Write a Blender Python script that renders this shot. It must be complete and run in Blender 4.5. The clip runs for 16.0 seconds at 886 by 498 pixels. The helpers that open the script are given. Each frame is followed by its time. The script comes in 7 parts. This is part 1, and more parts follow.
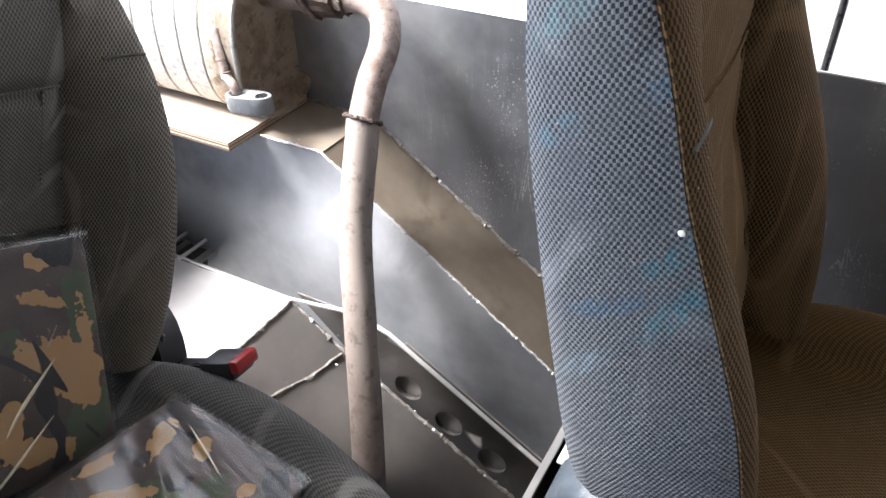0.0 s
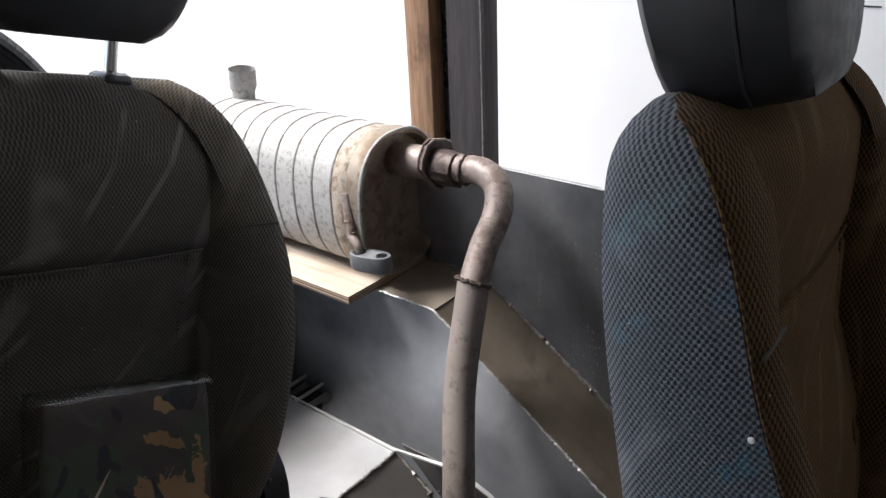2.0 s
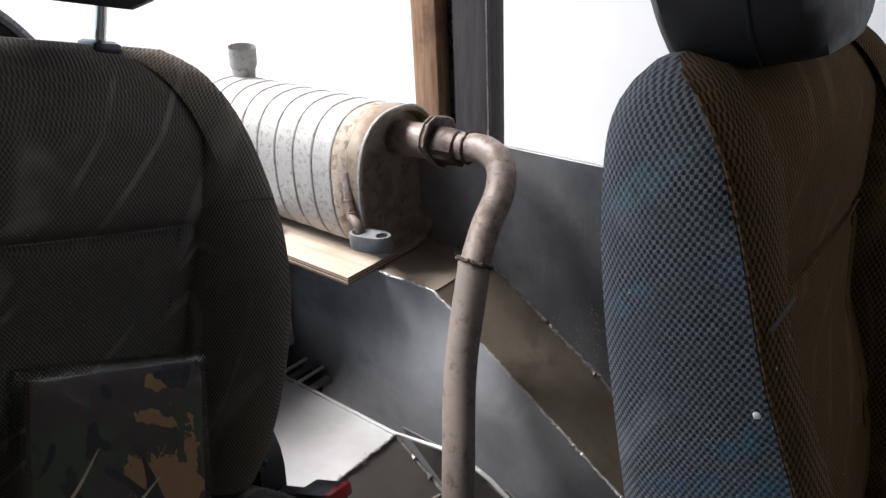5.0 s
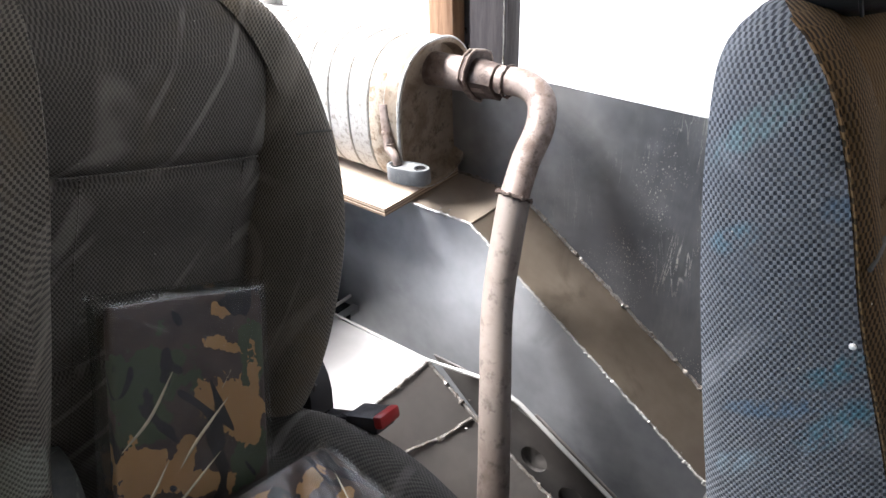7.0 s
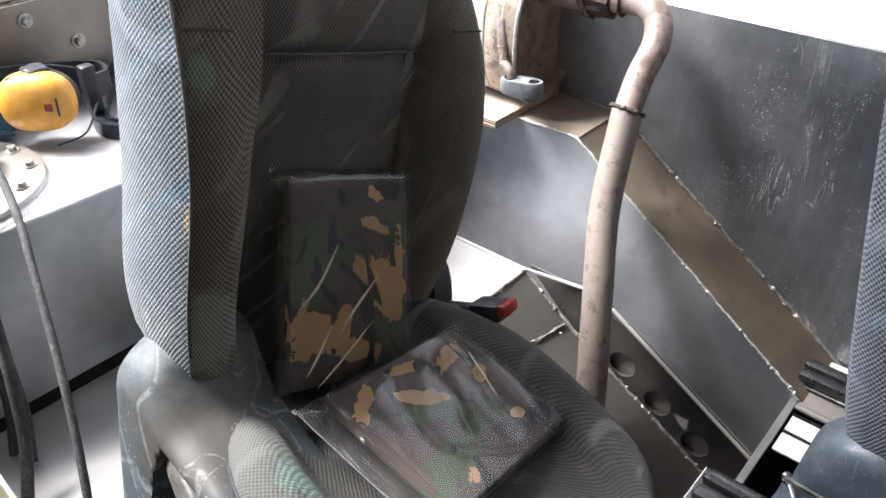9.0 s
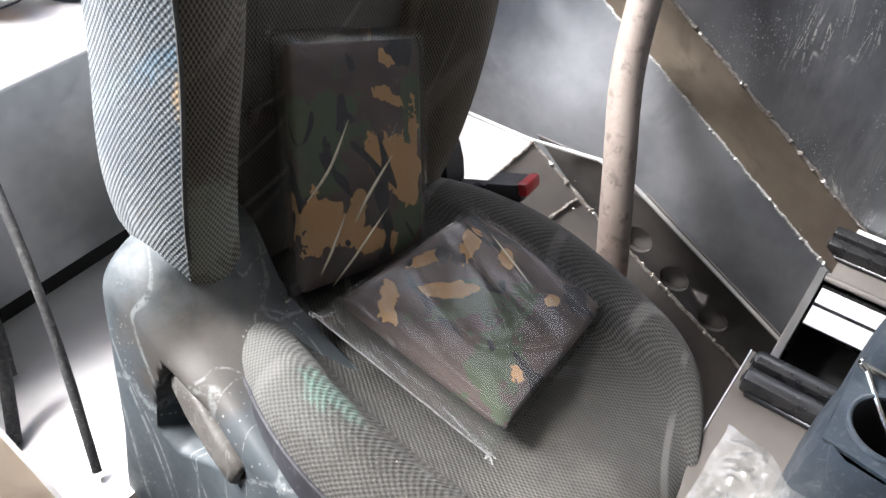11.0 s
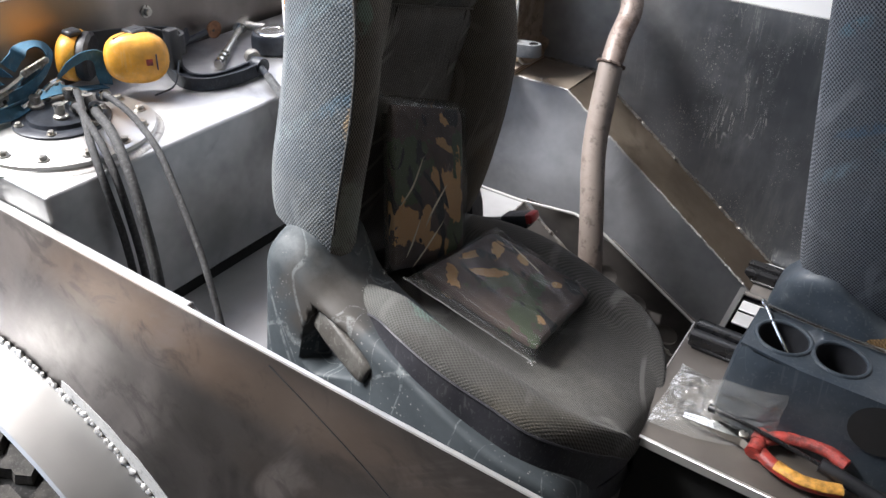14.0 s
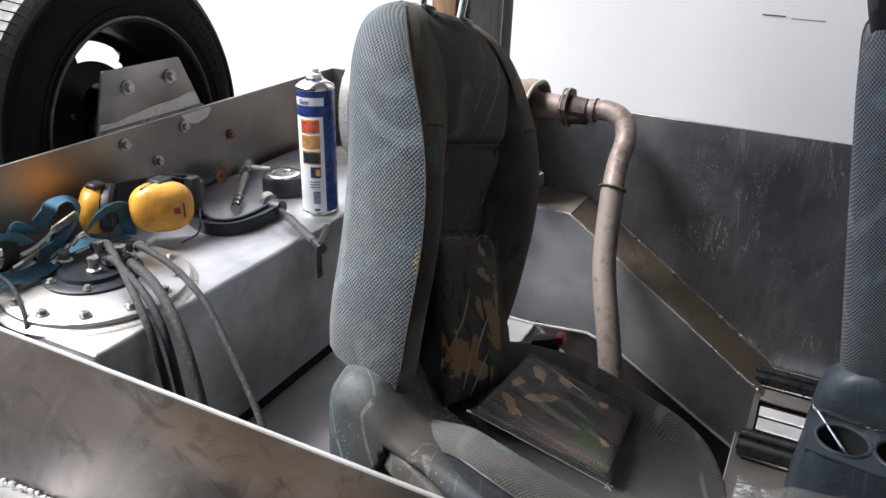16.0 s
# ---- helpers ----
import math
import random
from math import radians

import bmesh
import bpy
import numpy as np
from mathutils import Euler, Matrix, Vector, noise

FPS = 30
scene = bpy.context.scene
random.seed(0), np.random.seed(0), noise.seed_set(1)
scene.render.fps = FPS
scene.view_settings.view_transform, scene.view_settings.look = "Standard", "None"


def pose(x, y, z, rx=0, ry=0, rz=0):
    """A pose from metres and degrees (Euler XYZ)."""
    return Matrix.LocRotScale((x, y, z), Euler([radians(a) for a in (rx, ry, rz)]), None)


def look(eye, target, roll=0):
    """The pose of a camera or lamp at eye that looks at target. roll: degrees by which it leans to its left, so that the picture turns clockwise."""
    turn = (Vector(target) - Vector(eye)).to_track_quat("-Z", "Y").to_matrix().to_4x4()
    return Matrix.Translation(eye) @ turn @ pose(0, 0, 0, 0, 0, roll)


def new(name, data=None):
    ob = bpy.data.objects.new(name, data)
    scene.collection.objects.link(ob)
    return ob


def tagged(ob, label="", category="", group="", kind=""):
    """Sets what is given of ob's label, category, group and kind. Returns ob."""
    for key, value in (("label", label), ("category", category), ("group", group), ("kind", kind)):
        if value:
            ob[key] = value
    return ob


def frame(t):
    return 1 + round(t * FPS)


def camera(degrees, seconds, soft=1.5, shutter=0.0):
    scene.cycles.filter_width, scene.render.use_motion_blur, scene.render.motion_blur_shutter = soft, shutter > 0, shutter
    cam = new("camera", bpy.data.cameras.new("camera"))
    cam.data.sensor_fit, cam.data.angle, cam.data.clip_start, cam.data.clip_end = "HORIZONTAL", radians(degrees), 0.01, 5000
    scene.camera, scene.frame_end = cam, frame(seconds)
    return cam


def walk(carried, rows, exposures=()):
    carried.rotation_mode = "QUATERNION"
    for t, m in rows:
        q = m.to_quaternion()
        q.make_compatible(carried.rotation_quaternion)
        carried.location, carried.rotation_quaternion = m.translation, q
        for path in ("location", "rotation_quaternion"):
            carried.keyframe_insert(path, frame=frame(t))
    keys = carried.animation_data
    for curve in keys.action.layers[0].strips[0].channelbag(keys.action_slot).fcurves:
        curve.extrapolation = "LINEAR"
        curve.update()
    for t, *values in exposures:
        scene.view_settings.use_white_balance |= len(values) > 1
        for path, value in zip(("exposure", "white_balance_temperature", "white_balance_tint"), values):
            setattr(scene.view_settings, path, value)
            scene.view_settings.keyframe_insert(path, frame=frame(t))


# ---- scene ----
cam = camera(59.33, 16.0)
PATH = [
    (0, (0.0017, -0.0261, 1.4021), (-0.7858, 1.3937, 0.2340), -0.27),
    (0.5, (0.0207, -0.0227, 1.4207), (-0.9626, 1.3480, 0.3463), -3.23),
    (1, (0.0254, -0.0289, 1.4359), (-1.0549, 1.3616, 0.4875), -2.54),
    (1.5, (0.0304, -0.0306, 1.4424), (-1.0963, 1.3536, 0.5399), -2.92),
    (2, (0.0360, -0.0236, 1.4459), (-1.1163, 1.3713, 0.5934), -2.56),
    (2.5, (0.0365, -0.0171, 1.4432), (-1.1289, 1.3781, 0.6094), -2.57),
    (3, (0.0384, -0.0116, 1.4416), (-1.1395, 1.3799, 0.6192), -2.63),
    (3.2, (0.0385, -0.0127, 1.4416), (-1.1386, 1.3819, 0.6234), -2.43),
    (5.3, (0.0320, -0.0064, 1.4139), (-1.1221, 1.3520, 0.5068), -2.71),
    (5.5, (0.0300, -0.0065, 1.4086), (-1.1099, 1.3306, 0.4532), -2.75),
    (6, (0.0280, -0.0102, 1.4069), (-1.0850, 1.3237, 0.4160), -2.45),
    (6.5, (0.0131, -0.0323, 1.4142), (-1.0775, 1.3042, 0.4021), -1.73),
    (7, (-0.0161, -0.0697, 1.4389), (-1.0935, 1.2606, 0.4048), -1.24),
    (7.5, (-0.0476, -0.1228, 1.4298), (-1.1125, 1.1804, 0.3492), 0.68),
    (8, (-0.0575, -0.1615, 1.4361), (-1.1310, 1.1225, 0.3412), 0.66),
    (8.5, (-0.0729, -0.2162, 1.4246), (-1.1448, 1.0544, 0.3124), 0.44),
    (9, (-0.0661, -0.2322, 1.4166), (-1.1331, 1.0224, 0.2821), 0.44),
    (9.5, (-0.0836, -0.2738, 1.4148), (-1.1435, 0.9696, 0.2613), 0.37),
    (10, (-0.1286, -0.2931, 1.3833), (-1.0624, 0.9898, 0.1659), 1.09),
    (10.2, (-0.1425, -0.2802, 1.3651), (-1.0202, 0.9482, 0.0533), 1.15),
    (12.3, (-0.1883, -0.1426, 1.3540), (-1.0406, 0.9861, -0.0600), 1.43),
    (12.5, (-0.1887, -0.2207, 1.3712), (-1.0360, 0.9766, 0.0116), 1.44),
    (13, (-0.2151, -0.4149, 1.3906), (-0.9747, 0.9034, 0.0925), 0.46),
    (13.5, (-0.1759, -0.5293, 1.4320), (-0.9970, 0.8688, 0.2612), 2.83),
    (14, (-0.0589, -0.5941, 1.4469), (-0.9312, 0.8171, 0.3298), 3.14),
    (14.5, (-0.0022, -0.6444, 1.4503), (-0.9238, 0.7477, 0.3489), 2.32),
    (15, (-0.0114, -0.6370, 1.4367), (-1.0163, 0.7094, 0.3516), 0.60),
    (15.5, (-0.0741, -0.6443, 1.4438), (-1.0533, 0.7939, 0.4575), 1.10),
    (16, (-0.2070, -0.6861, 1.4551), (-1.0045, 0.9471, 0.6205), 2.12),
]
EXPOSURES = [(0.0, 2.95, 6300, 11), (0.5, 2.85, 6300, 11), (1.0, 2.25, 6300, 11), (1.5, 1.62, 6300, 11), (3.0, 0.75, 6300, 11), (5.5, 1.5, 6300, 11), (6.5, 2.4, 6300, 11), (8.0, 2.47, 6300, 11), (9.0, 2.35, 6300, 11), (10.2, 2.35, 6300, 11), (12.4, 2.92, 6300, 11), (13.0, 2.5, 6300, 11), (13.5, 2.05, 6300, 11), (14.0, 1.6, 6300, 11), (15.0, 1.6, 6300, 11), (16.0, 1.1, 6300, 11)]
walk(cam, [(t, look(eye, target, roll)) for t, eye, target, roll in PATH], EXPOSURES)

# ---- world, sun, exposure ----
world = bpy.data.worlds.new("daylight")
scene.world = world
world.use_nodes = True
wn = world.node_tree
for n_ in list(wn.nodes):
    wn.nodes.remove(n_)
w_out = wn.nodes.new("ShaderNodeOutputWorld")
w_bg = wn.nodes.new("ShaderNodeBackground")
w_sky = wn.nodes.new("ShaderNodeTexSky")
w_sky.sky_type = "NISHITA"
w_sky.sun_disc = False
w_sky.sun_elevation = radians(58)
w_sky.sun_rotation = radians(262)
w_sky.dust_density = 3.0
w_bg.inputs["Strength"].default_value = 0.14
w_hue = wn.nodes.new("ShaderNodeHueSaturation")
w_hue.inputs["Saturation"].default_value = 1.0
wn.links.new(w_sky.outputs["Color"], w_hue.inputs["Color"])
wn.links.new(w_hue.outputs["Color"], w_bg.inputs["Color"])
wn.links.new(w_bg.outputs["Background"], w_out.inputs["Surface"])

sun = new("sun", bpy.data.lights.new("sun", "SUN"))
sun.data.energy = 3.6
sun.data.angle = radians(25)
sun.data.color = (1.0, 0.98, 0.95)
sun.matrix_world = look((-5, -2.5, 7.5), (0, 0, 0))


# ---- small node helpers ----
class Nodes:
    """Builds one material step by step."""

    def __init__(self, name):
        self.mat = bpy.data.materials.new(name)
        self.mat.use_nodes = True
        self.t = self.mat.node_tree
        self.bsdf = self.t.nodes["Principled BSDF"]
        self.out = self.t.nodes["Material Output"]
        self.coord = self.t.nodes.new("ShaderNodeTexCoord").outputs["Object"]

    def put(self, socket, value):
        if isinstance(value, bpy.types.NodeSocket):
            self.t.links.new(value, socket)
        elif isinstance(value, tuple) and len(value) == 3 and socket.type == "RGBA":
            socket.default_value = (*value, 1)
        else:
            socket.default_value = value

    def scaled(self, s, rot=(0, 0, 0), src=None):
        n = self.t.nodes.new("ShaderNodeMapping")
        n.inputs["Scale"].default_value = s if isinstance(s, tuple) else (s, s, s)
        src = src or self.coord
        if any(rot):
            turn = self.t.nodes.new("ShaderNodeMapping")
            turn.inputs["Rotation"].default_value = [radians(a) for a in rot]
            self.t.links.new(src, turn.inputs["Vector"])
            src = turn.outputs["Vector"]
        self.t.links.new(src, n.inputs["Vector"])
        return n.outputs["Vector"]

    def spot(self, centre, radii, soft=0.7, ragged=0.9, scale=45, turn=(0, 0, 0)):
        """A ragged patch round a point, turned by degrees: 1 inside, 0 outside."""
        n = self.t.nodes.new("ShaderNodeMapping")
        n.vector_type = "TEXTURE"
        n.inputs["Location"].default_value = centre
        n.inputs["Scale"].default_value = radii
        n.inputs["Rotation"].default_value = [radians(a) for a in turn]
        self.t.links.new(self.coord, n.inputs["Vector"])
        d = self.t.nodes.new("ShaderNodeVectorMath")
        d.operation = "LENGTH"
        self.t.links.new(n.outputs["Vector"], d.inputs[0])
        wob = self.maths("MULTIPLY", self.maths("SUBTRACT", self.noise(scale, 4 if soft < 1 else 1, 0.7), 0.5), ragged * 3)
        return self.ramp(self.maths("ADD", d.outputs["Value"], wob), 1.0 + soft / 2, 1.0 - soft / 2)

    def hairlines(self, seed_scale, tilt, width=0.006, stretch=0.1, level=0.5):
        """Thin wandering lines, leaning by tilt degrees."""
        w = self.noise(seed_scale, 1.0, 0.3, stretch=(1, 1, stretch), rot=(tilt, tilt * 0.8, 0))
        return self.ramp(w, 0.66 + level * 0.02, 0.66 + level * 0.02 + width)

    def noise(self, scale, detail=4.0, rough=0.55, stretch=(1, 1, 1), distort=0.0, rot=(0, 0, 0)):
        n = self.t.nodes.new("ShaderNodeTexNoise")
        n.inputs["Scale"].default_value = scale
        n.inputs["Detail"].default_value = detail
        n.inputs["Roughness"].default_value = rough
        n.inputs["Distortion"].default_value = distort
        self.t.links.new(self.scaled(stretch, rot), n.inputs["Vector"])
        return n.outputs["Fac"]

    def voronoi(self, scale, feature="F1", out="Distance", stretch=(1, 1, 1)):
        n = self.t.nodes.new("ShaderNodeTexVoronoi")
        n.feature = feature
        n.inputs["Scale"].default_value = scale
        self.t.links.new(self.scaled(stretch), n.inputs["Vector"])
        return n.outputs[out]

    def wave(self, scale, rot=(0, 0, 0), distort=0.0, detail=2.0, kind="BANDS", profile="SIN", axis="X"):
        n = self.t.nodes.new("ShaderNodeTexWave")
        n.wave_type = kind
        n.wave_profile = profile
        n.bands_direction = axis
        n.inputs["Scale"].default_value = scale
        n.inputs["Distortion"].default_value = distort
        n.inputs["Detail"].default_value = detail
        self.t.links.new(self.scaled(1.0, rot), n.inputs["Vector"])
        return n.outputs["Fac"]

    def ramp(self, fac, lo, hi, a=0.0, b=1.0):
        n = self.t.nodes.new("ShaderNodeMapRange")
        n.interpolation_type = "SMOOTHSTEP"
        for key, v in zip(("From Min", "From Max", "To Min", "To Max"), (lo, hi, a, b)):
            n.inputs[key].default_value = v
        self.t.links.new(fac, n.inputs["Value"])
        return n.outputs["Result"]

    def mix(self, fac, a, b):
        n = self.t.nodes.new("ShaderNodeMix")
        n.data_type = "RGBA"
        self.put(n.inputs[0], fac)
        self.put(n.inputs[6], a)
        self.put(n.inputs[7], b)
        return n.outputs[2]

    def maths(self, op, a, b=0.0):
        n = self.t.nodes.new("ShaderNodeMath")
        n.operation = op
        self.put(n.inputs[0], a)
        self.put(n.inputs[1], b)
        return n.outputs[0]

    def axis(self, i):
        n = self.t.nodes.new("ShaderNodeSeparateXYZ")
        self.t.links.new(self.coord, n.inputs[0])
        return n.outputs[i]

    def bump(self, height, strength=0.3, distance=0.002, normal=None):
        n = self.t.nodes.new("ShaderNodeBump")
        n.inputs["Strength"].default_value = strength
        n.inputs["Distance"].default_value = distance
        self.t.links.new(height, n.inputs["Height"])
        if normal:
            self.t.links.new(normal, n.inputs["Normal"])
        return n.outputs["Normal"]

    def done(self, color, rough=0.5, metal=0.0, normal=None, **more):
        self.put(self.bsdf.inputs["Base Color"], color)
        self.put(self.bsdf.inputs["Roughness"], rough)
        self.put(self.bsdf.inputs["Metallic"], metal)
        if normal:
            self.put(self.bsdf.inputs["Normal"], normal)
        for key, v in more.items():
            self.put(self.bsdf.inputs[key.replace("_", " ")], v)
        return self.mat


# ---- materials ----
def sheet_metal(name, light, dark, rough=0.38, metal=0.85, drips=0.0, tint=None, grain=0.5, smear=0.0, spots=(), blot=0.35):
    """Bare rolled sheet: cloudy oxide, fine rolling grain, scratches and, where asked, pale dried runs."""
    n = Nodes(name)
    cloud = n.ramp(n.noise(3.2, 5, 0.6), 0.35, 0.7)
    fine = n.noise(60, 4, 0.7)
    grain_ = n.noise(14, 3, 0.6, stretch=(1, 12, 12))
    col = n.mix(cloud, dark, light)
    if blot:
        col = n.mix(n.ramp(n.noise(9, 4, 0.55, distort=0.6), 0.55, 0.78, 0, blot), col, tuple(c * 0.45 for c in dark))
    if tint:
        col = n.mix(n.ramp(n.noise(2.1, 3, 0.5, distort=0.4), 0.56, 0.75, 0, 0.75), col, tint)
    if smear:
        s1 = n.noise(5, 1.5, 0.5, stretch=(1, 1, 0.16), rot=(0, -48, 0), distort=0.4)
        col = n.mix(n.ramp(s1, 0.45, 0.72, 0, smear), col, tuple(c * 0.4 for c in dark))
        col = n.mix(n.ramp(n.noise(8, 1.5, 0.5, stretch=(1, 1, 0.12), rot=(0, -40, 0)), 0.58, 0.74, 0, smear * 0.5), col, tuple(min(1, c * 1.5) for c in light))
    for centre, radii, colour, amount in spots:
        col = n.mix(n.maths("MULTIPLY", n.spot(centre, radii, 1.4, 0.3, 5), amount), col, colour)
    r = n.maths("ADD", n.ramp(fine, 0.2, 0.8, rough - 0.01, rough + 0.05), n.maths("MULTIPLY", cloud, 0.08))
    if smear > 0.5:
        rub = n.noise(9, 5, 0.62, stretch=(1, 1, 0.45), rot=(0, -40, 0), distort=1.0)
        col = n.mix(n.ramp(rub, 0.50, 0.66, 0, 0.40), col, tuple(c * 1.7 for c in light))
        col = n.mix(n.ramp(n.noise(17, 5, 0.65, distort=0.8), 0.50, 0.66, 0, 0.5), col, tuple(c * 0.5 for c in dark))
        r = n.maths("ADD", r, n.ramp(rub, 0.34, 0.66, -0.04, 0.14))
    m = metal
    if drips:
        side = n.maths("MULTIPLY", n.ramp(n.axis(0), -0.62, -0.36), n.ramp(n.axis(0), 0.16, -0.02))
        patch = n.maths("ADD", n.maths("MULTIPLY", side, 0.9), 0.10)
        run = None
        for size, level, tilt in ((34, 0.50, 6), (46, 0.46, -5), (58, 0.55, 9)):
            w = n.noise(size, 2.0, 0.45, stretch=(1, 1, 0.10), rot=(0, tilt, 0), distort=0.35)
            thin = n.maths("MULTIPLY", n.ramp(w, level - 0.011, level - 0.003), n.ramp(w, level + 0.011, level + 0.003))
            run = thin if run is None else n.maths("MAXIMUM", run, thin)
        run = n.maths("MULTIPLY", run, n.ramp(n.noise(11, 4, 0.6, stretch=(1, 1, 0.6)), 0.48, 0.62))
        run = n.maths("MULTIPLY", run, n.ramp(n.noise(160, 3, 0.7), 0.36, 0.56))
        splat = n.maths("MAXIMUM", n.ramp(n.voronoi(170, stretch=(1, 1, 0.55)), 0.21, 0.11), n.ramp(n.voronoi(330, stretch=(1, 1, 0.6)), 0.28, 0.15, 0, 0.6))
        splat = n.maths("MULTIPLY", splat, n.ramp(n.noise(13, 4, 0.65, stretch=(1, 1, 0.5)), 0.50, 0.62))
        film = n.ramp(n.noise(16, 5, 0.7, stretch=(1, 1, 0.25)), 0.45, 0.75, 0, 0.14)
        k = n.maths("MULTIPLY", n.maths("ADD", n.maths("MAXIMUM", n.maths("MULTIPLY", run, 0.42), n.maths("MULTIPLY", splat, 0.6)), film), n.maths("MULTIPLY", patch, drips))
        col = n.mix(k, col, (0.62, 0.62, 0.56))
        r = n.maths("ADD", r, n.maths("MULTIPLY", k, 0.35))
        m = n.maths("SUBTRACT", metal, n.maths("MULTIPLY", k, metal))
    nor = n.bump(fine, 0.10 * grain, 0.001, n.bump(grain_, 0.10 * grain, 0.001, n.bump(n.noise(2.4, 2), 0.12, 0.01)))
    return n.done(col, r, m, nor)


# the two spots put the panel's dark reflection into its colour
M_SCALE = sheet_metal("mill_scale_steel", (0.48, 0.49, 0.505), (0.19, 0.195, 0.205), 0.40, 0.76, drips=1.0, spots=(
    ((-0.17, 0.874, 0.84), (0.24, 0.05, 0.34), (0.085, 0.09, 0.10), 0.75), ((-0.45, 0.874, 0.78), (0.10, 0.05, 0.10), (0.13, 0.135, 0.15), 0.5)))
HEAT = (0.42, 0.20, 0.07)
# last spot paints a greenish reflection into the colour
M_PANEL = sheet_metal("rolled_steel", (0.158, 0.142, 0.135), (0.068, 0.060, 0.057), 0.34, 0.94, tint=(0.155, 0.118, 0.095), blot=0.3, smear=0.75, spots=(
    ((-0.56, -0.30, 1.025), (0.11, 0.03, 0.035), (0.30, 0.20, 0.135), 0.5), ((-0.40, -0.30, 1.02), (0.14, 0.03, 0.03), (0.24, 0.17, 0.125), 0.35),
    ((-1.28, 0.03, 1.035), (0.02, 0.10, 0.03), HEAT, 0.85), ((-1.28, -0.08, 0.99), (0.02, 0.06, 0.03), (0.07, 0.09, 0.06), 0.6)))
M_FLOOR = sheet_metal("floor_steel", (0.60, 0.60, 0.60), (0.42, 0.42, 0.42), 0.42, 0.75)
M_BOX = sheet_metal("arch_steel", (0.56, 0.575, 0.60), (0.30, 0.31, 0.33), 0.45, 0.90)
M_DARKPLATE = sheet_metal("dark_plate_steel", (0.19, 0.175, 0.165), (0.085, 0.08, 0.078), 0.36, 0.85, blot=0.4)
M_DULL = sheet_metal("dull_floor_steel", (0.27, 0.25, 0.235), (0.17, 0.158, 0.15), 0.46, 0.55, blot=0.3)
M_PLATE = sheet_metal("brown_grey_plate", (0.185, 0.166, 0.148), (0.105, 0.093, 0.083), 0.48, 0.5, blot=0.4)
M_OLIVE = sheet_metal("dusty_steel", (0.34, 0.315, 0.295), (0.21, 0.196, 0.185), 0.44, 0.6)
M_TANK = sheet_metal("tank_alloy", (0.60, 0.605, 0.615), (0.25, 0.253, 0.26), 0.38, 0.85, blot=0.6, smear=0.35)
# spots: heat tint, dark one dulling a bright reflection, greenish reflection painted in
M_REAR = sheet_metal("rear_steel", (0.33, 0.303, 0.288), (0.195, 0.176, 0.166), 0.34, 0.93, tint=(0.25, 0.20, 0.16), blot=0.0, smear=0.35, spots=(((-1.28, 0.065, 1.025), (0.02, 0.11, 0.04), (0.46, 0.30, 0.14), 0.65), ((-1.28, -0.07, 1.03), (0.02, 0.06, 0.05), (0.13, 0.125, 0.12), 0.7), ((-1.28, -0.07, 0.97), (0.02, 0.09, 0.035), (0.10, 0.13, 0.09), 0.7)))
M_ZINC = sheet_metal("bright_steel", (0.58, 0.575, 0.56), (0.53, 0.525, 0.51), 0.33, 0.95, blot=0.05)
M_FLARE = sheet_metal("arch_strip_steel", (0.46, 0.455, 0.445), (0.36, 0.355, 0.345), 0.36, 0.95, blot=0.1, smear=0.3)
M_EDGE = sheet_metal("cut_edge_steel", (0.78, 0.77, 0.74), (0.6, 0.59, 0.57), 0.35, 0.8)


def rusty(name, clean, rust, amount=0.5, rough=0.6, metal=0.35, scale=18):
    n = Nodes(name)
    a = n.noise(scale, 6, 0.65, distort=0.3)
    col = n.mix(n.ramp(a, 0.62 - 0.35 * amount, 0.78 - 0.25 * amount), clean, rust)
    col = n.mix(n.ramp(n.noise(scale * 5, 3, 0.7), 0.52, 0.7, 0, 0.6), col, tuple(c * 0.4 for c in rust))
    nor = n.bump(n.noise(scale * 8, 4, 0.7), 0.35, 0.0012)
    return n.done(col, n.ramp(a, 0.3, 0.7, rough - 0.12, rough + 0.15), metal, nor)


M_PIPE = rusty("exhaust_tube", (0.275, 0.232, 0.207), (0.20, 0.157, 0.132), 0.4, 0.55, 0.25, 9)
M_BENDRUST = rusty("rusty_bend", (0.265, 0.212, 0.187), (0.150, 0.106, 0.086), 0.5, 0.52, 0.15, 26)
M_CLAMP = rusty("dark_clamp_rust", (0.085, 0.062, 0.052), (0.045, 0.028, 0.022), 0.5, 0.6, 0.4, 40)
M_CASE = rusty("silencer_skin", (0.46, 0.45, 0.43), (0.27, 0.25, 0.225), 0.34, 0.58, 0.25, 110)
M_CAP = rusty("silencer_cap", (0.33, 0.275, 0.215), (0.20, 0.145, 0.10), 0.55, 0.6, 0.35, 12)
M_WELD = rusty("weld_bead", (0.28, 0.265, 0.25), (0.17, 0.145, 0.125), 0.55, 0.45, 0.6, 90)
M_WELDBRIGHT = rusty("bright_weld_bead", (0.56, 0.55, 0.53), (0.34, 0.32, 0.30), 0.3, 0.48, 0.6, 70)
M_GROUND = rusty("ground_bare_steel", (0.50, 0.495, 0.48), (0.36, 0.35, 0.335), 0.2, 0.5, 0.35, 40)
M_RIB = rusty("rib_steel", (0.27, 0.26, 0.24), (0.18, 0.15, 0.12), 0.4, 0.6, 0.3, 40)
M_SLOPE = sheet_metal("brown_scale_plate", (0.47, 0.395, 0.315), (0.26, 0.212, 0.17), 0.46, 0.5, tint=(0.18, 0.14, 0.115), grain=1.2, blot=0.6)
M_BOLT = rusty("bolt_steel", (0.45, 0.44, 0.41), (0.26, 0.22, 0.17), 0.4, 0.38, 0.9, 60)
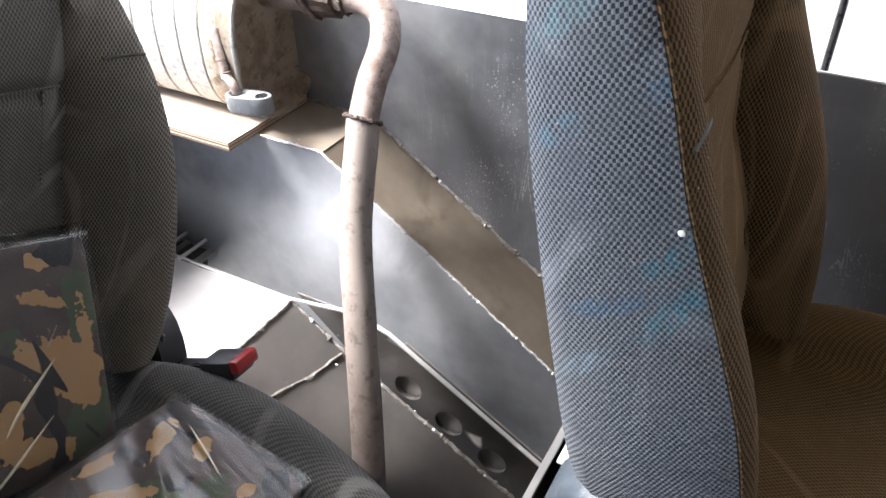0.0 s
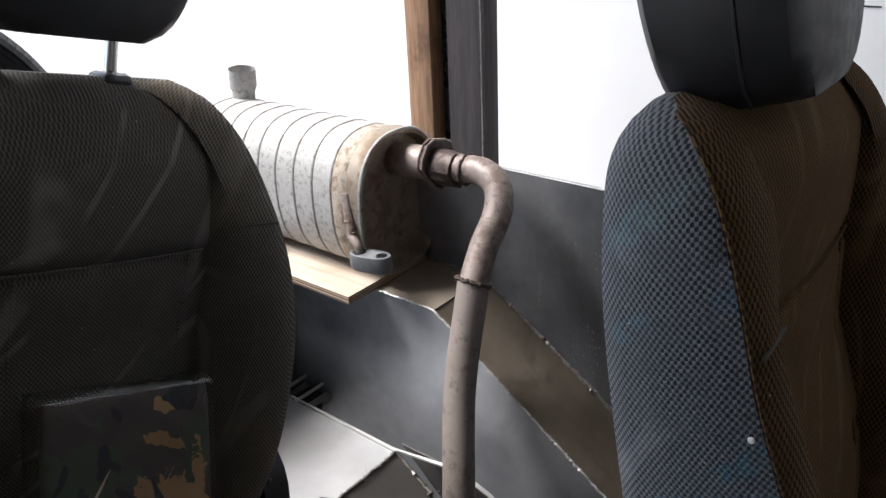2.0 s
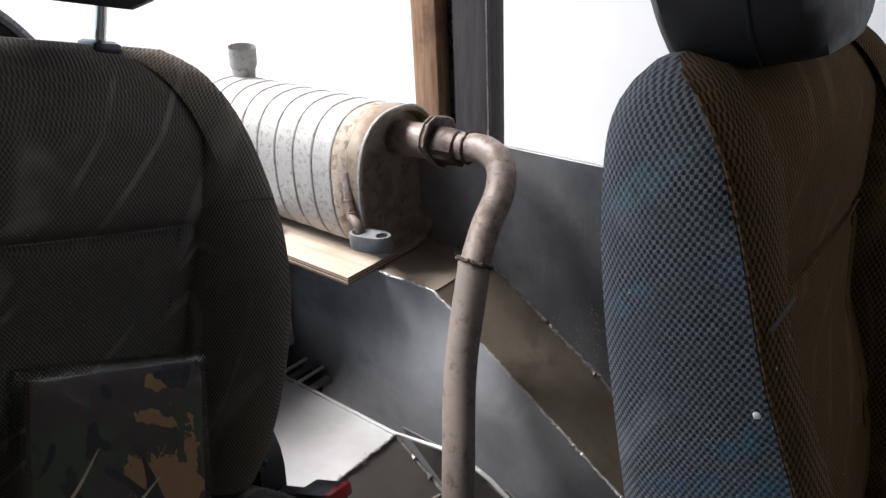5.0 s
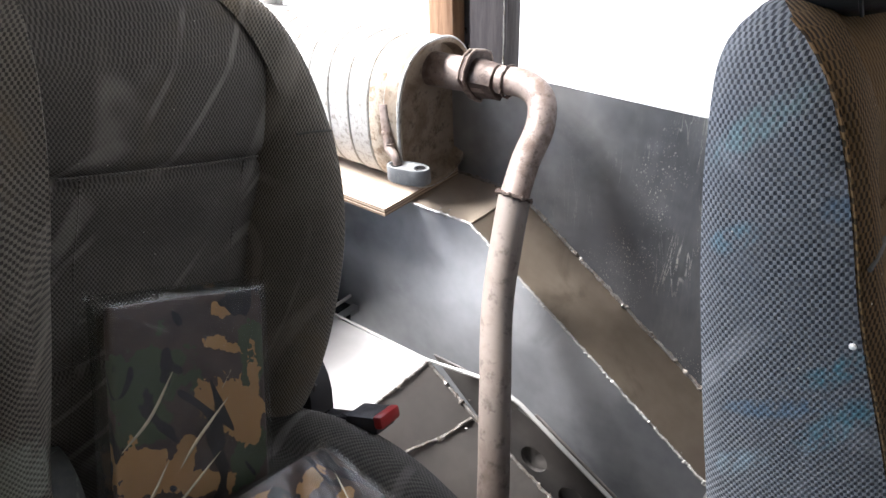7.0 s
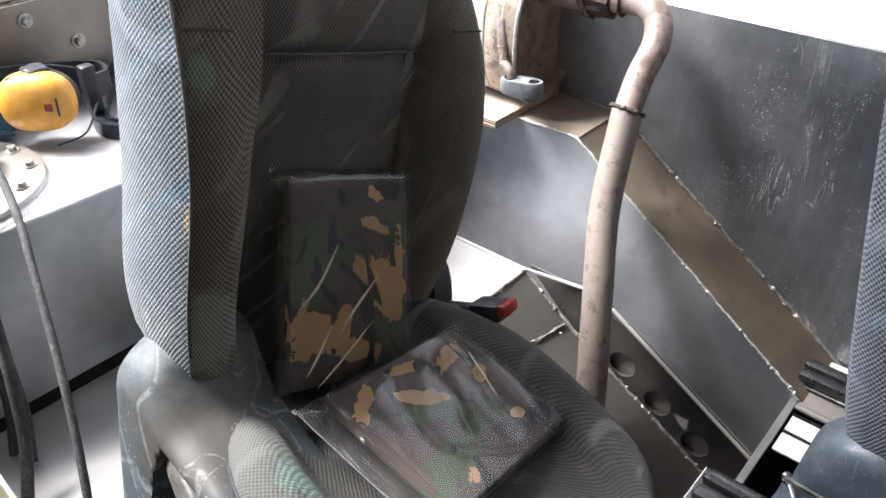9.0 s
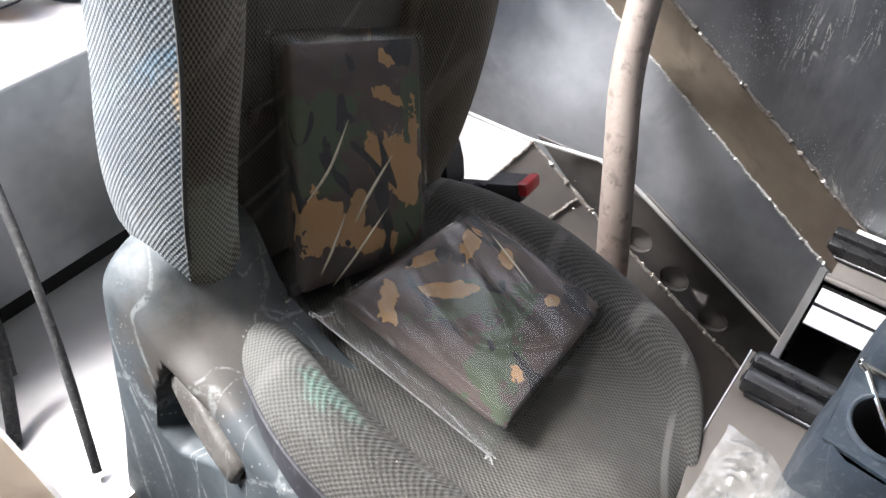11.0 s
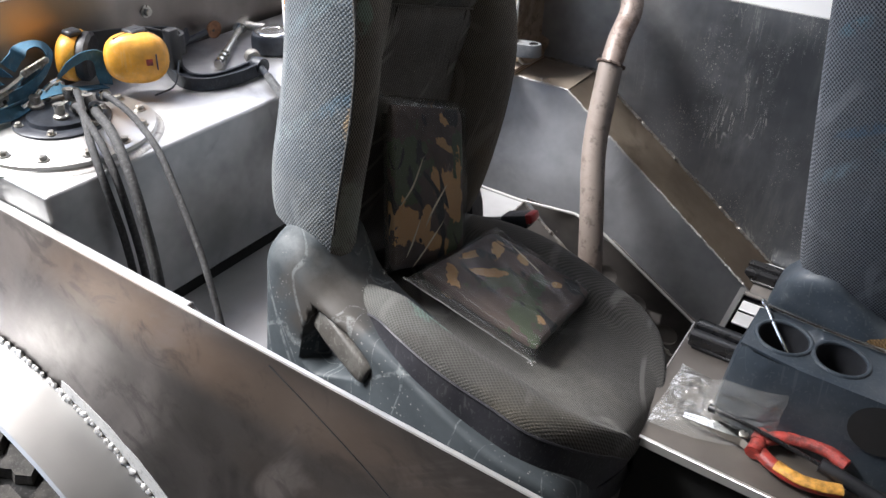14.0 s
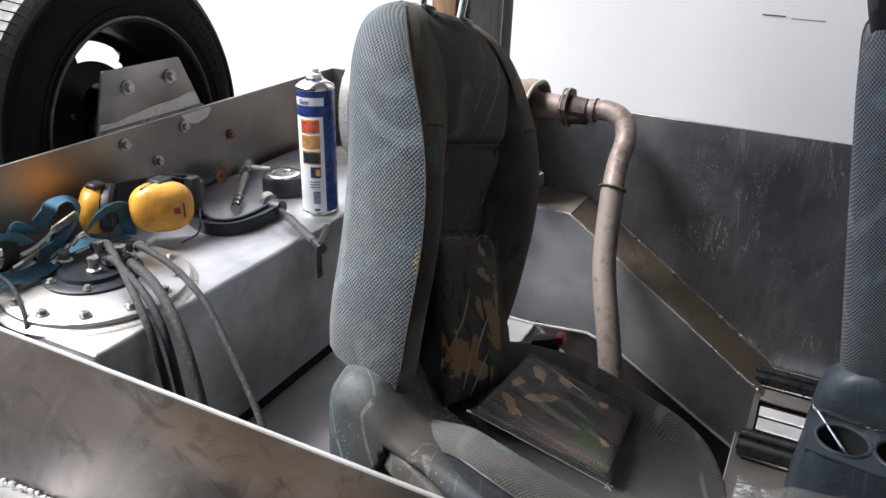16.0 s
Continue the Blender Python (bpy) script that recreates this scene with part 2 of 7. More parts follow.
M_WASHER = rusty("rust_brown", (0.30, 0.15, 0.08), (0.16, 0.075, 0.04), 0.6, 0.65, 0.2, 40)


def weave(name, pale, dark, stain, period=0.0048, dust=0.35, lines=0.25, spots=(), strokes=(), flat=False, lean=0.0, side=False, ratio=0.76, fine=False, roll=False, sheen=0.06):
    """Woven upholstery: raised pale cells in a chequer of dark gaps, slanting brushed strokes, wear, stains."""
    n = Nodes(name)
    k = 2 * math.pi / period
    own = n.coord
    if lean:
        n.coord = n.scaled(1.0, (0, lean, 0))
    xy, z = n.maths("ADD", n.axis(0), n.axis(1)), n.axis(2)
    if side:
        xy = n.axis(0)
    elif roll:
        xy, z = n.axis(0), n.maths("ADD", n.axis(1), n.axis(2))
    elif flat:
        xy, z = n.axis(1), n.maths("ADD", n.axis(2), n.axis(0))
    n.coord = own
    sway = n.maths("MULTIPLY", n.maths("SUBTRACT", n.noise(9, 2, 0.5), 0.5), 0.004 if flat or roll else 0.008)
    xy = n.maths("ADD", xy, sway)
    across = n.maths("COSINE", n.maths("MULTIPLY", xy, k))
    along = n.maths("COSINE", n.maths("MULTIPLY", n.maths("ADD", z, sway), k * ratio))
    cell = n.maths("MULTIPLY", across, along)
    rough_cell = n.maths("ADD", cell, n.maths("MULTIPLY", n.maths("SUBTRACT", n.noise(420, 2, 0.6), 0.5), 0.7 if fine else 0.45))
    thread = n.ramp(rough_cell, -0.26, 0.16)
    col = n.mix(thread, dark, pale)
    mottle = n.ramp(n.noise(38, 4, 0.65), 0.35, 0.68)
    col = n.mix(n.maths("MULTIPLY", mottle, 0.30), col, tuple(c * 0.55 for c in pale))
    col = n.mix(n.ramp(n.noise(5, 4, 0.6, distort=0.8), 0.54, 0.74, 0, 0.4), col, stain)
    for centre, radii, colour, amount, turn in strokes:
        m = n.spot(centre, radii, 0.9, 0.30, 60, (0, turn, 0))
        m = n.maths("MULTIPLY", m, n.ramp(n.noise(150, 3, 0.7, stretch=(1, 1, 0.5)), 0.34, 0.6))
        col = n.mix(n.maths("MULTIPLY", m, n.maths("MULTIPLY", n.ramp(rough_cell, -0.5, 0.3, 0.35, 1.0), amount)), col, colour)
    for tilt, size, level in ((38, 5.5, 0.5), (30, 4.2, 0.44), (33, 6.5, 0.57)):
        w = n.noise(size, 0.5, 0.3, stretch=(1, 1, 0.07), rot=(tilt, tilt * 0.5, 0))
        line = n.maths("MULTIPLY", n.ramp(w, level - 0.014, level - 0.006), n.ramp(w, level + 0.014, level + 0.006))
        line = n.maths("MULTIPLY", line, n.ramp(n.noise(11, 2, 0.5), 0.42, 0.6))
        col = n.mix(n.maths("MULTIPLY", line, lines), col, tuple(min(1, c * 1.5 + 0.02) for c in pale))
    dusty = n.maths("MULTIPLY", n.ramp(n.noise(7, 5, 0.7), 0.42, 0.75), n.maths("MULTIPLY", n.ramp(cell, -0.6, 0.5, 0.3, 1.0), dust))
    col = n.mix(dusty, col, (0.36, 0.35, 0.31))
    lint = n.ramp(n.voronoi(90), 0.07, 0.04)
    lint = n.maths("MULTIPLY", lint, n.ramp(n.noise(13, 2), 0.58, 0.66))
    col = n.mix(n.maths("MULTIPLY", lint, 0.7), col, (0.6, 0.58, 0.5))
    for centre, radii, colour, amount in spots:
        m = n.maths("MULTIPLY", n.spot(centre, radii), n.maths("MULTIPLY", n.ramp(cell, -0.7, 0.4, 0.35, 1.0), amount))
        col = n.mix(m, col, colour)
    fuzz = n.noise(900, 2, 0.6)
    nor = n.bump(fuzz, 0.25, 0.0006, n.bump(cell, 0.45, 0.0009, n.bump(n.noise(10, 3), 0.3, 0.008)))
    return n.done(col, 0.95, 0.0, nor, Sheen_Weight=sheen, Specular_IOR_Level=2 * sheen)


TEAL, BLUE, TANSPOT = (0.050, 0.175, 0.23), (0.07, 0.14, 0.215), (0.42, 0.30, 0.17)
M_SIDE = weave("side_weave", (0.178, 0.198, 0.210), (0.044, 0.051, 0.058), (0.13, 0.17, 0.195), 0.0047, 0.30, side=True, strokes=(
    ((-0.618, -0.22, 1.052), (0.034, 0.06, 0.008), (0.10, 0.20, 0.28), 0.55, -38),
    ((-0.684, -0.22, 1.004), (0.040, 0.06, 0.008), (0.24, 0.31, 0.31), 0.4, -40),
    ((-0.66, -0.22, 1.15), (0.045, 0.06, 0.009), (0.22, 0.29, 0.31), 0.4, -42),
    ((-0.63, -0.22, 1.23), (0.040, 0.06, 0.008), (0.11, 0.20, 0.27), 0.4, -42)), spots=(
    ((-0.60, -0.222, 1.035), (0.008, 0.05, 0.022), TANSPOT, 0.9),))
M_SIDE2 = weave("side_weave_blue", (0.165, 0.178, 0.196), (0.026, 0.030, 0.038), (0.085, 0.105, 0.13), 0.0043, 0.10, side=True, lean=15, ratio=0.80, strokes=(
    ((-0.703, -0.22, 1.129), (0.020, 0.06, 0.008), TEAL, 0.75, -48),
    ((-0.730, -0.22, 1.088), (0.034, 0.06, 0.007), BLUE, 0.6, -30),
    ((-0.694, -0.22, 1.090), (0.032, 0.06, 0.009), TEAL, 0.75, -58),
    ((-0.782, -0.22, 1.262), (0.034, 0.06, 0.009), (0.13, 0.24, 0.26), 0.55, -48),
    ((-0.779, -0.22, 1.195), (0.018, 0.06, 0.007), (0.10, 0.22, 0.28), 0.5, -42),
    ((-0.725, -0.22, 1.229), (0.009, 0.06, 0.007), BLUE, 0.5, -40),
    ((-0.746, -0.22, 1.027), (0.026, 0.06, 0.008), (0.20, 0.29, 0.34), 0.5, -50)))
M_INSERT = weave("insert_weave", (0.112, 0.104, 0.094), (0.046, 0.043, 0.040), (0.10, 0.085, 0.06), 0.0042, 0.10, 0.8, flat=True, fine=True)
M_BOLSTER = weave("bolster_weave", (0.145, 0.130, 0.110), (0.036, 0.033, 0.029), (0.14, 0.105, 0.06), 0.0048, 0.15, spots=(
    ((-0.60, -0.18, 0.90), (0.05, 0.05, 0.05), (0.26, 0.29, 0.25), 0.6),
    ((-0.59, -0.20, 1.16), (0.05, 0.012, 0.022), (0.16, 0.27, 0.22), 0.5)))
M_BOLSTER2 = weave("brown_bolster_weave", (0.115, 0.073, 0.036), (0.022, 0.016, 0.011), (0.14, 0.090, 0.038), 0.0056, 0.05, sheen=0.02)
M_CUSHION = weave("cushion_weave", (0.088, 0.085, 0.080), (0.043, 0.042, 0.040), (0.09, 0.082, 0.068), 0.0044, 0.22, 0.9, flat=True, fine=True)
M_ROLL = weave("worn_roll_weave", (0.080, 0.079, 0.074), (0.050, 0.048, 0.045), (0.10, 0.085, 0.06), 0.0056, 0.10, 0.3, roll=True, ratio=0.9, spots=(
    ((-0.515, -0.185, 0.83), (0.085, 0.05, 0.045), (0.125, 0.13, 0.124), 0.4),
    ((-0.465, -0.175, 0.82), (0.032, 0.020, 0.03), (0.12, 0.20, 0.17), 0.75)))
M_TAN = weave("dirty_seat_weave", (0.122, 0.078, 0.038), (0.064, 0.040, 0.019), (0.092, 0.058, 0.027), 0.0044, 0.03, 0.3, flat=True, fine=True, sheen=0.02)


def plain(name, color, rough=0.5, metal=0.0, vary=0.25, scale=25, bump=0.15, dust=0.0, **more):
    n = Nodes(name)
    a = n.noise(scale, 4, 0.6)
    col = n.mix(n.ramp(a, 0.3, 0.7), tuple(c * (1 - vary) for c in color), tuple(min(1.0, c * (1 + vary)) for c in color))
    if dust:
        scr = n.maths("MAXIMUM", n.hairlines(260, 25, 0.05, 0.02), n.maths("MAXIMUM", n.hairlines(300, -35, 0.05, 0.02), n.hairlines(230, 8, 0.05, 0.018)))
        scr = n.maths("MAXIMUM", n.maths("MULTIPLY", scr, 0.5), n.maths("MULTIPLY", n.ramp(n.noise(180, 3, 0.7), 0.62, 0.72), 0.5))
        d = n.maths("MULTIPLY", n.ramp(n.noise(7, 6, 0.75), 0.46, 0.78), dust * 0.7)
        col = n.mix(n.maths("MAXIMUM", d, n.maths("MULTIPLY", scr, dust)), col, (0.48, 0.49, 0.46))
    nor = n.bump(n.noise(scale * 12, 3), bump, 0.0008)
    return n.done(col, n.ramp(n.noise(scale * 2, 3), 0.3, 0.7, max(0.03, rough - 0.06), min(1, rough + 0.08)), metal, nor, **more)


def cover_plastic():
    """Scuffed moulded plastic: chalky upper face, long wandering scratches, brown grime round the handle."""
    n = Nodes("dusty_grey_plastic")
    col = n.mix(n.ramp(n.noise(14, 4, 0.6), 0.3, 0.7), (0.034, 0.042, 0.048), (0.052, 0.062, 0.069))
    grime = n.maths("MULTIPLY", n.spot((-0.585, -0.21, 0.80), (0.06, 0.08, 0.055), 1.2, 0.5, 30), 0.7)
    col = n.mix(grime, col, (0.055, 0.044, 0.034))
    chalk = n.maths("MULTIPLY", n.ramp(n.axis(2), 0.78, 0.90), n.ramp(n.noise(26, 5, 0.7), 0.28, 0.62))
    col = n.mix(n.maths("MULTIPLY", chalk, 0.22), col, (0.33, 0.345, 0.34))
    lines = None
    for tilt, size, level in ((14, 7, 0.46), (-18, 6, 0.55), (30, 8, 0.60), (-6, 9, 0.40)):
        w = n.noise(size, 1.5, 0.4, stretch=(1, 1, 0.28), rot=(0, tilt, 0), distort=0.25)
        thin = n.maths("MULTIPLY", n.ramp(w, level - 0.006, level - 0.002), n.ramp(w, level + 0.006, level + 0.002))
        lines = thin if lines is None else n.maths("MAXIMUM", lines, thin)
    lines = n.maths("MULTIPLY", lines, n.ramp(n.noise(120, 3, 0.7), 0.36, 0.58))
    col = n.mix(n.maths("MULTIPLY", lines, 0.26), col, (0.36, 0.39, 0.39))
    specks = n.maths("MULTIPLY", n.ramp(n.voronoi(150), 0.22, 0.10), n.ramp(n.noise(11, 4, 0.65), 0.46, 0.62))
    col = n.mix(n.maths("MULTIPLY", specks, 0.45), col, (0.48, 0.48, 0.44))
    nor = n.bump(n.noise(320, 3), 0.25, 0.0008)
    return n.done(col, n.ramp(n.noise(30, 3), 0.3, 0.7, 0.52, 0.70), 0.0, nor, Specular_IOR_Level=0.35)


M_COVER = cover_plastic()
M_COVERBLUE = plain("blue_grey_plastic", (0.038, 0.050, 0.064), 0.42, 0, 0.15, 18, 0.25, 0.15)
M_LEVER = plain("dusty_tan_plastic", (0.055, 0.05, 0.045), 0.45, 0, 0.25, 30, 0.25, 0.3)
M_PIPING = plain("dark_piping", (0.05, 0.048, 0.044), 0.85, 0, 0.2, 60, 0.3)
# gold colour stands in for sky glints on the film
M_GLINT = plain("painted_glint", (0.70, 0.62, 0.46), 0.14, 0.35, 0.2, 30, 0.1)
M_SEAL = plain("sealed_film", (0.15, 0.15, 0.15), 0.25, 0.0, 0.2, 60, 0.1)
M_CONSOLE = plain("console_plastic", (0.030, 0.040, 0.052), 0.42, 0, 0.12, 30, 0.3, 0.1)
M_BLACK = plain("black_paint", (0.012, 0.012, 0.013), 0.28, 0, 0.2, 20, 0.1)
M_BLACKSOFT = plain("black_vinyl", (0.017, 0.018, 0.021), 0.5, 0, 0.2, 40, 0.3)
M_SKIRT = plain("dark_vinyl_skirt", (0.022, 0.022, 0.028), 0.55, 0, 0.3, 9, 0.3, 0.12)
M_RUBBER = plain("tyre_rubber", (0.010, 0.010, 0.010), 0.8, 0, 0.4, 22, 0.4, 0.08)
M_HOSE = plain("black_hose", (0.030, 0.030, 0.031), 0.72, 0, 0.45, 220, 0.6, 0.20)
# near-black colour stands in for shade inside gaps, openings and holes
M_SHADE = plain("painted_shade", (0.012, 0.012, 0.012), 0.8, 0, 0.3, 12, 0.2)
M_YELLOW = plain("yellow_plastic", (0.66, 0.31, 0.03), 0.38, 0, 0.2, 35, 0.15, 0.22)
M_DARKRED = plain("dark_red_plastic", (0.30, 0.012, 0.014), 0.4, 0, 0.2, 20, 0.1)
M_RED = plain("red_plastic", (0.25, 0.022, 0.015), 0.5, 0, 0.6, 80, 0.3, 0.16)
M_ORANGE = plain("worn_yellow_grip", (0.50, 0.25, 0.045), 0.5, 0, 0.45, 90, 0.3, 0.15)
M_STRAP = plain("blue_webbing", (0.032, 0.105, 0.165), 0.8, 0, 0.25, 60, 0.4, 0.12)
M_WHITE = plain("white_paint", (0.8, 0.8, 0.78), 0.5, 0, 0.04, 8, 0.05)
M_CUP = plain("cream_plastic", (0.60, 0.585, 0.53), 0.45, 0, 0.12, 20, 0.1, 0.1)
M_WHITEPLATE = plain("pale_strip", (0.78, 0.79, 0.80), 0.35, 0.3, 0.08, 14, 0.1)
M_MOUNT = plain("pale_rubber_block", (0.14, 0.145, 0.15), 0.6, 0, 0.25, 40, 0.3, 0.15)
M_BAND = rusty("rust_speckled_band", (0.40, 0.34, 0.27), (0.20, 0.145, 0.10), 0.5, 0.65, 0.2, 70)
M_GREYPLASTIC = plain("grey_rubber_mount", (0.15, 0.16, 0.17), 0.6, 0, 0.25, 30, 0.3, 0.1)
M_CHROME = plain("chrome", (0.7, 0.7, 0.68), 0.14, 1.0, 0.1, 30, 0.05)
M_CAST = plain("dark_cast_iron", (0.022, 0.026, 0.034), 0.38, 0.3, 0.3, 30, 0.3, 0.06)
M_DUSTYTREAD = plain("dusty_tread_rubber", (0.040, 0.037, 0.033), 0.6, 0, 0.75, 40, 0.6, 0.10)
M_SIDEWALL = plain("sidewall_rubber", (0.0055, 0.0055, 0.006), 0.78, 0, 0.3, 30, 0.2, Specular_IOR_Level=0.2)
M_TREAD = plain("tread_rubber", (0.022, 0.024, 0.027), 0.5, 0, 0.4, 40, 0.35, 0.12)
M_RIMLIP = plain("rim_edge", (0.055, 0.055, 0.055), 0.4, 0.3, 0.4, 40, 0.2, 0.2)
M_RIM = plain("black_rim", (0.010, 0.010, 0.011), 0.4, 0, 0.3, 14, 0.1, 0.03, Specular_IOR_Level=0.25)
M_INK = plain("dark_ink", (0.02, 0.03, 0.09), 0.3, 0, 0.1, 30, 0.0)
M_BLUECAN = plain("blue_print", (0.025, 0.05, 0.19), 0.28, 0.2, 0.1, 20, 0.0)
M_PRINT = plain("orange_print", (0.45, 0.22, 0.08), 0.35, 0, 0.4, 60, 0.0)
M_REDPRINT = plain("red_print", (0.5, 0.08, 0.05), 0.35, 0, 0.4, 60, 0.0)
M_GREENSTAIN = plain("green_felt", (0.25, 0.33, 0.2), 0.9, 0, 0.2, 40, 0.3)


def plywood():
    n = Nodes("plywood_face")
    g = n.noise(9, 5, 0.6, stretch=(1, 14, 14), distort=0.2)
    col = n.mix(n.ramp(g, 0.3, 0.7), (0.41, 0.33, 0.26), (0.53, 0.45, 0.365))
    col = n.mix(n.ramp(n.noise(6, 4, 0.7), 0.5, 0.75, 0, 0.45), col, (0.34, 0.24, 0.15))
    return n.done(col, 0.7, 0, n.bump(g, 0.25, 0.001))


M_PLY = plywood()


def plyedge():
    n = Nodes("plywood_edge")
    w = n.maths("SINE", n.maths("MULTIPLY", n.axis(2), 2 * math.pi / 0.0052))
    col = n.mix(n.ramp(w, -0.3, 0.3), (0.22, 0.15, 0.10), (0.42, 0.325, 0.24))
    return n.done(col, 0.8, 0, n.bump(w, 0.5, 0.0008))


M_PLYEDGE = plyedge()


def timber(name, a, b):
    n = Nodes(name)
    g = n.noise(14, 6, 0.65, stretch=(6, 6, 0.5), distort=0.4)
    col = n.mix(n.ramp(g, 0.3, 0.72), a, b)
    col = n.mix(n.ramp(n.noise(5, 4, 0.7), 0.55, 0.75, 0, 0.6), col, tuple(c * 0.35 for c in a))
    return n.done(col, 0.75, 0, n.bump(g, 0.5, 0.002))


M_TIMBER = timber("weathered_timber", (0.20, 0.105, 0.055), (0.34, 0.20, 0.115))
M_DARKPOST = timber("dark_painted_post", (0.022, 0.018, 0.02), (0.05, 0.042, 0.042))
M_GATE = timber("grey_gate_timber", (0.16, 0.14, 0.11), (0.3, 0.27, 0.22))


def camouflage(name, seed, tans, greens):
    """Four-colour woodland print: brown ground, green drifts, tan patches, black brush marks."""
    n = Nodes(name)
    shift = n.scaled(1.0)
    shift.node.inputs["Location"].default_value = (seed * 1.7, seed * 0.9, seed)
    own = n.coord
    col = n.mix(n.ramp(n.noise(25, 3, 0.5), 0.35, 0.65), (0.046, 0.030, 0.028), (0.066, 0.044, 0.038))
    for centre, radii, turn in greens:
        col = n.mix(n.ramp(n.spot(centre, radii, 0.5, 1.2, 19, (0, 0, turn)), 0.45, 0.55), col, (0.046, 0.064, 0.032))
    for centre, radii, turn in tans:
        col = n.mix(n.ramp(n.spot(centre, radii, 0.5, 1.15, 21, (0, 0, turn)), 0.45, 0.55), col, (0.36, 0.205, 0.085))
    n.coord = shift
    black = n.noise(15, 2.2, 0.5, stretch=(0.7, 1.2, 1), distort=1.2, rot=(0, 0, 25))
    col = n.mix(n.ramp(black, 0.585, 0.592), col, (0.013, 0.013, 0.015))
    n.coord = own
    nor = n.bump(n.noise(13, 3, 0.5, distort=0.5), 0.4, 0.006, n.bump(n.noise(700, 2), 0.2, 0.0006))
    return n.done(col, 0.8, 0, nor)


# x runs up the upright pack and y across it; on the flat pack x runs to the front and y across
M_CAMO_UP = camouflage("camouflage_cloth", 1, (
    ((-0.016, 0.046, 0), (0.034, 0.042, 1), 20), ((0.056, 0.034, 0), (0.007, 0.024, 1), 25), ((0.096, 0.050, 0), (0.010, 0.020, 1), -10),
    ((-0.055, -0.062, 0), (0.026, 0.030, 1), 0), ((-0.062, -0.018, 0), (0.030, 0.013, 1), 30), ((-0.088, 0.014, 0), (0.014, 0.034, 1), 15), ((-0.012, 0.075, 0), (0.045, 0.010, 1), 0)), (
    ((0.035, -0.045, 0), (0.045, 0.045, 1), 20), ((0.03, 0.075, 0), (0.04, 0.018, 1), 0), ((-0.075, 0.062, 0), (0.035, 0.026, 1), 10), ((-0.01, -0.05, 0), (0.02, 0.03, 1), 0)))
M_CAMO_FLAT = camouflage("camouflage_cloth_dark", 4, (
    ((-0.066, -0.078, 0), (0.010, 0.026, 1), 35), ((-0.076, 0.010, 0), (0.008, 0.034, 1), -10), ((-0.060, 0.070, 0), (0.010, 0.030, 1), 20),
    ((-0.036, -0.020, 0), (0.010, 0.030, 1), -30), ((0.048, 0.072, 0), (0.010, 0.012, 1), 0), ((-0.020, 0.085, 0), (0.010, 0.018, 1), 30), ((0.068, -0.050, 0), (0.009, 0.016, 1), 20)), (
    ((0.048, -0.052, 0), (0.036, 0.060, 1), 25), ((-0.01, 0.0, 0), (0.020, 0.060, 1), -20), ((0.02, 0.05, 0), (0.02, 0.03, 1), 0)))


def film_plastic(name, gloss=0.12, bump=0.8, scale=14, haze=0.03):
    """Clear crinkled polythene: mostly see-through, with sharp glints on its creases."""
    n = Nodes(name)
    t = n.t
    clear = t.nodes.new("ShaderNodeBsdfTransparent")
    clear.inputs[0].default_value = (0.96, 0.97, 0.96, 1)
    shine = t.nodes.new("ShaderNodeBsdfGlossy")
    shine.inputs["Roughness"].default_value = 0.2
    veil = t.nodes.new("ShaderNodeBsdfDiffuse")
    veil.inputs[0].default_value = (0.75, 0.75, 0.74, 1)
    crease = n.noise(scale, 3, 0.55, stretch=(0.28, 1, 0.6), distort=0.8, rot=(0, 0, 19))
    nor = n.bump(crease, bump, 0.02, n.bump(n.noise(scale * 3, 1), 0.05, 0.004))
    t.links.new(nor, shine.inputs["Normal"])
    fres = t.nodes.new("ShaderNodeLayerWeight")
    fres.inputs["Blend"].default_value = 0.25
    t.links.new(nor, fres.inputs["Normal"])
    a = t.nodes.new("ShaderNodeMixShader")
    a.inputs[0].default_value = haze
    t.links.new(clear.outputs[0], a.inputs[1])
    t.links.new(veil.outputs[0], a.inputs[2])
    b = t.nodes.new("ShaderNodeMixShader")
    t.links.new(n.maths("ADD", n.maths("MULTIPLY", fres.outputs["Fresnel"], 0.38), gloss), b.inputs[0])
    t.links.new(a.outputs[0], b.inputs[1])
    t.links.new(shine.outputs[0], b.inputs[2])
    t.links.new(b.outputs[0], n.out.inputs["Surface"])
    t.nodes.remove(n.bsdf)
    return n.mat


M_FILM = film_plastic("clear_sleeve", 0.038, 0.7, 9, 0.020)
M_BAG = film_plastic("clear_bag", 0.06, 0.5, 16, 0.12)


def ground_gravel():
    n = Nodes("pale_gravel")
    a = n.voronoi(38)
    col = n.mix(n.ramp(n.noise(0.9, 6, 0.65), 0.35, 0.7), (0.40, 0.37, 0.33), (0.55, 0.53, 0.49))
    col = n.mix(n.ramp(a, 0.25, 0.6, 0, 0.5), col, (0.25, 0.23, 0.2))
    return n.done(col, 0.9, 0, n.bump(a, 0.6, 0.02))


M_GRAVEL = ground_gravel()


def wall_white():
    n = Nodes("white_cladding")
    a = n.noise(1.3, 5, 0.6)
    col = n.mix(n.ramp(a, 0.35, 0.7), (0.80, 0.81, 0.82), (0.86, 0.86, 0.86))
    spot = n.ramp(n.voronoi(2.3), 0.022, 0.012)
    col = n.mix(n.maths("MULTIPLY", spot, 0.5), col, (0.5, 0.48, 0.45))
    return n.done(col, 0.45, 0, n.bump(a, 0.05, 0.01))


M_CLAD = wall_white()
M_UNSEEN = plain("unseen_lining", (0.30, 0.28, 0.25), 0.85, 0, 0.25, 2, 0.2)
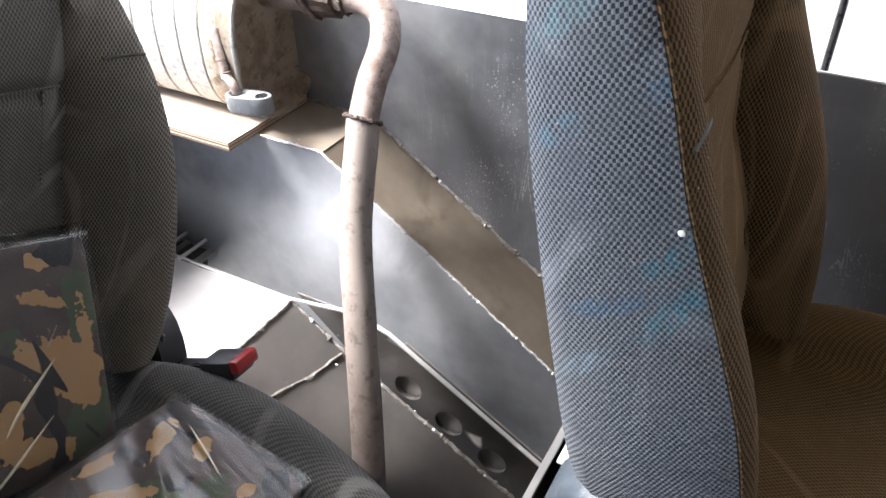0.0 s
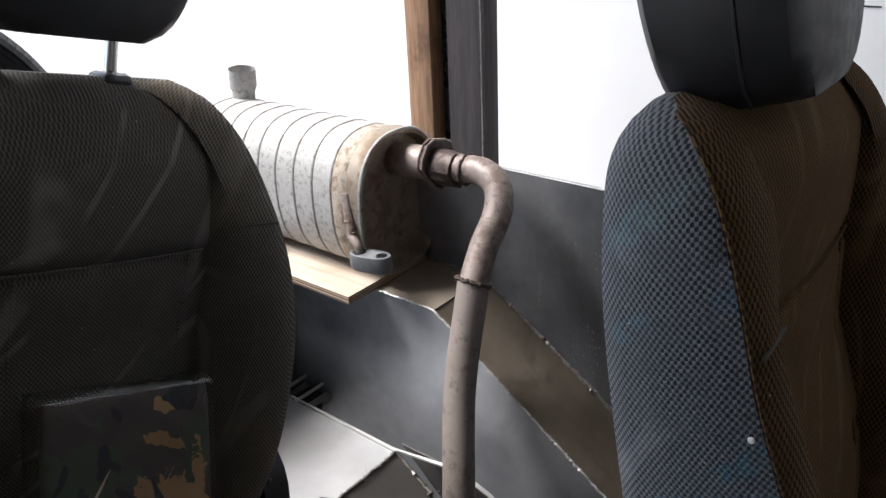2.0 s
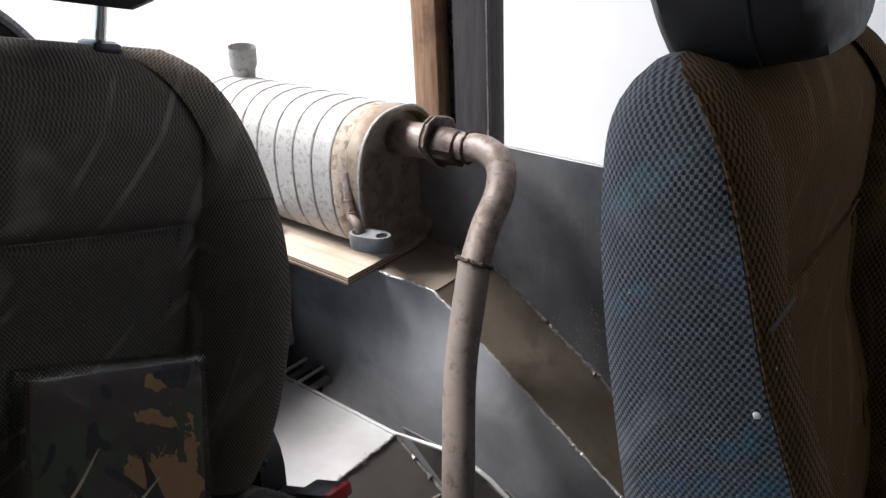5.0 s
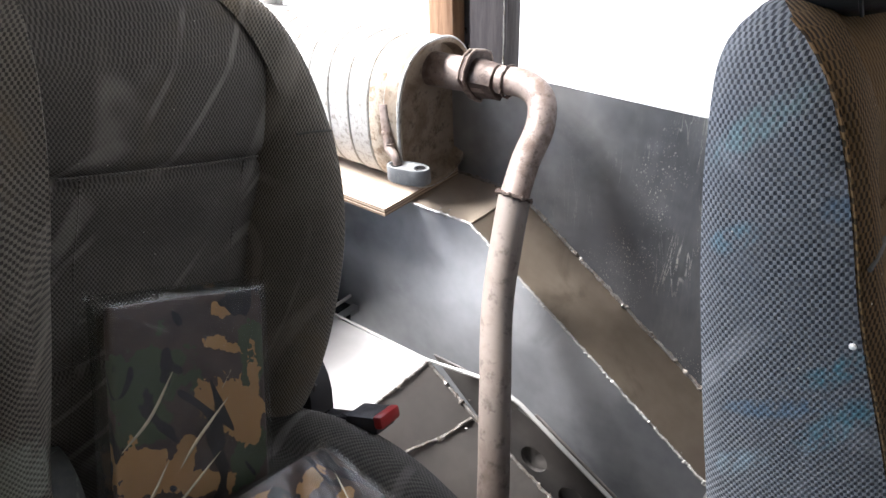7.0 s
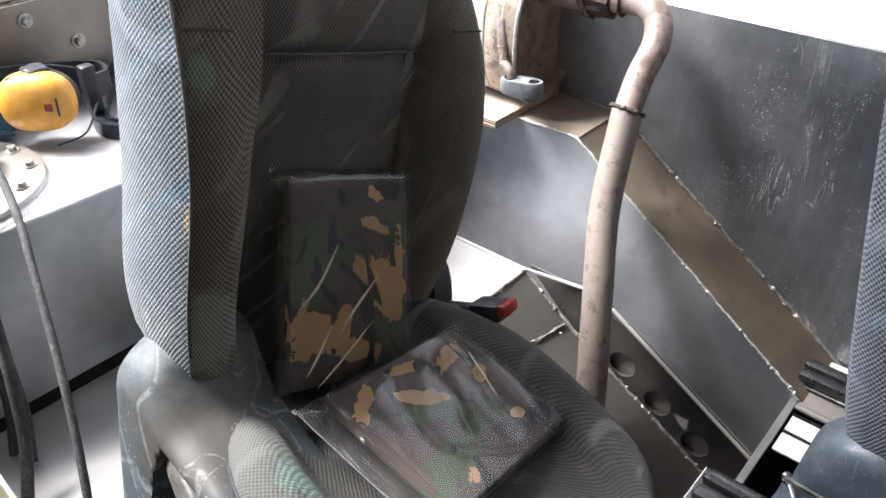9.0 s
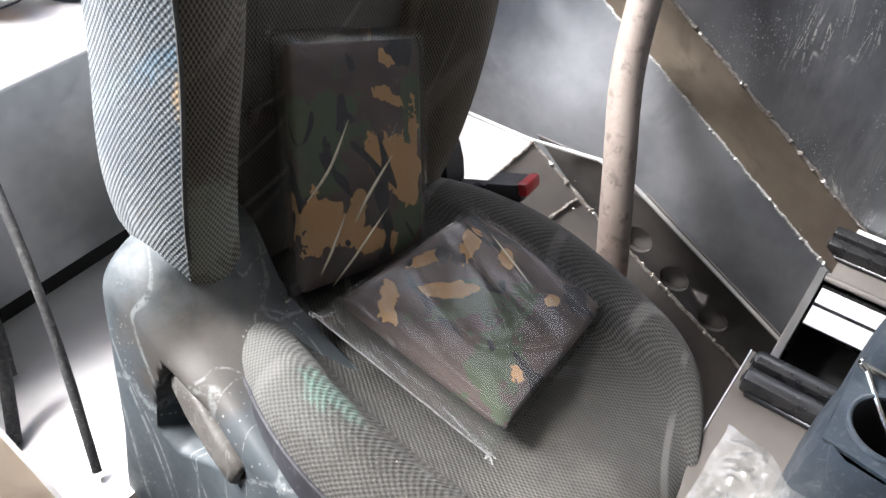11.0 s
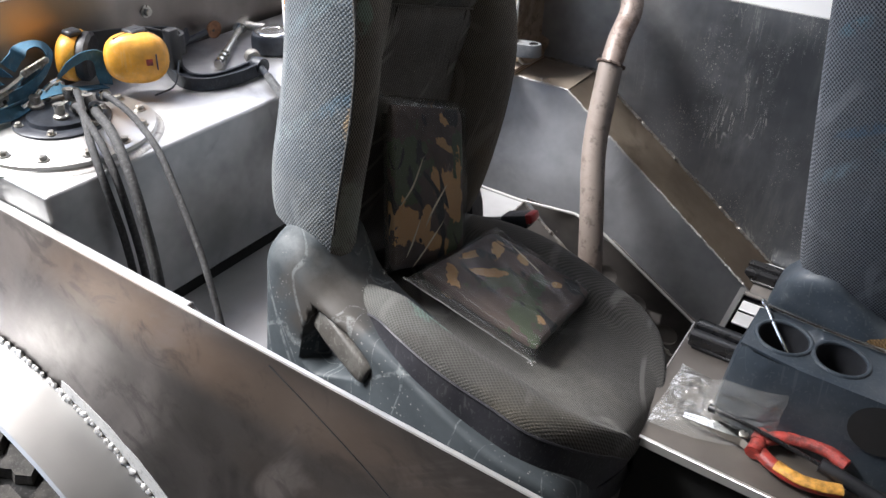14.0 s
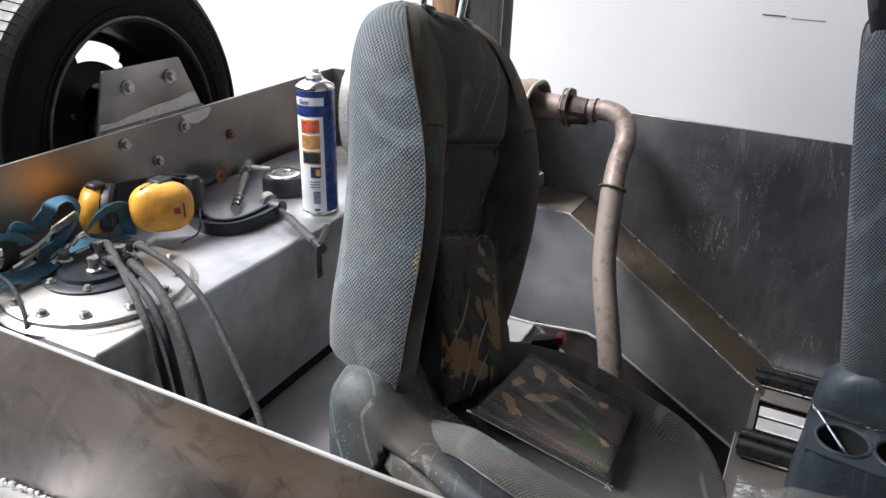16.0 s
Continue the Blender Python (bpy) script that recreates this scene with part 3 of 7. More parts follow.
M_CONCRETE = plain("shed_concrete", (0.13, 0.125, 0.115), 0.85, 0, 0.25, 3, 0.3)


# ---- mesh helpers ----
def mesh_of(bm, name, smooth=40):
    bmesh.ops.recalc_face_normals(bm, faces=bm.faces)
    me = bpy.data.meshes.new(name)
    bm.to_mesh(me)
    bm.free()
    if smooth:
        me.polygons.foreach_set("use_smooth", [True] * len(me.polygons))
        me.set_sharp_from_angle(angle=radians(smooth))
    return me


def part(name, bm, material, parent=None, label="", smooth=40):
    """Links a bmesh as one mesh object, under a thing or a part."""
    me = mesh_of(bm, name, smooth)
    for m in material if isinstance(material, (list, tuple)) else (material,):
        me.materials.append(m)
    ob = new(name, me)
    if parent is not None:
        ob.parent = parent
    if label:
        tagged(ob, label)
    return ob


def thing(name, label, category, at=None, group="", kind=""):
    ob = new(name)
    ob.empty_display_size = 0.05
    if at is not None:
        ob.matrix_world = at
    return tagged(ob, label, category, group, kind)


def bm_box(x0, x1, y0, y1, z0, z1, bevel=0.0, seg=2):
    bm = bmesh.new()
    bmesh.ops.create_cube(bm, size=1)
    for v in bm.verts:
        v.co = Vector(((x0 + x1) / 2 + v.co.x * (x1 - x0), (y0 + y1) / 2 + v.co.y * (y1 - y0), (z0 + z1) / 2 + v.co.z * (z1 - z0)))
    if bevel:
        bmesh.ops.bevel(bm, geom=list(bm.edges), offset=bevel, segments=seg, affect="EDGES", profile=0.5)
    return bm


def bm_loft(rings, cap=True, close=True, mats=None):
    """Skins rings of equal length; mats gives a material index per ring segment."""
    bm = bmesh.new()
    rows = [[bm.verts.new(p) for p in ring] for ring in rings]
    n = len(rows[0])
    for a, b in zip(rows, rows[1:]):
        for i in range(n if close else n - 1):
            j = (i + 1) % n
            f = bm.faces.new((a[i], a[j], b[j], b[i]))
            if mats:
                f.material_index = mats[i]
    if cap and close:
        for row in (rows[0], rows[-1]):
            c = bm.verts.new(sum((v.co for v in row), Vector()) / n)
            for i in range(n):
                bm.faces.new((row[i], row[(i + 1) % n], c))
    return bm


def spline(points, steps=6):
    """A smooth run through the points."""
    p = [Vector(q) for q in points]
    if len(p) < 3:
        return p
    p = [2 * p[0] - p[1], *p, 2 * p[-1] - p[-2]]
    out = []
    for i in range(1, len(p) - 2):
        for s in range(steps):
            t = s / steps
            a, b, c, d = p[i - 1 : i + 3]
            out.append(0.5 * (2 * b + (c - a) * t + (2 * a - 5 * b + 4 * c - d) * t * t + (3 * b - a - 3 * c + d) * t**3))
    out.append(p[-2])
    return out


def bm_tube(points, radius, sides=14, steps=6, cap=True, shape=None, smooth=True):
    """A tube along a run of points; radius may be a function of the way 0..1; shape gives (a, b) multipliers for a flat section."""
    path = spline(points, steps) if smooth else [Vector(q) for q in points]
    rings, side = [], None
    for i, p in enumerate(path):
        d = (path[min(i + 1, len(path) - 1)] - path[max(i - 1, 0)]).normalized()
        if side is None:
            side = d.orthogonal().normalized() if shape is None else (d.cross(Vector(shape[2])).normalized())
        side = (side - d * side.dot(d)).normalized()
        up = d.cross(side)
        r = radius(i / (len(path) - 1)) if callable(radius) else radius
        a, b = (1, 1) if shape is None else shape[:2]
        rings.append([p + r * (a * math.cos(2 * math.pi * k / sides) * side + b * math.sin(2 * math.pi * k / sides) * up) for k in range(sides)])
    return bm_loft(rings, cap)


def bm_bead(points, radius=0.004, gap=0.006, seed=1):
    """A weld run: a low uneven bead with overlapping drops and spatter beside it."""
    rnd = random.Random(seed)
    pts = [Vector(q) for q in points]
    path, drops = [], []
    for a, b in zip(pts, pts[1:]):
        n = max(2, int((b - a).length / (radius * 1.1)))
        for i in range(n):
            p = a.lerp(b, i / n) + Vector((rnd.uniform(-1, 1), rnd.uniform(-1, 1), rnd.uniform(-1, 1))) * radius * 0.22
            path.append(p)
            if rnd.random() < 0.55:
                drops.append((p, radius * rnd.choice((0.4, 0.55, 0.65, 0.75, 0.9))))
            if rnd.random() < 0.10:
                drops.append((p + Vector((rnd.uniform(-1, 1), rnd.uniform(-1, 1), rnd.uniform(-1, 1))) * radius * 2.2, radius * rnd.uniform(0.2, 0.4)))
    path.append(pts[-1])
    rs = [radius * rnd.uniform(0.40, 0.72) for _ in path]
    bm = bm_tube(path, lambda t: rs[min(len(rs) - 1, int(t * len(rs)))], 7, 1, True, None, False)
    for p, r in drops:
        m = Matrix.Translation(p) @ Matrix.Rotation(rnd.uniform(0, 3), 4, (rnd.uniform(-1, 1), rnd.uniform(-1, 1), 1)) @ Matrix.Diagonal((r * rnd.uniform(0.9, 1.5), r, r * rnd.uniform(0.6, 0.9), 1))
        bmesh.ops.create_icosphere(bm, subdivisions=1, radius=1.0, matrix=m)
    return bm


def bm_blobs(points, radius=0.004, gap=0.006, seed=1):
    """A coarse weld run: separate frozen drops along a line of points."""
    rnd = random.Random(seed)
    bm = bmesh.new()
    pts = [Vector(q) for q in points]
    for a, b in zip(pts, pts[1:]):
        n = max(1, int((b - a).length / gap))
        for i in range(n):
            if rnd.random() < 0.04:
                continue
            r = radius * rnd.choice((0.55, 0.75, 0.9, 1.0, 1.1, 1.35))
            p = a.lerp(b, i / n) + Vector((rnd.uniform(-1, 1), rnd.uniform(-0.2, 0.2), rnd.uniform(-1, 1))) * radius * 0.6
            m = Matrix.Translation(p) @ Matrix.Rotation(rnd.uniform(0, 3), 4, "Y") @ Matrix.Diagonal((r * rnd.uniform(0.9, 1.4), r * 0.8, r, 1))
            bmesh.ops.create_icosphere(bm, subdivisions=2 if radius > 0.0042 else 1, radius=1.0, matrix=m)
    return bm


def bm_plate(outline, axis, at, thick, bevel=0.0, holes=()):
    """A flat plate: an outline of two coordinates, at a place on the third axis, with a thickness."""
    def spot(u, v, w):
        return {"x": (w, u, v), "y": (u, w, v), "z": (u, v, w)}[axis]

    bm = bmesh.new()
    lo = [bm.verts.new(spot(u, v, at)) for u, v in outline]
    f = bm.faces.new(lo)
    out = bmesh.ops.extrude_face_region(bm, geom=[f])
    for g in out["geom"]:
        if isinstance(g, bmesh.types.BMVert):
            g.co += Vector(spot(0, 0, thick))
    if bevel:
        bmesh.ops.bevel(bm, geom=list(bm.edges), offset=bevel, segments=2, affect="EDGES", profile=0.5)
    return bm


def bm_turned(profile, sides=32, axis="z", at=(0, 0, 0), cap=True):
    """A turned shape from (radius, height) pairs."""
    rings = []
    for r, h in profile:
        ring = []
        for k in range(sides):
            a = 2 * math.pi * k / sides
            c, s = r * math.cos(a), r * math.sin(a)
            ring.append(Vector(at) + Vector({"z": (c, s, h), "y": (c, h, s), "x": (h, c, s)}[axis]))
        rings.append(ring)
    return bm_loft(rings, cap)


def bm_hex(r, h, at=(0, 0, 0), axis="z"):
    """A bolt head with a washer under it."""
    bm = bm_turned([(r * 1.5, 0), (r * 1.5, h * 0.25)], 16, axis, at)
    other = bm_turned([(r, h * 0.25), (r, h * 0.9), (r * 0.85, h)], 6, axis, at)
    return joined(bm, other)


def joined(*bms):
    first = bms[0]
    for b in bms[1:]:
        me = bpy.data.meshes.new("tmp")
        b.to_mesh(me)
        b.free()
        first.from_mesh(me)
        bpy.data.meshes.remove(me)
    return first


def moved(bm, m):
    bmesh.ops.transform(bm, matrix=m, verts=bm.verts)
    return bm


def table(rows, at):
    """Smooth reading of a table of (key, value) pairs."""
    ks = [r[0] for r in rows]
    vs = [r[1] for r in rows]
    at = min(max(at, ks[0]), ks[-1])
    i = max(0, min(len(ks) - 2, int(np.searchsorted(ks, at, side="right")) - 1))
    t = (at - ks[i]) / (ks[i + 1] - ks[i])
    m0 = (vs[i + 1] - vs[max(i - 1, 0)]) / (ks[i + 1] - ks[max(i - 1, 0)])
    m1 = (vs[min(i + 2, len(vs) - 1)] - vs[i]) / (ks[min(i + 2, len(ks) - 1)] - ks[i])
    h = ks[i + 1] - ks[i]
    return (2 * t**3 - 3 * t * t + 1) * vs[i] + (t**3 - 2 * t * t + t) * h * m0 + (3 * t * t - 2 * t**3) * vs[i + 1] + (t**3 - t * t) * h * m1


def bm_holed_strip(cells, thick, put_at):
    """A plate of cells side by side; each cell is (four corners, hole centre or None, hole radius), in two coordinates; put_at lays (u, v, depth) into space."""
    bm = bmesh.new()
    for corners, centre, r in cells:
        c = [Vector(p) for p in corners]
        if centre is None:
            top = [bm.verts.new(put_at(p.x, p.y, 0)) for p in c]
            low = [bm.verts.new(put_at(p.x, p.y, thick)) for p in c]
            bm.faces.new(top), bm.faces.new(low)
            for i in range(4):
                bm.faces.new((top[i], top[(i + 1) % 4], low[(i + 1) % 4], low[i]))
            continue
        m, n = Vector(centre), 24
        edge = []
        for i in range(4):
            for s in range(n // 4):
                edge.append(c[i].lerp(c[(i + 1) % 4], s / (n // 4)))
        ring = [m + r * (q - m).normalized() for q in edge]
        lay = [[bm.verts.new(put_at(p.x, p.y, d)) for p in row] for d in (0, thick) for row in (edge, ring)]
        for i in range(n):
            j = (i + 1) % n
            bm.faces.new((lay[0][i], lay[0][j], lay[1][j], lay[1][i]))
            bm.faces.new((lay[2][i], lay[2][j], lay[3][j], lay[3][i]))
            bm.faces.new((lay[1][i], lay[1][j], lay[3][j], lay[3][i]))
            bm.faces.new((lay[0][i], lay[0][j], lay[2][j], lay[2][i]))
    bmesh.ops.remove_doubles(bm, verts=bm.verts, dist=1e-5)
    return bm


# ---- surroundings ----
def build_surroundings():
    part("ground", bm_box(-60, 60, -60, 60, -0.3, 0.0), M_GRAVEL, None)
    tagged(bpy.data.objects["ground"], "pale sunlit gravel yard", "ground", kind="structure")
    slab = part("floor", bm_box(-1.9, 2.2, -2.6, 1.75, 0.0, 0.02), M_CONCRETE)
    tagged(slab, "worn concrete shed floor under the vehicle", "floor", kind="structure")
    # white clad wall across the yard
    wall = thing("wall_north", "white clad wall standing in bright daylight", "wall", kind="structure")
    for x, w in ((-3.2, 4.4), (1.204, 4.6)):
        part("cladding_sheet", bm_box(x, x + w, 2.4, 2.45, 0.0, 3.2, 0.004), M_CLAD, wall)
    part("scuff", bm_box(-0.478, -0.40, 2.398, 2.4, 1.093, 1.097), M_CAST, wall, "thin dark scuff")
    part("scuff", bm_box(-0.38, -0.27, 2.3985, 2.4, 1.089, 1.091), M_CAST, wall)
    # black upright and timber post at the shed's open side
    post = thing("door_post", "weathered timber post against a dark painted frame", "post")
    part("timber_upright", bm_box(-1.383, -1.298, 1.575, 1.64, 0.0, 2.6, 0.006), M_TIMBER, post)
    part("dark_upright", bm_box(-1.262, -1.139, 1.60, 1.66, 0.0, 2.6, 0.004), M_DARKPOST, post)
    part("dark_backing", bm_box(-1.298, -1.262, 1.625, 1.655, 0.0, 2.6, 0.002), M_BLACK, post)
    part("weld_streak", bm_bead([(-1.150, 1.599, 0.6), (-1.150, 1.599, 1.4)], 0.003, 0.012, 9), M_BOLT, post)
    rod = thing("upright_rod", "thin black upright rod at the open side", "rod")
    part("rod", bm_tube([(-0.045, 1.70, 0.0), (-0.045, 1.70, 1.3), (-0.045, 1.70, 2.6)], 0.008, 8, 2), M_BLACK, rod)
    # unseen roof over the vehicle and dark walls ahead and beside, added to block daylight
    roof = part("ceiling", bm_box(-1.3, 2.3, -2.6, 1.75, 2.5, 2.6), M_UNSEEN)
    tagged(roof, "plain dark roof out of view, added to block daylight", "ceiling", kind="structure")
    ahead = part("daylight_block_east", bm_box(2.2, 2.3, -2.6, 1.75, 0.0, 2.5), M_UNSEEN)
    tagged(ahead, "plain dark wall out of view, added to block daylight", "wall", kind="structure")
    beside = part("daylight_block_south", bm_box(-0.5, 2.2, -2.6, -2.5, 0.0, 2.5), M_UNSEEN)
    tagged(beside, "plain dark wall out of view, added to block daylight", "wall", kind="structure")
    # field gate far across the yard
    gate = thing("field_gate", "grey timber field gate across the yard", "gate")
    for y in (6.2, 8.4):
        part("gate_post", bm_box(-11.1, -10.98, y, y + 0.12, 0, 1.25, 0.01), M_GATE, gate)
    for z in (0.12, 0.35, 0.6, 0.85, 1.1):
        part("rail", bm_box(-11.05, -11.02, 6.3, 8.42, z, z + 0.09, 0.005), M_GATE, gate)


# ---- vehicle tub ----
X_REAR, Y_FAR, Y_NEAR, Z_TOP = -1.28, 0.874, -0.296, 1.061
X_FRONT = 1.1


def build_tub():
    tub = thing("vehicle_tub", "open bare steel off-road vehicle tub, freshly welded", "vehicle")
    far = part("side_panel", bm_box(X_REAR, X_FRONT, Y_FAR, Y_FAR + 0.004, 0.30, Z_TOP, 0.0008, 1), M_SCALE, tub, "dark mill-scale steel side panel, pale dried runs, darker reflection painted in")
    part("cut_edge", bm_box(X_REAR, X_FRONT, Y_FAR + 0.0005, Y_FAR + 0.0035, Z_TOP, Z_TOP + 0.0015), M_EDGE, far)
    # near side panel: its lower edge follows the wheel opening
    cx, cz, r = -0.832, 0.500, 0.359
    outline = [(X_REAR, Z_TOP), (X_REAR, 0.42), (cx - r, 0.42)]
    for k in range(25):
        a = radians(180 - k * 180 / 24)
        outline.append((cx + r * math.cos(a), cz + r * math.sin(a)))
    outline += [(cx + r, 0.30), (X_FRONT, 0.30), (X_FRONT, Z_TOP)]
    near = part("side_panel", bm_plate(outline, "y", Y_NEAR - 0.004, 0.004), M_PANEL, tub, "rolled steel side panel with heat-tinted patches")
    part("cut_edge", bm_box(X_REAR, X_FRONT, Y_NEAR - 0.0035, Y_NEAR - 0.0005, Z_TOP, Z_TOP + 0.002), M_EDGE, near)
    rings = []
    for k in range(33):
        a = radians(180 - k * 180 / 32)
        c, s = math.cos(a), math.sin(a)
        rings.append([Vector((cx + (r + dr) * c, y, cz + (r + dr) * s)) for y, dr in ((Y_NEAR - 0.002, 0.002), (Y_NEAR - 0.069, 0.000), (Y_NEAR - 0.072, -0.003), (Y_NEAR - 0.069, -0.005), (Y_NEAR - 0.002, -0.003))])
    flare = part("wheel_arch_flare", bm_loft(rings), M_FLARE, tub, "bright bent steel arch strip")
    arc = [(cx + (r + 0.004) * math.cos(radians(a)), Y_NEAR - 0.006, cz + (r + 0.004) * math.sin(radians(a))) for a in range(172, 4, -4)]
    part("weld_bead", bm_blobs(arc, 0.0039, 0.0034, 3), M_WELDBRIGHT, flare, "coarse bright weld beads")
    strip = []
    for k in range(41):
        a = radians(70 - k * 64 / 40)
        w = 0.005 + 0.021 * math.sin(math.pi * min(1.0, 0.12 + k / 40)) ** 0.6 + 0.004 * noise.noise((k * 0.5, 0, 3))
        strip.append([Vector((cx + (r + dr) * math.cos(a), y, cz + (r + dr) * math.sin(a))) for y, dr in ((Y_NEAR - 0.0038, 0.006), (Y_NEAR - 0.0048, 0.006), (Y_NEAR - 0.0046, 0.006 + w), (Y_NEAR - 0.0038, 0.006 + w))])
    part("ground_strip", bm_loft(strip), M_GROUND, near, "bright strip ground bare beside the weld")
    part("scribe_line", bm_tube([(-0.385, Y_NEAR - 0.004, 1.052), (-0.342, Y_NEAR - 0.004, 1.028), (-0.285, Y_NEAR - 0.004, 0.992), (-0.215, Y_NEAR - 0.004, 0.936)], 0.0006, 6, 4), M_BLACKSOFT, near)
    # rear panel
    rear = part("rear_panel", bm_box(X_REAR - 0.004, X_REAR, Y_NEAR, Y_FAR + 0.004, 0.45, Z_TOP, 0.0008, 1), M_REAR, tub, "rolled steel rear panel with a heat-tinted corner and painted green reflection")
    part("cut_edge", bm_box(X_REAR - 0.0035, X_REAR - 0.0005, Y_NEAR, Y_FAR, Z_TOP, Z_TOP + 0.0015), M_EDGE, rear)
    # far wheel box
    ya, zt = 0.743, 0.870
    front = [(-0.622, zt), (-0.205, 0.584), (-0.16, 0.553)]
    box = part("wheel_box", bm_plate([(X_REAR + 0.001, zt), *front, (-0.16, 0.3), (X_REAR + 0.001, 0.3)], "y", ya, 0.004), M_BOX, tub, "smooth grey steel inner face of the wheel box")
    part("top_plate", bm_box(X_REAR + 0.001, -0.620, ya, Y_FAR - 0.001, zt - 0.003, zt + 0.001), M_SLOPE, box, "dusty brown steel top plate")
    run = bmesh.new()
    a, b = [run.verts.new((x, y, z)) for x, z in front for y in (ya,)], [run.verts.new((x, Y_FAR - 0.001, z)) for x, z in front]
    for i in range(2):
        run.faces.new((a[i], a[i + 1], b[i + 1], b[i]))
    bmesh.ops.solidify(run, geom=run.faces[:], thickness=0.003)
    part("sloping_plate", run, M_SLOPE, box, "dusty brown steel sloping plate")
    part("weld_bead", bm_bead([(-0.80, ya, zt), (-0.622, ya, zt), (-0.205, ya, 0.584)], 0.0038, 0.007, 11), M_WELDBRIGHT, box)
    part("weld_bead", bm_bead([(-1.2, Y_FAR - 0.002, zt + 0.002), (-0.622, Y_FAR - 0.002, zt + 0.002), (-0.16, Y_FAR - 0.002, 0.556)], 0.0054, 0.007, 12), M_WELD, box)
    # near wheel box
    yb = -0.14
    nb = part("wheel_box", bm_plate([(X_REAR + 0.001, zt), (-0.68, zt), (-0.28, 0.60), (-0.28, 0.3), (X_REAR + 0.001, 0.3)], "y", yb - 0.004, 0.004), M_BOX, tub)
    part("top_plate", bm_box(X_REAR + 0.001, -0.68, Y_NEAR + 0.001, yb, zt - 0.003, zt + 0.001), M_ZINC, nb, "bright steel top plate")
    run = bmesh.new()
    q = [(-0.68, zt), (-0.28, 0.60)]
    a, b = [run.verts.new((x, Y_NEAR + 0.001, z)) for x, z in q], [run.verts.new((x, yb, z)) for x, z in q]
    run.faces.new((a[0], a[1], b[1], b[0]))
    bmesh.ops.solidify(run, geom=run.faces[:], thickness=0.003)
    part("sloping_plate", run, M_SLOPE, nb)
    part("weld_bead", bm_bead([(-0.68, Y_NEAR + 0.003, zt + 0.002), (-0.68, yb, zt + 0.002)], 0.003, 0.007, 14), M_WELD, nb)
    # raised rear floor, sloping floor, low floor
    floor = part("raised_floor", bm_box(-0.955, -0.649, -0.14, 0.667, 0.636, 0.640), M_FLOOR, tub, "bright bare sheet floor behind the seats")
    run = bmesh.new()
    q = [(-0.649, 0.640), (-0.556, 0.574), (-0.15, 0.330)]
    a, b = [run.verts.new((x, -0.14, z)) for x, z in q], [run.verts.new((x, 0.672, z)) for x, z in q]
    for i in range(2):
        run.faces.new((a[i], a[i + 1], b[i + 1], b[i]))
    bmesh.ops.solidify(run, geom=run.faces[:], thickness=0.003)
    slope = part("sloping_floor", run, M_DULL, tub, "dusty steel floor sloping down to the front", 20)
    part("weld_bead", bm_bead([(-0.649, 0.45, 0.642), (-0.649, 0.667, 0.642)], 0.004, 0.006, 21), M_WELD, slope)
    part("weld_bead", bm_bead([(-0.649, 0.668, 0.640), (-0.556, 0.668, 0.576), (-0.15, 0.672, 0.332)], 0.0055, 0.008, 22), M_WELD, slope)
    part("weld_bead", bm_bead([(-0.585, 0.52, 0.596), (-0.565, 0.60, 0.582), (-0.557, 0.66, 0.578)], 0.005, 0.007, 23), M_WELD, slope)
    # open gap beside the raised floor, shade painted near-black, crossed by two thin bars
    part("gap_shade", bm_plate([(-0.955, 0.669), (-0.83, 0.669), (-0.895, 0.741), (-0.955, 0.741)], "z", 0.604, 0.003), M_SHADE, floor)
    for x in (-0.881, -0.926):
        part("cross_bar", bm_tube([(x, 0.664, 0.641), (x - 0.007, 0.705, 0.634), (x - 0.014, 0.742, 0.628)], 0.0032, 8, 2), M_EDGE, floor, "thin bright cross bar")
    part("low_floor", bm_box(-0.15, X_FRONT, -0.29, 0.87, 0.322, 0.33), M_BOX, tub)
    part("rear_floor", bm_box(X_REAR, -0.955, -0.13, 0.74, 0.50, 0.51), M_BOX, tub)
    # side plate with round holes and its bright upper lip
    p0, p1 = Vector((-0.545, 0.541)), Vector((-0.15, 0.310))
    def lower(t):
        return p0.lerp(p1, t)
    def upper(t):
        return lower(t) + Vector((0.058, 0.083)) * (1 if t > 0.05 else 0.9)
    cuts = [0.0, 0.10, 0.275, 0.455, 0.64, 1.0]
    cells = []
    centres = {1: (-0.457, 0.5295), 2: (-0.386, 0.487), 3: (-0.311, 0.4435)}
    for i in range(5):
        quad = [lower(cuts[i]), lower(cuts[i + 1]), upper(cuts[i + 1]), upper(cuts[i])]
        cells.append((quad, centres.get(i), 0.024))
    holed = part("holed_plate", bm_holed_strip(cells, 0.007, lambda u, v, d: (u, 0.688 + d, v)), M_DARKPLATE, tub, "dark side plate with three round holes")
    part("backing_plate", bm_plate([tuple(lower(0.02)), tuple(lower(0.98)), tuple(upper(0.98)), tuple(upper(0.06))], "y", 0.699, 0.003), M_DULL, holed)
    part("plate_wedge", bm_plate([(-0.655, 0.640), (-0.545, 0.541), (-0.487, 0.6225), (-0.545, 0.640)], "y", 0.6885, 0.0035), M_DARKPLATE, holed)
    lip = [(-0.955, 0.642), (-0.655, 0.642), (-0.545, 0.641), (-0.487, 0.624), (upper(1.0).x, upper(1.0).y)]
    rings = [[Vector((x, y, z + dz)) for y, dz in ((0.667, 0), (0.667, 0.003), (0.671, 0.003), (0.671, 0))] if i < 2 else [Vector((x, y, z + dz)) for y, dz in ((0.686, 0), (0.686, 0.003), (0.693, 0.003), (0.693, 0))] for i, (x, z) in enumerate(lip)]
    part("bright_lip", bm_loft(rings), M_EDGE, holed)
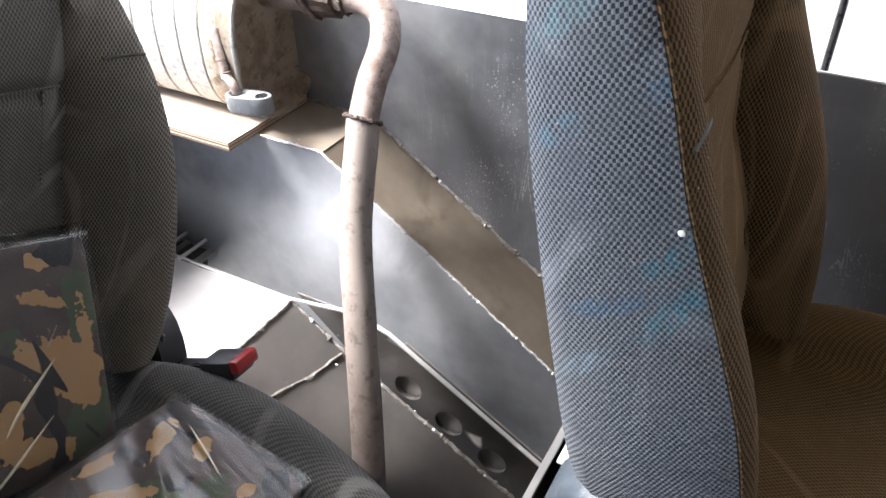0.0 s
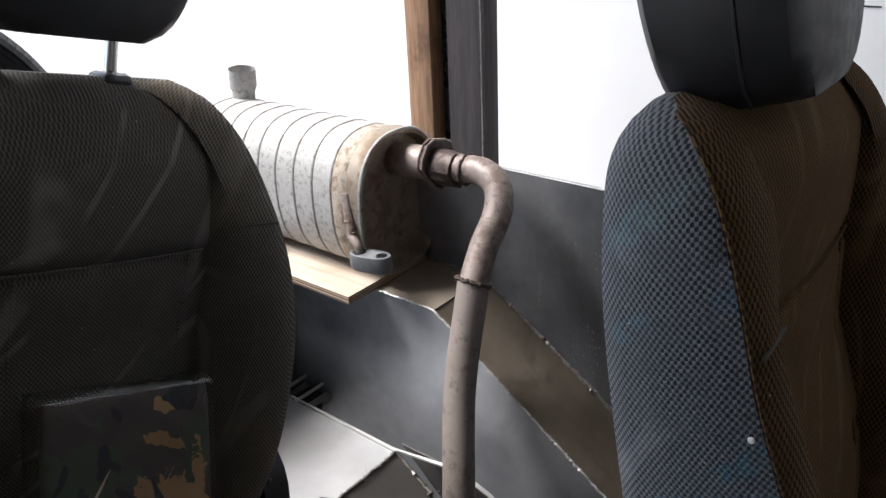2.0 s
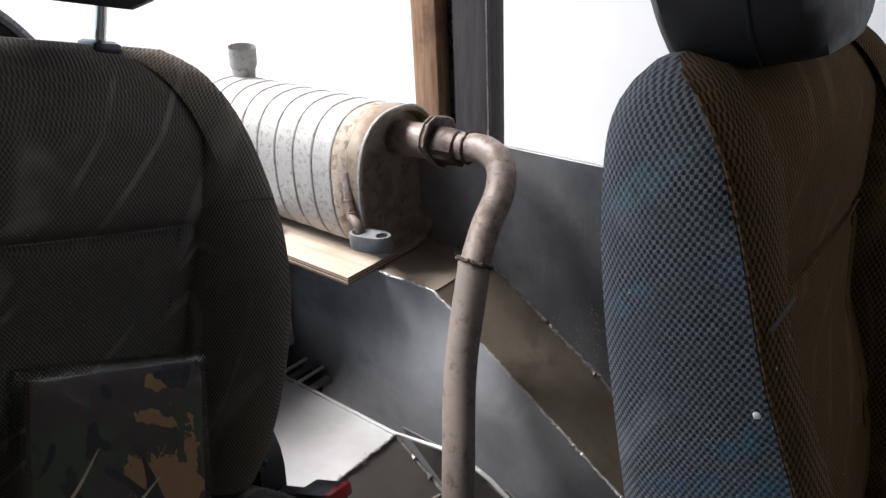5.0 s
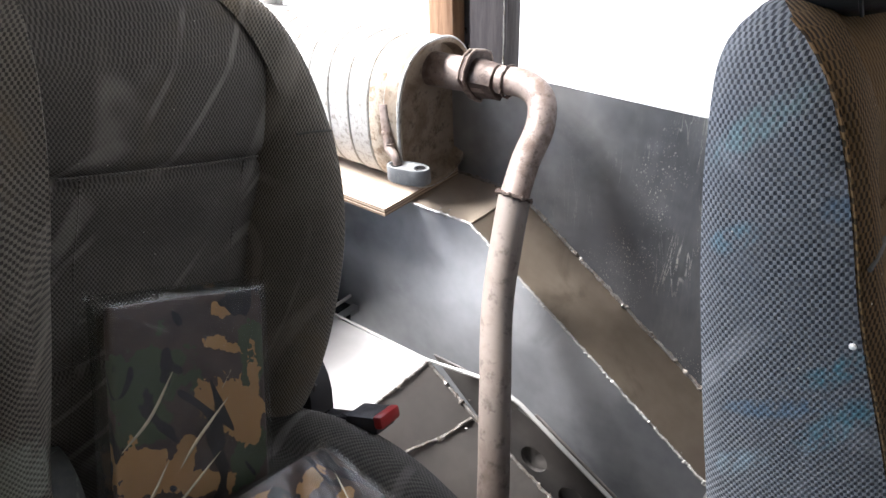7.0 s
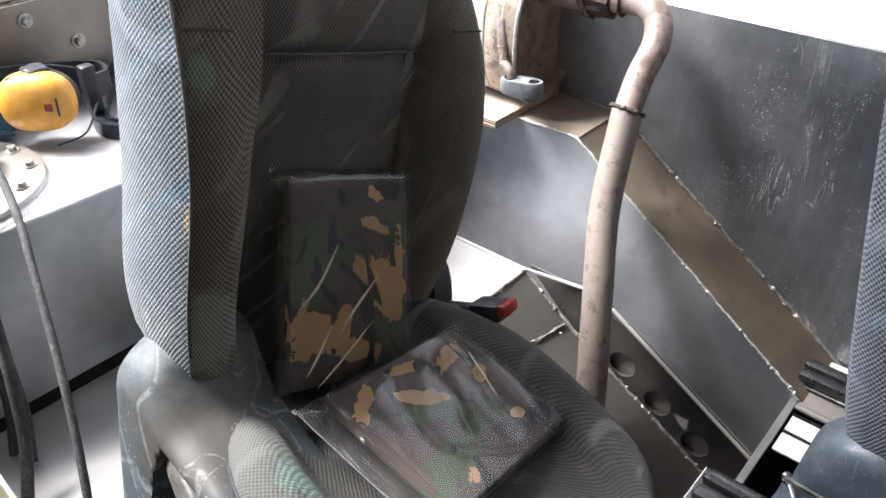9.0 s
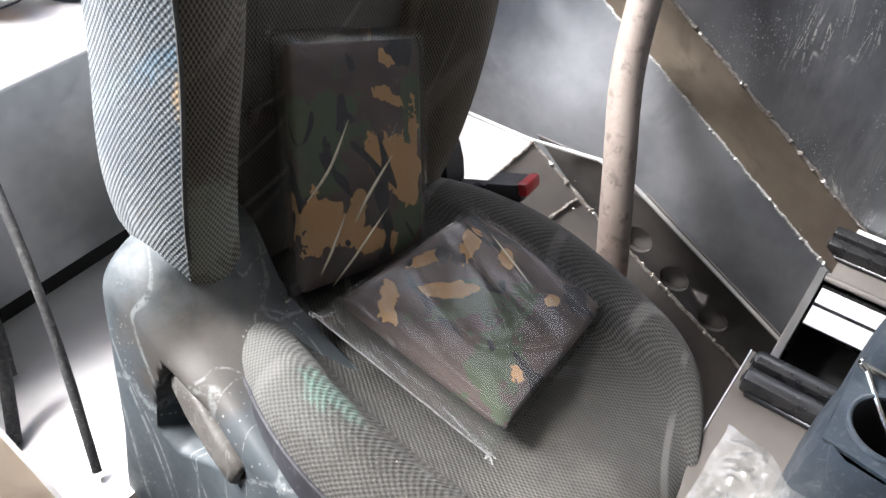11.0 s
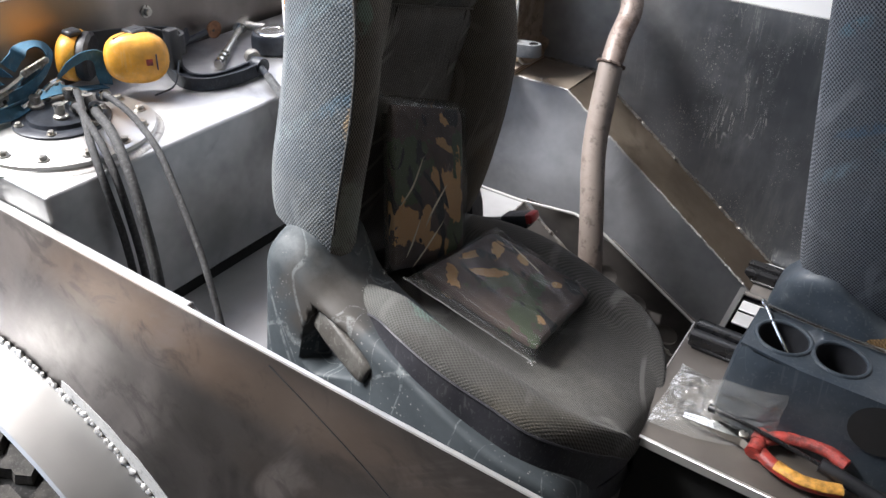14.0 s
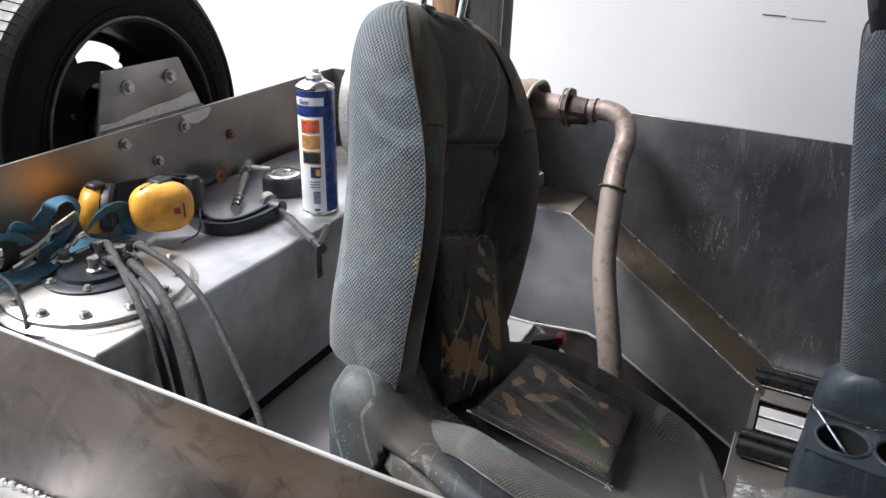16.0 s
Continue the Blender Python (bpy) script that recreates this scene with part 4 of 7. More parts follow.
    for x in (-0.945, -0.89):
        part("cross_bar", bm_box(x, x + 0.014, 0.672, 0.742, 0.60, 0.612), M_ZINC, tub)
    return tub


def build_seat_box():
    box = thing("seat_box", "steel seat base frame with brown-grey plate, pale strips and openings shaded near-black", "seat base")
    part("plate", bm_box(-0.222, 0.75, 0.157, 0.432, 0.686, 0.690, 0.001, 1), M_PLATE, box, "dusty brown-grey plate")
    part("lip", bm_box(-0.222, 0.75, 0.152, 0.158, 0.676, 0.691, 0.001, 1), M_EDGE, box)
    part("cut_edge", bm_box(-0.2235, -0.2222, 0.158, 0.432, 0.6865, 0.6905), M_EDGE, box)
    # the outer half lies a step lower
    zl = 0.575
    part("edge_flange", bm_box(-0.209, -0.198, 0.436, 0.868, zl - 0.006, zl + 0.003, 0.001, 1), M_ZINC, box)
    part("cross_plate", bm_box(-0.197, 0.5, 0.728, 0.800, zl - 0.006, zl, 0.001, 1), M_OLIVE, box)
    part("cross_lip", bm_tube([(-0.197, 0.726, zl + 0.004), (0.15, 0.726, zl + 0.004), (0.5, 0.726, zl + 0.004)], 0.005, 10, 2), M_DULL, box)
    for y0, y1 in ((0.632, 0.671), (0.679, 0.712), (0.826, 0.868)):
        part("pale_strip", bm_box(-0.194, 0.45, y0, y1, zl - 0.006, zl - 0.002, 0.001, 1), M_WHITEPLATE, box)
    for y in (0.6725, 0.714):
        part("inner_bar", bm_box(-0.194, 0.45, y, y + 0.005, zl - 0.05, zl - 0.003), M_BLACK, box)
    # near-black sheets paint the shade in the openings and under the plate
    part("tray_shade", bm_box(-0.194, 0.5, 0.44, 0.868, zl - 0.09, zl - 0.084), M_SHADE, box)
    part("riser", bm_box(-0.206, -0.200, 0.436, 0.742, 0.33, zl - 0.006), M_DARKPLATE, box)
    part("step_wall", bm_box(-0.20, 0.75, 0.434, 0.438, zl - 0.09, 0.686), M_SHADE, box)
    part("inner_wall", bm_box(-0.15, 0.75, 0.38, 0.386, 0.33, 0.686), M_SHADE, box)
    part("skirt_shade", bm_box(-0.216, -0.212, 0.178, 0.432, 0.33, 0.684), M_SHADE, box)
    part("skirt_shade", bm_box(-0.212, 0.75, 0.178, 0.182, 0.33, 0.684), M_SHADE, box)
    part("stay", bm_box(0.005, 0.011, 0.165, 0.171, 0.33, 0.686), M_ZINC, box)
    for y, z in ((0.368, 0.690), (0.775, zl)):
        rail = thing("seat_rail", "black painted double steel runner on the seat base", "seat rail", group="seat rails")
        for k in (0, 1):
            run = part("runner", bm_box(-0.216, 0.35, y + k * 0.028, y + 0.022 + k * 0.028, z, z + 0.024, 0.006, 2), M_BLACK, rail)
            # flat near-black disc paints the shade of a hole
            part("end_hole", bm_turned([(0.004, 0.0), (0.004, 0.0012)], 12, "x", (-0.2172, y + 0.011 + k * 0.028, z + 0.012)), M_SHADE, run)
        part("runner_foot", bm_box(-0.208, 0.34, y - 0.003, y + 0.053, z, z + 0.007, 0.002, 1), M_BLACK, rail)


# ---- fuel tank ----
TX, TY, TZ = -1.095, -0.005, 0.912


def build_tank():
    tank = thing("fuel_tank", "bare alloy fuel tank filling the rear of the tub", "tank")
    body = part("tank_body", bm_box(-1.262, -0.953, -0.137, 0.735, 0.66, TZ, 0.006, 3), M_TANK, tank)
    # near-black block added to paint the shade in the gap below the tank
    part("under_tank_shade", bm_box(-1.25, -0.975, -0.12, 0.72, 0.512, 0.66), M_SHADE, tank)
    flange = part("round_flange", bm_turned([(0.129, TZ), (0.129, TZ + 0.006), (0.127, TZ + 0.007), (0.1285, TZ + 0.008), (0.1285, TZ + 0.013), (0.126, TZ + 0.0145), (0.0, TZ + 0.0145)], 48, "z", (TX, TY, 0)), M_ZINC, tank, "bright round bolted flange")
    part("weld_fillet", bm_turned([(0.139, TZ), (0.137, TZ + 0.0025), (0.131, TZ + 0.005), (0.128, TZ + 0.005)], 48, "z", (TX, TY, 0), cap=False), M_WELDBRIGHT, flange, "smooth bright weld round the flange")
    for k in range(12):
        a = 2 * math.pi * (k + 0.35) / 12
        part("bolt", bm_hex(0.006, 0.008, (TX + 0.111 * math.cos(a), TY + 0.111 * math.sin(a), TZ + 0.0145)), M_BOLT, flange)
    sender = part("sender_plate", bm_turned([(0.07, TZ + 0.0145), (0.07, TZ + 0.018), (0.066, TZ + 0.020), (0.05, TZ + 0.020), (0.048, TZ + 0.026), (0.0, TZ + 0.026)], 40, "z", (TX - 0.02, TY + 0.01, 0)), M_CAST, flange, "dark sender plate")
    for k in range(6):
        a = 2 * math.pi * (k + 0.2) / 6
        part("screw", bm_hex(0.0045, 0.006, (TX - 0.02 + 0.061 * math.cos(a), TY + 0.01 + 0.061 * math.sin(a), TZ + 0.020)), M_BOLT, sender)
    for dx, dy, h in ((-0.02, 0.03, 0.03), (0.015, -0.01, 0.028), (-0.045, -0.01, 0.024), (0.02, 0.035, 0.03)):
        part("hose_fitting", bm_turned([(0.011, 0), (0.011, 0.01), (0.007, 0.012), (0.008, h)], 12, "z", (TX - 0.02 + dx, TY + 0.01 + dy, TZ + 0.02)), M_BOLT, sender)
    return tank


def build_hoses():
    runs = (
        [(-1.17, 0.055, 0.938), (-1.12, 0.04, 0.957), (-1.05, 0.0, 0.955), (-0.98, -0.04, 0.940), (-0.94, -0.058, 0.905), (-0.925, -0.056, 0.82), (-0.915, -0.06, 0.72), (-0.90, -0.08, 0.646)],
        [(-1.13, 0.03, 0.935), (-1.08, 0.012, 0.955), (-1.02, -0.012, 0.953), (-0.965, -0.032, 0.938), (-0.93, -0.043, 0.895), (-0.915, -0.043, 0.80), (-0.90, -0.05, 0.70), (-0.87, -0.07, 0.646)],
        [(-1.085, 0.040, 0.945), (-1.05, 0.022, 0.950), (-0.99, 0.0, 0.947), (-0.93, -0.026, 0.922), (-0.89, -0.044, 0.875), (-0.86, -0.058, 0.80), (-0.835, -0.078, 0.71), (-0.79, -0.115, 0.646)],
        [(-1.11, 0.072, 0.945), (-1.075, 0.060, 0.958), (-1.0, 0.045, 0.952), (-0.928, 0.026, 0.928), (-0.87, 0.004, 0.885), (-0.80, -0.024, 0.815), (-0.745, -0.052, 0.735), (-0.69, -0.085, 0.650)],
    )
    for pts in runs:
        hose = thing("fuel_hose", "dusty black rubber hose hanging from the tank flange", "hose", group="fuel hoses")
        part("hose", bm_tube(pts, 0.0050 if pts[0][1] > 0.06 else (0.0072 if pts[0][0] > -1.1 else 0.0056), 12, 8), M_HOSE, hose)
        a, b = Vector(pts[0]), Vector(pts[1])
        part("hose_clip", bm_tube([a.lerp(b, 0.62), a.lerp(b, 0.86)], 0.0092, 12, 2), M_CHROME, hose, "bright hose clip")
        fit_ = part("threaded_fitting", bm_tube([a, a.lerp(b, 0.60)], 0.0075, 10, 2), M_CAST, hose, "dark threaded hose fitting")
        for k in range(5):
            c = a.lerp(b, 0.10 + 0.11 * k)
            part("collar", bm_tube([c, c + (b - a) * 0.05], 0.0092, 12, 1, True, None, False), M_CAST, fit_)
    cable = thing("cable", "thin black cable looping over the tank corner", "cable")
    part("cable", bm_tube([(-1.185, -0.130, 0.950), (-1.165, -0.128, 0.964), (-1.150, -0.118, 0.968), (-1.125, -0.116, 0.957), (-1.100, -0.124, 0.940), (-1.080, -0.135, 0.918), (-1.076, -0.144, 0.895), (-1.078, -0.148, 0.85)], 0.0030, 8, 8), M_HOSE, cable)


# ---- wheels ----
def tyre_profile(R, rim, w):
    return [(rim, -w * 0.40), (rim + 0.012, -w * 0.47), (rim + (R - rim) * 0.45, -w * 0.50), (R * 0.95, -w * 0.475), (R * 0.985, -w * 0.445), (R, -w * 0.40), (R, w * 0.40), (R * 0.985, w * 0.445), (R * 0.95, w * 0.475), (rim + (R - rim) * 0.45, w * 0.50), (rim + 0.012, w * 0.47), (rim, w * 0.40), (rim - 0.004, 0)]


def bm_ringed(profile, sides, axis, at):
    """A closed ring turned about an axis."""
    rings = []
    for k in range(sides + 1):
        a = 2 * math.pi * k / sides
        c, s = math.cos(a), math.sin(a)
        rings.append([Vector(at) + Vector({"y": (r * c, h, r * s), "x": (h, r * c, r * s)}[axis]) for r, h in profile])
    bm = bm_loft(rings, cap=False)
    bmesh.ops.remove_doubles(bm, verts=bm.verts, dist=1e-5)
    return bm


def build_road_wheel():
    cx, cy, cz, R, w = -0.832, -0.345, 0.400, 0.398, 0.25
    wheel = thing("road_wheel", "off-road wheel with chunky black tread under the arch strip", "wheel")
    tyre = part("tyre", bm_ringed(tyre_profile(R, 0.205, w), 64, "y", (cx, cy, cz)), M_RUBBER, wheel)
    outlines = (
        ((-1, -0.62), (-0.35, -1), (0.55, -0.95), (1, -0.35), (0.75, 0.7), (0.1, 1), (-0.8, 0.8)),
        ((-1, -0.9), (-0.1, -0.7), (0.2, -1), (1, -0.8), (0.9, 0.3), (0.35, 0.5), (0.3, 1), (-0.9, 0.9), (-0.75, 0.1)),
        ((-0.9, -1), (0.9, -0.8), (1, 0.1), (0.5, 0.3), (0.6, 1), (-0.6, 0.9), (-1, 0.2), (-0.7, -0.2)))
    shapes = []
    for outline in outlines:
        blk = bmesh.new()
        f = blk.faces.new([blk.verts.new((x * 0.0204, y * 0.0184, 0.0)) for x, y in outline])
        out = bmesh.ops.extrude_face_region(blk, geom=[f])
        for g in out["geom"]:
            if isinstance(g, bmesh.types.BMVert):
                g.co.z += 0.017
                g.co.xy *= 0.88
        mesh = mesh_of(blk, "tread_block", 0)
        mesh.materials.append(M_DUSTYTREAD)
        shapes.append(mesh)
    rnd = random.Random(7)
    n = 50
    for k in range(n):
        for row in range(6):
            a = 2 * math.pi * (k + 0.5 * (row % 2)) / n
            y = (row - 2.5) * 0.0385
            b = new("tread_block", shapes[(row + k // 2) % 3])
            b.parent = tyre
            rot = Matrix.Rotation(math.pi / 2 - a, 4, "Y")
            drop = 0.0 if 0 < row < 5 else 0.004
            b.matrix_local = Matrix.Translation((cx + (R - drop) * math.cos(a), cy + y, cz + (R - drop) * math.sin(a))) @ rot @ Matrix.Rotation(0.5 * (row % 3 - 1) + (math.pi if row > 2 else 0) + rnd.uniform(-0.12, 0.12), 4, "Z") @ Matrix.Diagonal((rnd.uniform(0.9, 1.06), rnd.uniform(0.9, 1.06), rnd.uniform(0.8, 1.0), 1))
    part("rim", bm_ringed([(0.205, -0.10), (0.208, -0.108), (0.198, -0.11), (0.18, -0.06), (0.10, -0.04), (0.06, -0.055), (0.05, 0.0), (0.19, 0.08), (0.205, 0.1)], 40, "y", (cx, cy, cz)), M_RIM, wheel)


def build_spare_wheel():
    """Built about its own axle along x, the outer rim lip at zero, then set a little askew behind the panel."""
    place = Matrix.Translation((-1.357, 0.342, 1.016)) @ Matrix.Rotation(0.10, 4, "Z") @ Matrix.Rotation(-0.036, 4, "Y") @ Matrix.Scale(1.038, 4)
    wheel = thing("spare_wheel", "spare wheel with all-terrain tyre and black rim behind the rear panel", "wheel")
    sect = [(0.207, -0.004), (0.222, 0.006), (0.250, 0.009), (0.272, 0.005), (0.290, -0.003), (0.296, -0.008), (0.300, -0.018), (0.309, -0.05), (0.311, -0.09), (0.309, -0.13), (0.300, -0.165), (0.285, -0.178), (0.245, -0.190), (0.215, -0.184), (0.205, -0.17), (0.200, -0.09)]
    tyre = part("tyre", moved(bm_ringed(sect, 80, "x", (0, 0, 0)), place), M_SIDEWALL, wheel)
    for r, h, g in ((0.288, -0.001, 0.0014), (0.276, 0.0045, 0.0010), (0.226, 0.0072, 0.0016)):
        part("sidewall_rib", moved(bm_ringed([(r - g, h - 0.002), (r - g * 0.5, h + g), (r + g * 0.5, h + g), (r + g, h - 0.002)], 80, "x", (0, 0, 0)), place), M_SIDEWALL, tyre)
    pitch = 2 * math.pi / 56
    blocks = []
    for name, rings in (
            ("shoulder_block", [[(-0.003, 0.289), (-0.006, 0.300), (-0.016, 0.311), (-0.046, 0.318), (-0.047, 0.304), (-0.02, 0.296)], (-0.0080, 0.0080)]),
            ("tread_block", [[(-0.014, 0.306), (-0.013, 0.3195), (0.013, 0.3195), (0.014, 0.306)], (-0.0125, 0.0125)])):
        prof, (t0, t1) = rings
        bm = bm_loft([[Vector((h, t * (0.94 if r > 0.31 else 1.0), r)) for h, r in prof] for t in (t0, t1)])
        if name == "tread_block":
            for v in bm.verts:
                v.co.y += 0.45 * v.co.x + (0.004 if v.co.x > 0 else -0.002)
        mesh = mesh_of(bm, name, 0)
        mesh.materials.append(M_TREAD)
        blocks.append(mesh)
    for k in range(56):
        rows = [(blocks[0], 0.0, -0.0088 / 0.31, 0), (blocks[0], 0.0, 0.0088 / 0.31, 0), (blocks[1], -0.064, 0.004, 0), (blocks[1], -0.098, 0.5 * pitch, math.pi), (blocks[1], -0.132, 0.1 * pitch, 0)]
        for mesh, h, da, turn in rows:
            b = new(mesh.name.split(".")[0], mesh)
            b.parent = tyre
            drop = 0.006 if h < -0.12 else 0.0
            spin = Matrix.Rotation(k * pitch + da + 0.03, 4, "X")
            b.matrix_local = place @ spin @ Matrix.Translation((h, 0, 0.318 - drop)) @ Matrix.Rotation(turn, 4, "Z") @ Matrix.Translation((0, 0, -0.318))
    for k, (a0, a1) in enumerate(((62, 67), (69, 75), (77, 82), (84, 90), (92, 97), (99, 105), (12, 17), (19, 25), (27, 32), (34, 40), (42, 47))):
        rings = []
        for i in range(5):
            a = radians(a0 + (a1 - a0) * i / 4)
            rings.append([Vector((0.0095 - d, r * math.cos(a), r * math.sin(a))) for r, d in ((0.244, 0.004), (0.2445, 0), (0.2615, 0.0005), (0.262, 0.005))])
        part("raised_bar", moved(bm_loft(rings), place), M_SIDEWALL, tyre, "raised bar of unreadable sidewall marking")
    rim = part("rim", moved(bm_ringed([(0.204, -0.012), (0.210, 0.000), (0.206, 0.004), (0.200, 0.001), (0.196, -0.012), (0.192, -0.05), (0.178, -0.07), (0.176, -0.15), (0.190, -0.172), (0.204, -0.165), (0.196, -0.09)], 72, "x", (0, 0, 0)), place), M_RIM, wheel, "black steel rim, deep inside")
    part("rim_lip", moved(bm_ringed([(0.203, 0.002), (0.205, 0.0058), (0.209, 0.0045), (0.2105, 0.000)], 72, "x", (0, 0, 0)), place), M_RIMLIP, rim, "scuffed grey rim edge")
    disc = bmesh.new()
    radii = (0.030, 0.060, 0.088, 0.106, 0.124, 0.142, 0.160, 0.179)
    n = 72
    lay = [[disc.verts.new((-0.098 - 0.02 * (r - 0.05) / 0.128, r * math.cos(2 * math.pi * k / n), r * math.sin(2 * math.pi * k / n))) for k in range(n)] for r in radii]
    for i in range(7):
        for k in range(n):
            off = (5 * k + 2.5 - 72 + 60) % 120 - 60
            if 4 <= i <= 5 and abs(off) < (25, 22)[i - 4]:
                continue
            disc.faces.new((lay[i][k], lay[i][(k + 1) % n], lay[i + 1][(k + 1) % n], lay[i + 1][k]))
    bmesh.ops.solidify(disc, geom=disc.faces[:], thickness=0.006)
    disc = part("wheel_disc", moved(disc, place), M_RIM, rim)
    part("wheel_nut", moved(bm_hex(0.0045, 0.010, (-0.092, -0.062, 0.040), "x"), place), M_CHROME, disc)
    part("hub_cap", moved(bm_turned([(0.0, -0.11), (0.036, -0.108), (0.036, -0.090), (0.030, -0.084), (0.0, -0.083)], 28, "x"), place), M_RIM, disc)
    carrier = thing("wheel_carrier", "bent steel plate bracket bolted to the rear panel", "bracket")
    plate = part("plate", bm_plate([(0.186, 1.066), (0.215, 1.165), (0.386, 1.163), (0.432, 1.066)], "x", -1.292, 0.008, 0.001), M_REAR, carrier)
    part("weld_bead", bm_bead([(-1.284, 0.184, 1.064), (-1.284, 0.436, 1.064)], 0.0045, 0.006, 51), M_WELD, carrier)
    part("ground_patch", bm_plate([(0.190, 1.069), (0.193, 1.080), (0.230, 1.077), (0.262, 1.083), (0.318, 1.088), (0.372, 1.090), (0.400, 1.096), (0.417, 1.094), (0.428, 1.069)], "x", -1.2838, 0.0006), M_GROUND, plate, "bright patch ground bare")
    part("ground_patch", bm_plate([(0.372, 1.058), (0.385, 1.040), (0.412, 1.034), (0.440, 1.040), (0.452, 1.054), (0.447, 1.0595)], "x", -1.2798, 0.0006), M_GROUND, carrier, "bright patch ground bare")
    for y, z in ((0.258, 1.132), (0.357, 1.134)):
        part("bolt", bm_hex(0.0085, 0.013, (-1.284, y, z), "x"), M_BOLT, carrier)
    for y, z in ((0.233, 1.037), (0.376, 1.036)):
        part("bolt", bm_hex(0.0075, 0.011, (-1.28, y, z), "x"), M_BOLT, carrier)
    for y, z, m in ((0.303, 0.988, M_BOLT), (0.50, 0.99, M_WASHER)):
        part("bolt", bm_hex(0.0075, 0.011, (-1.28, y, z), "x"), m, carrier)
    part("hub_stub", bm_turned([(0.035, 0), (0.035, 0.13)], 24, "x", (-1.425, 0.315, 1.075)), M_BLACK, carrier)


# ---- exhaust ----
def build_exhaust():
    pipe = thing("exhaust_pipe", "brown exhaust pipe with welded bend rising to the silencer", "pipe")
    part("lower_tube", bm_tube([(-0.405, 0.500, 0.472), (-0.429, 0.536, 0.54), (-0.450, 0.568, 0.60), (-0.486, 0.620, 0.70), (-0.524, 0.678, 0.81), (-0.541, 0.738, 0.943)], 0.0228, 20, 8), M_PIPE, pipe)
    part("bend", bm_tube([(-0.541, 0.738, 0.943), (-0.5445, 0.768, 0.983), (-0.543, 0.800, 1.024), (-0.556, 0.820, 1.055), (-0.588, 0.829, 1.068), (-0.625, 0.831, 1.066), (-0.655, 0.831, 1.064)], lambda t: 0.0205, 20, 8), M_BENDRUST, pipe, "rusty pipe bend")
    part("weld_bead", bm_bead([(-0.541 + 0.0235 * math.cos(a / 4), 0.738 + 0.0235 * math.sin(a / 4) * 0.85, 0.943 - 0.012 * math.sin(a / 4)) for a in range(26)], 0.0048, 0.006, 41), M_CLAMP, pipe)
    part("weld_bead", bm_bead([(-0.617, 0.831 + 0.0225 * math.cos(a / 4), 1.066 + 0.0225 * math.sin(a / 4)) for a in range(26)], 0.0032, 0.005, 42), M_CLAMP, pipe)
    flange = [(0.806, 1.106), (0.822, 1.112), (0.852, 1.104), (0.868, 1.096), (0.874, 1.080), (0.866, 1.050), (0.852, 1.024), (0.838, 1.014), (0.822, 1.022), (0.796, 1.052), (0.786, 1.068), (0.790, 1.084)]
    fl = part("flange", bm_plate([(0.830 + (y - 0.830) * 0.84, 1.063 + (z - 1.063) * 0.84) for y, z in flange], "x", -0.676, 0.005, 0.0015), M_CLAMP, pipe, "rusty pressed clamp flange")
    mid = (0.830, 1.063)
    for k0, x0 in ((0.84, -0.676), (0.80, -0.686)):
        edge = [Vector((x0 + 0.004, mid[0] + (y - mid[0]) * k0, mid[1] + (z - mid[1]) * k0)) for y, z in flange]
        part("folded_edge", bm_tube(edge + edge[:1], 0.0022, 6, 1, False, None, False), M_BENDRUST, fl, "folded worn clamp edge")
    rings = [[Vector((x, mid[0] + (y - mid[0]) * k, mid[1] - 0.003 + (z - mid[1]) * k)) for y, z in flange] for x, k in ((-0.690, 0.60), (-0.672, 0.66), (-0.650, 0.60), (-0.634, 0.58), (-0.632, 0.50))]
    part("collar", bm_loft(rings), M_CLAMP, fl, "dark rusty collar")
    part("cone", bm_tube([(-0.65, 0.831, 1.064), (-0.70, 0.829, 1.062), (-0.76, 0.827, 1.06)], lambda t: 0.024 + 0.003 * t, 18, 4), M_BENDRUST, pipe)
    # oval silencer
    sil = thing("silencer", "oval ribbed exhaust silencer, pale and rust-speckled, on plywood", "silencer")
    cy, cz, ay, az = 0.812, 0.996, 0.088, 0.112
    def oval(x, f=1.0, lift=0.0):
        return [Vector((x, cy + ay * f * math.copysign(abs(math.cos(a)) ** 0.8, math.cos(a)), cz + lift + az * f * math.copysign(abs(math.sin(a)) ** 0.8, math.sin(a)))) for a in (2 * math.pi * k / 48 for k in range(48))]
    x0, x1 = -0.765, -1.165
    body = part("case", bm_loft([oval(x0), oval(-0.79), oval(-0.792, 1.0), oval(x1 + 0.02), oval(x1)]), M_CASE, sil, "pale rust-speckled sheet wrap")
    for x in (-0.800, -0.842, -0.885, -0.928, -0.971, -1.014, -1.057, -1.10, -1.14):
        rib = bm_loft([oval(x - 0.003, 0.998), oval(x - 0.0012, 1.013), oval(x + 0.0012, 1.013), oval(x + 0.003, 0.998)], cap=False)
        part("rib", rib, M_RIB, body)
    part("rust_band", bm_loft([oval(-0.768, 1.0), oval(-0.769, 1.007), oval(-0.796, 1.007), oval(-0.797, 1.0)], cap=False), M_BAND, body, "rust-speckled band behind the cap")
    rim = part("end_rim", bm_loft([oval(-0.765, 1.0), oval(-0.764, 1.035), oval(-0.735, 1.035), oval(-0.732, 1.02), oval(-0.734, 0.97), oval(-0.752, 0.93), oval(-0.755, 0.6), oval(-0.755, 0.05)]), M_CAP, sil, "rusty dished end cap")
    part("rolled_edge", bm_tube([p for p in oval(-0.736, 1.03)] + [oval(-0.736, 1.03)[0]], 0.003, 6, 1, False), M_CASE, sil)
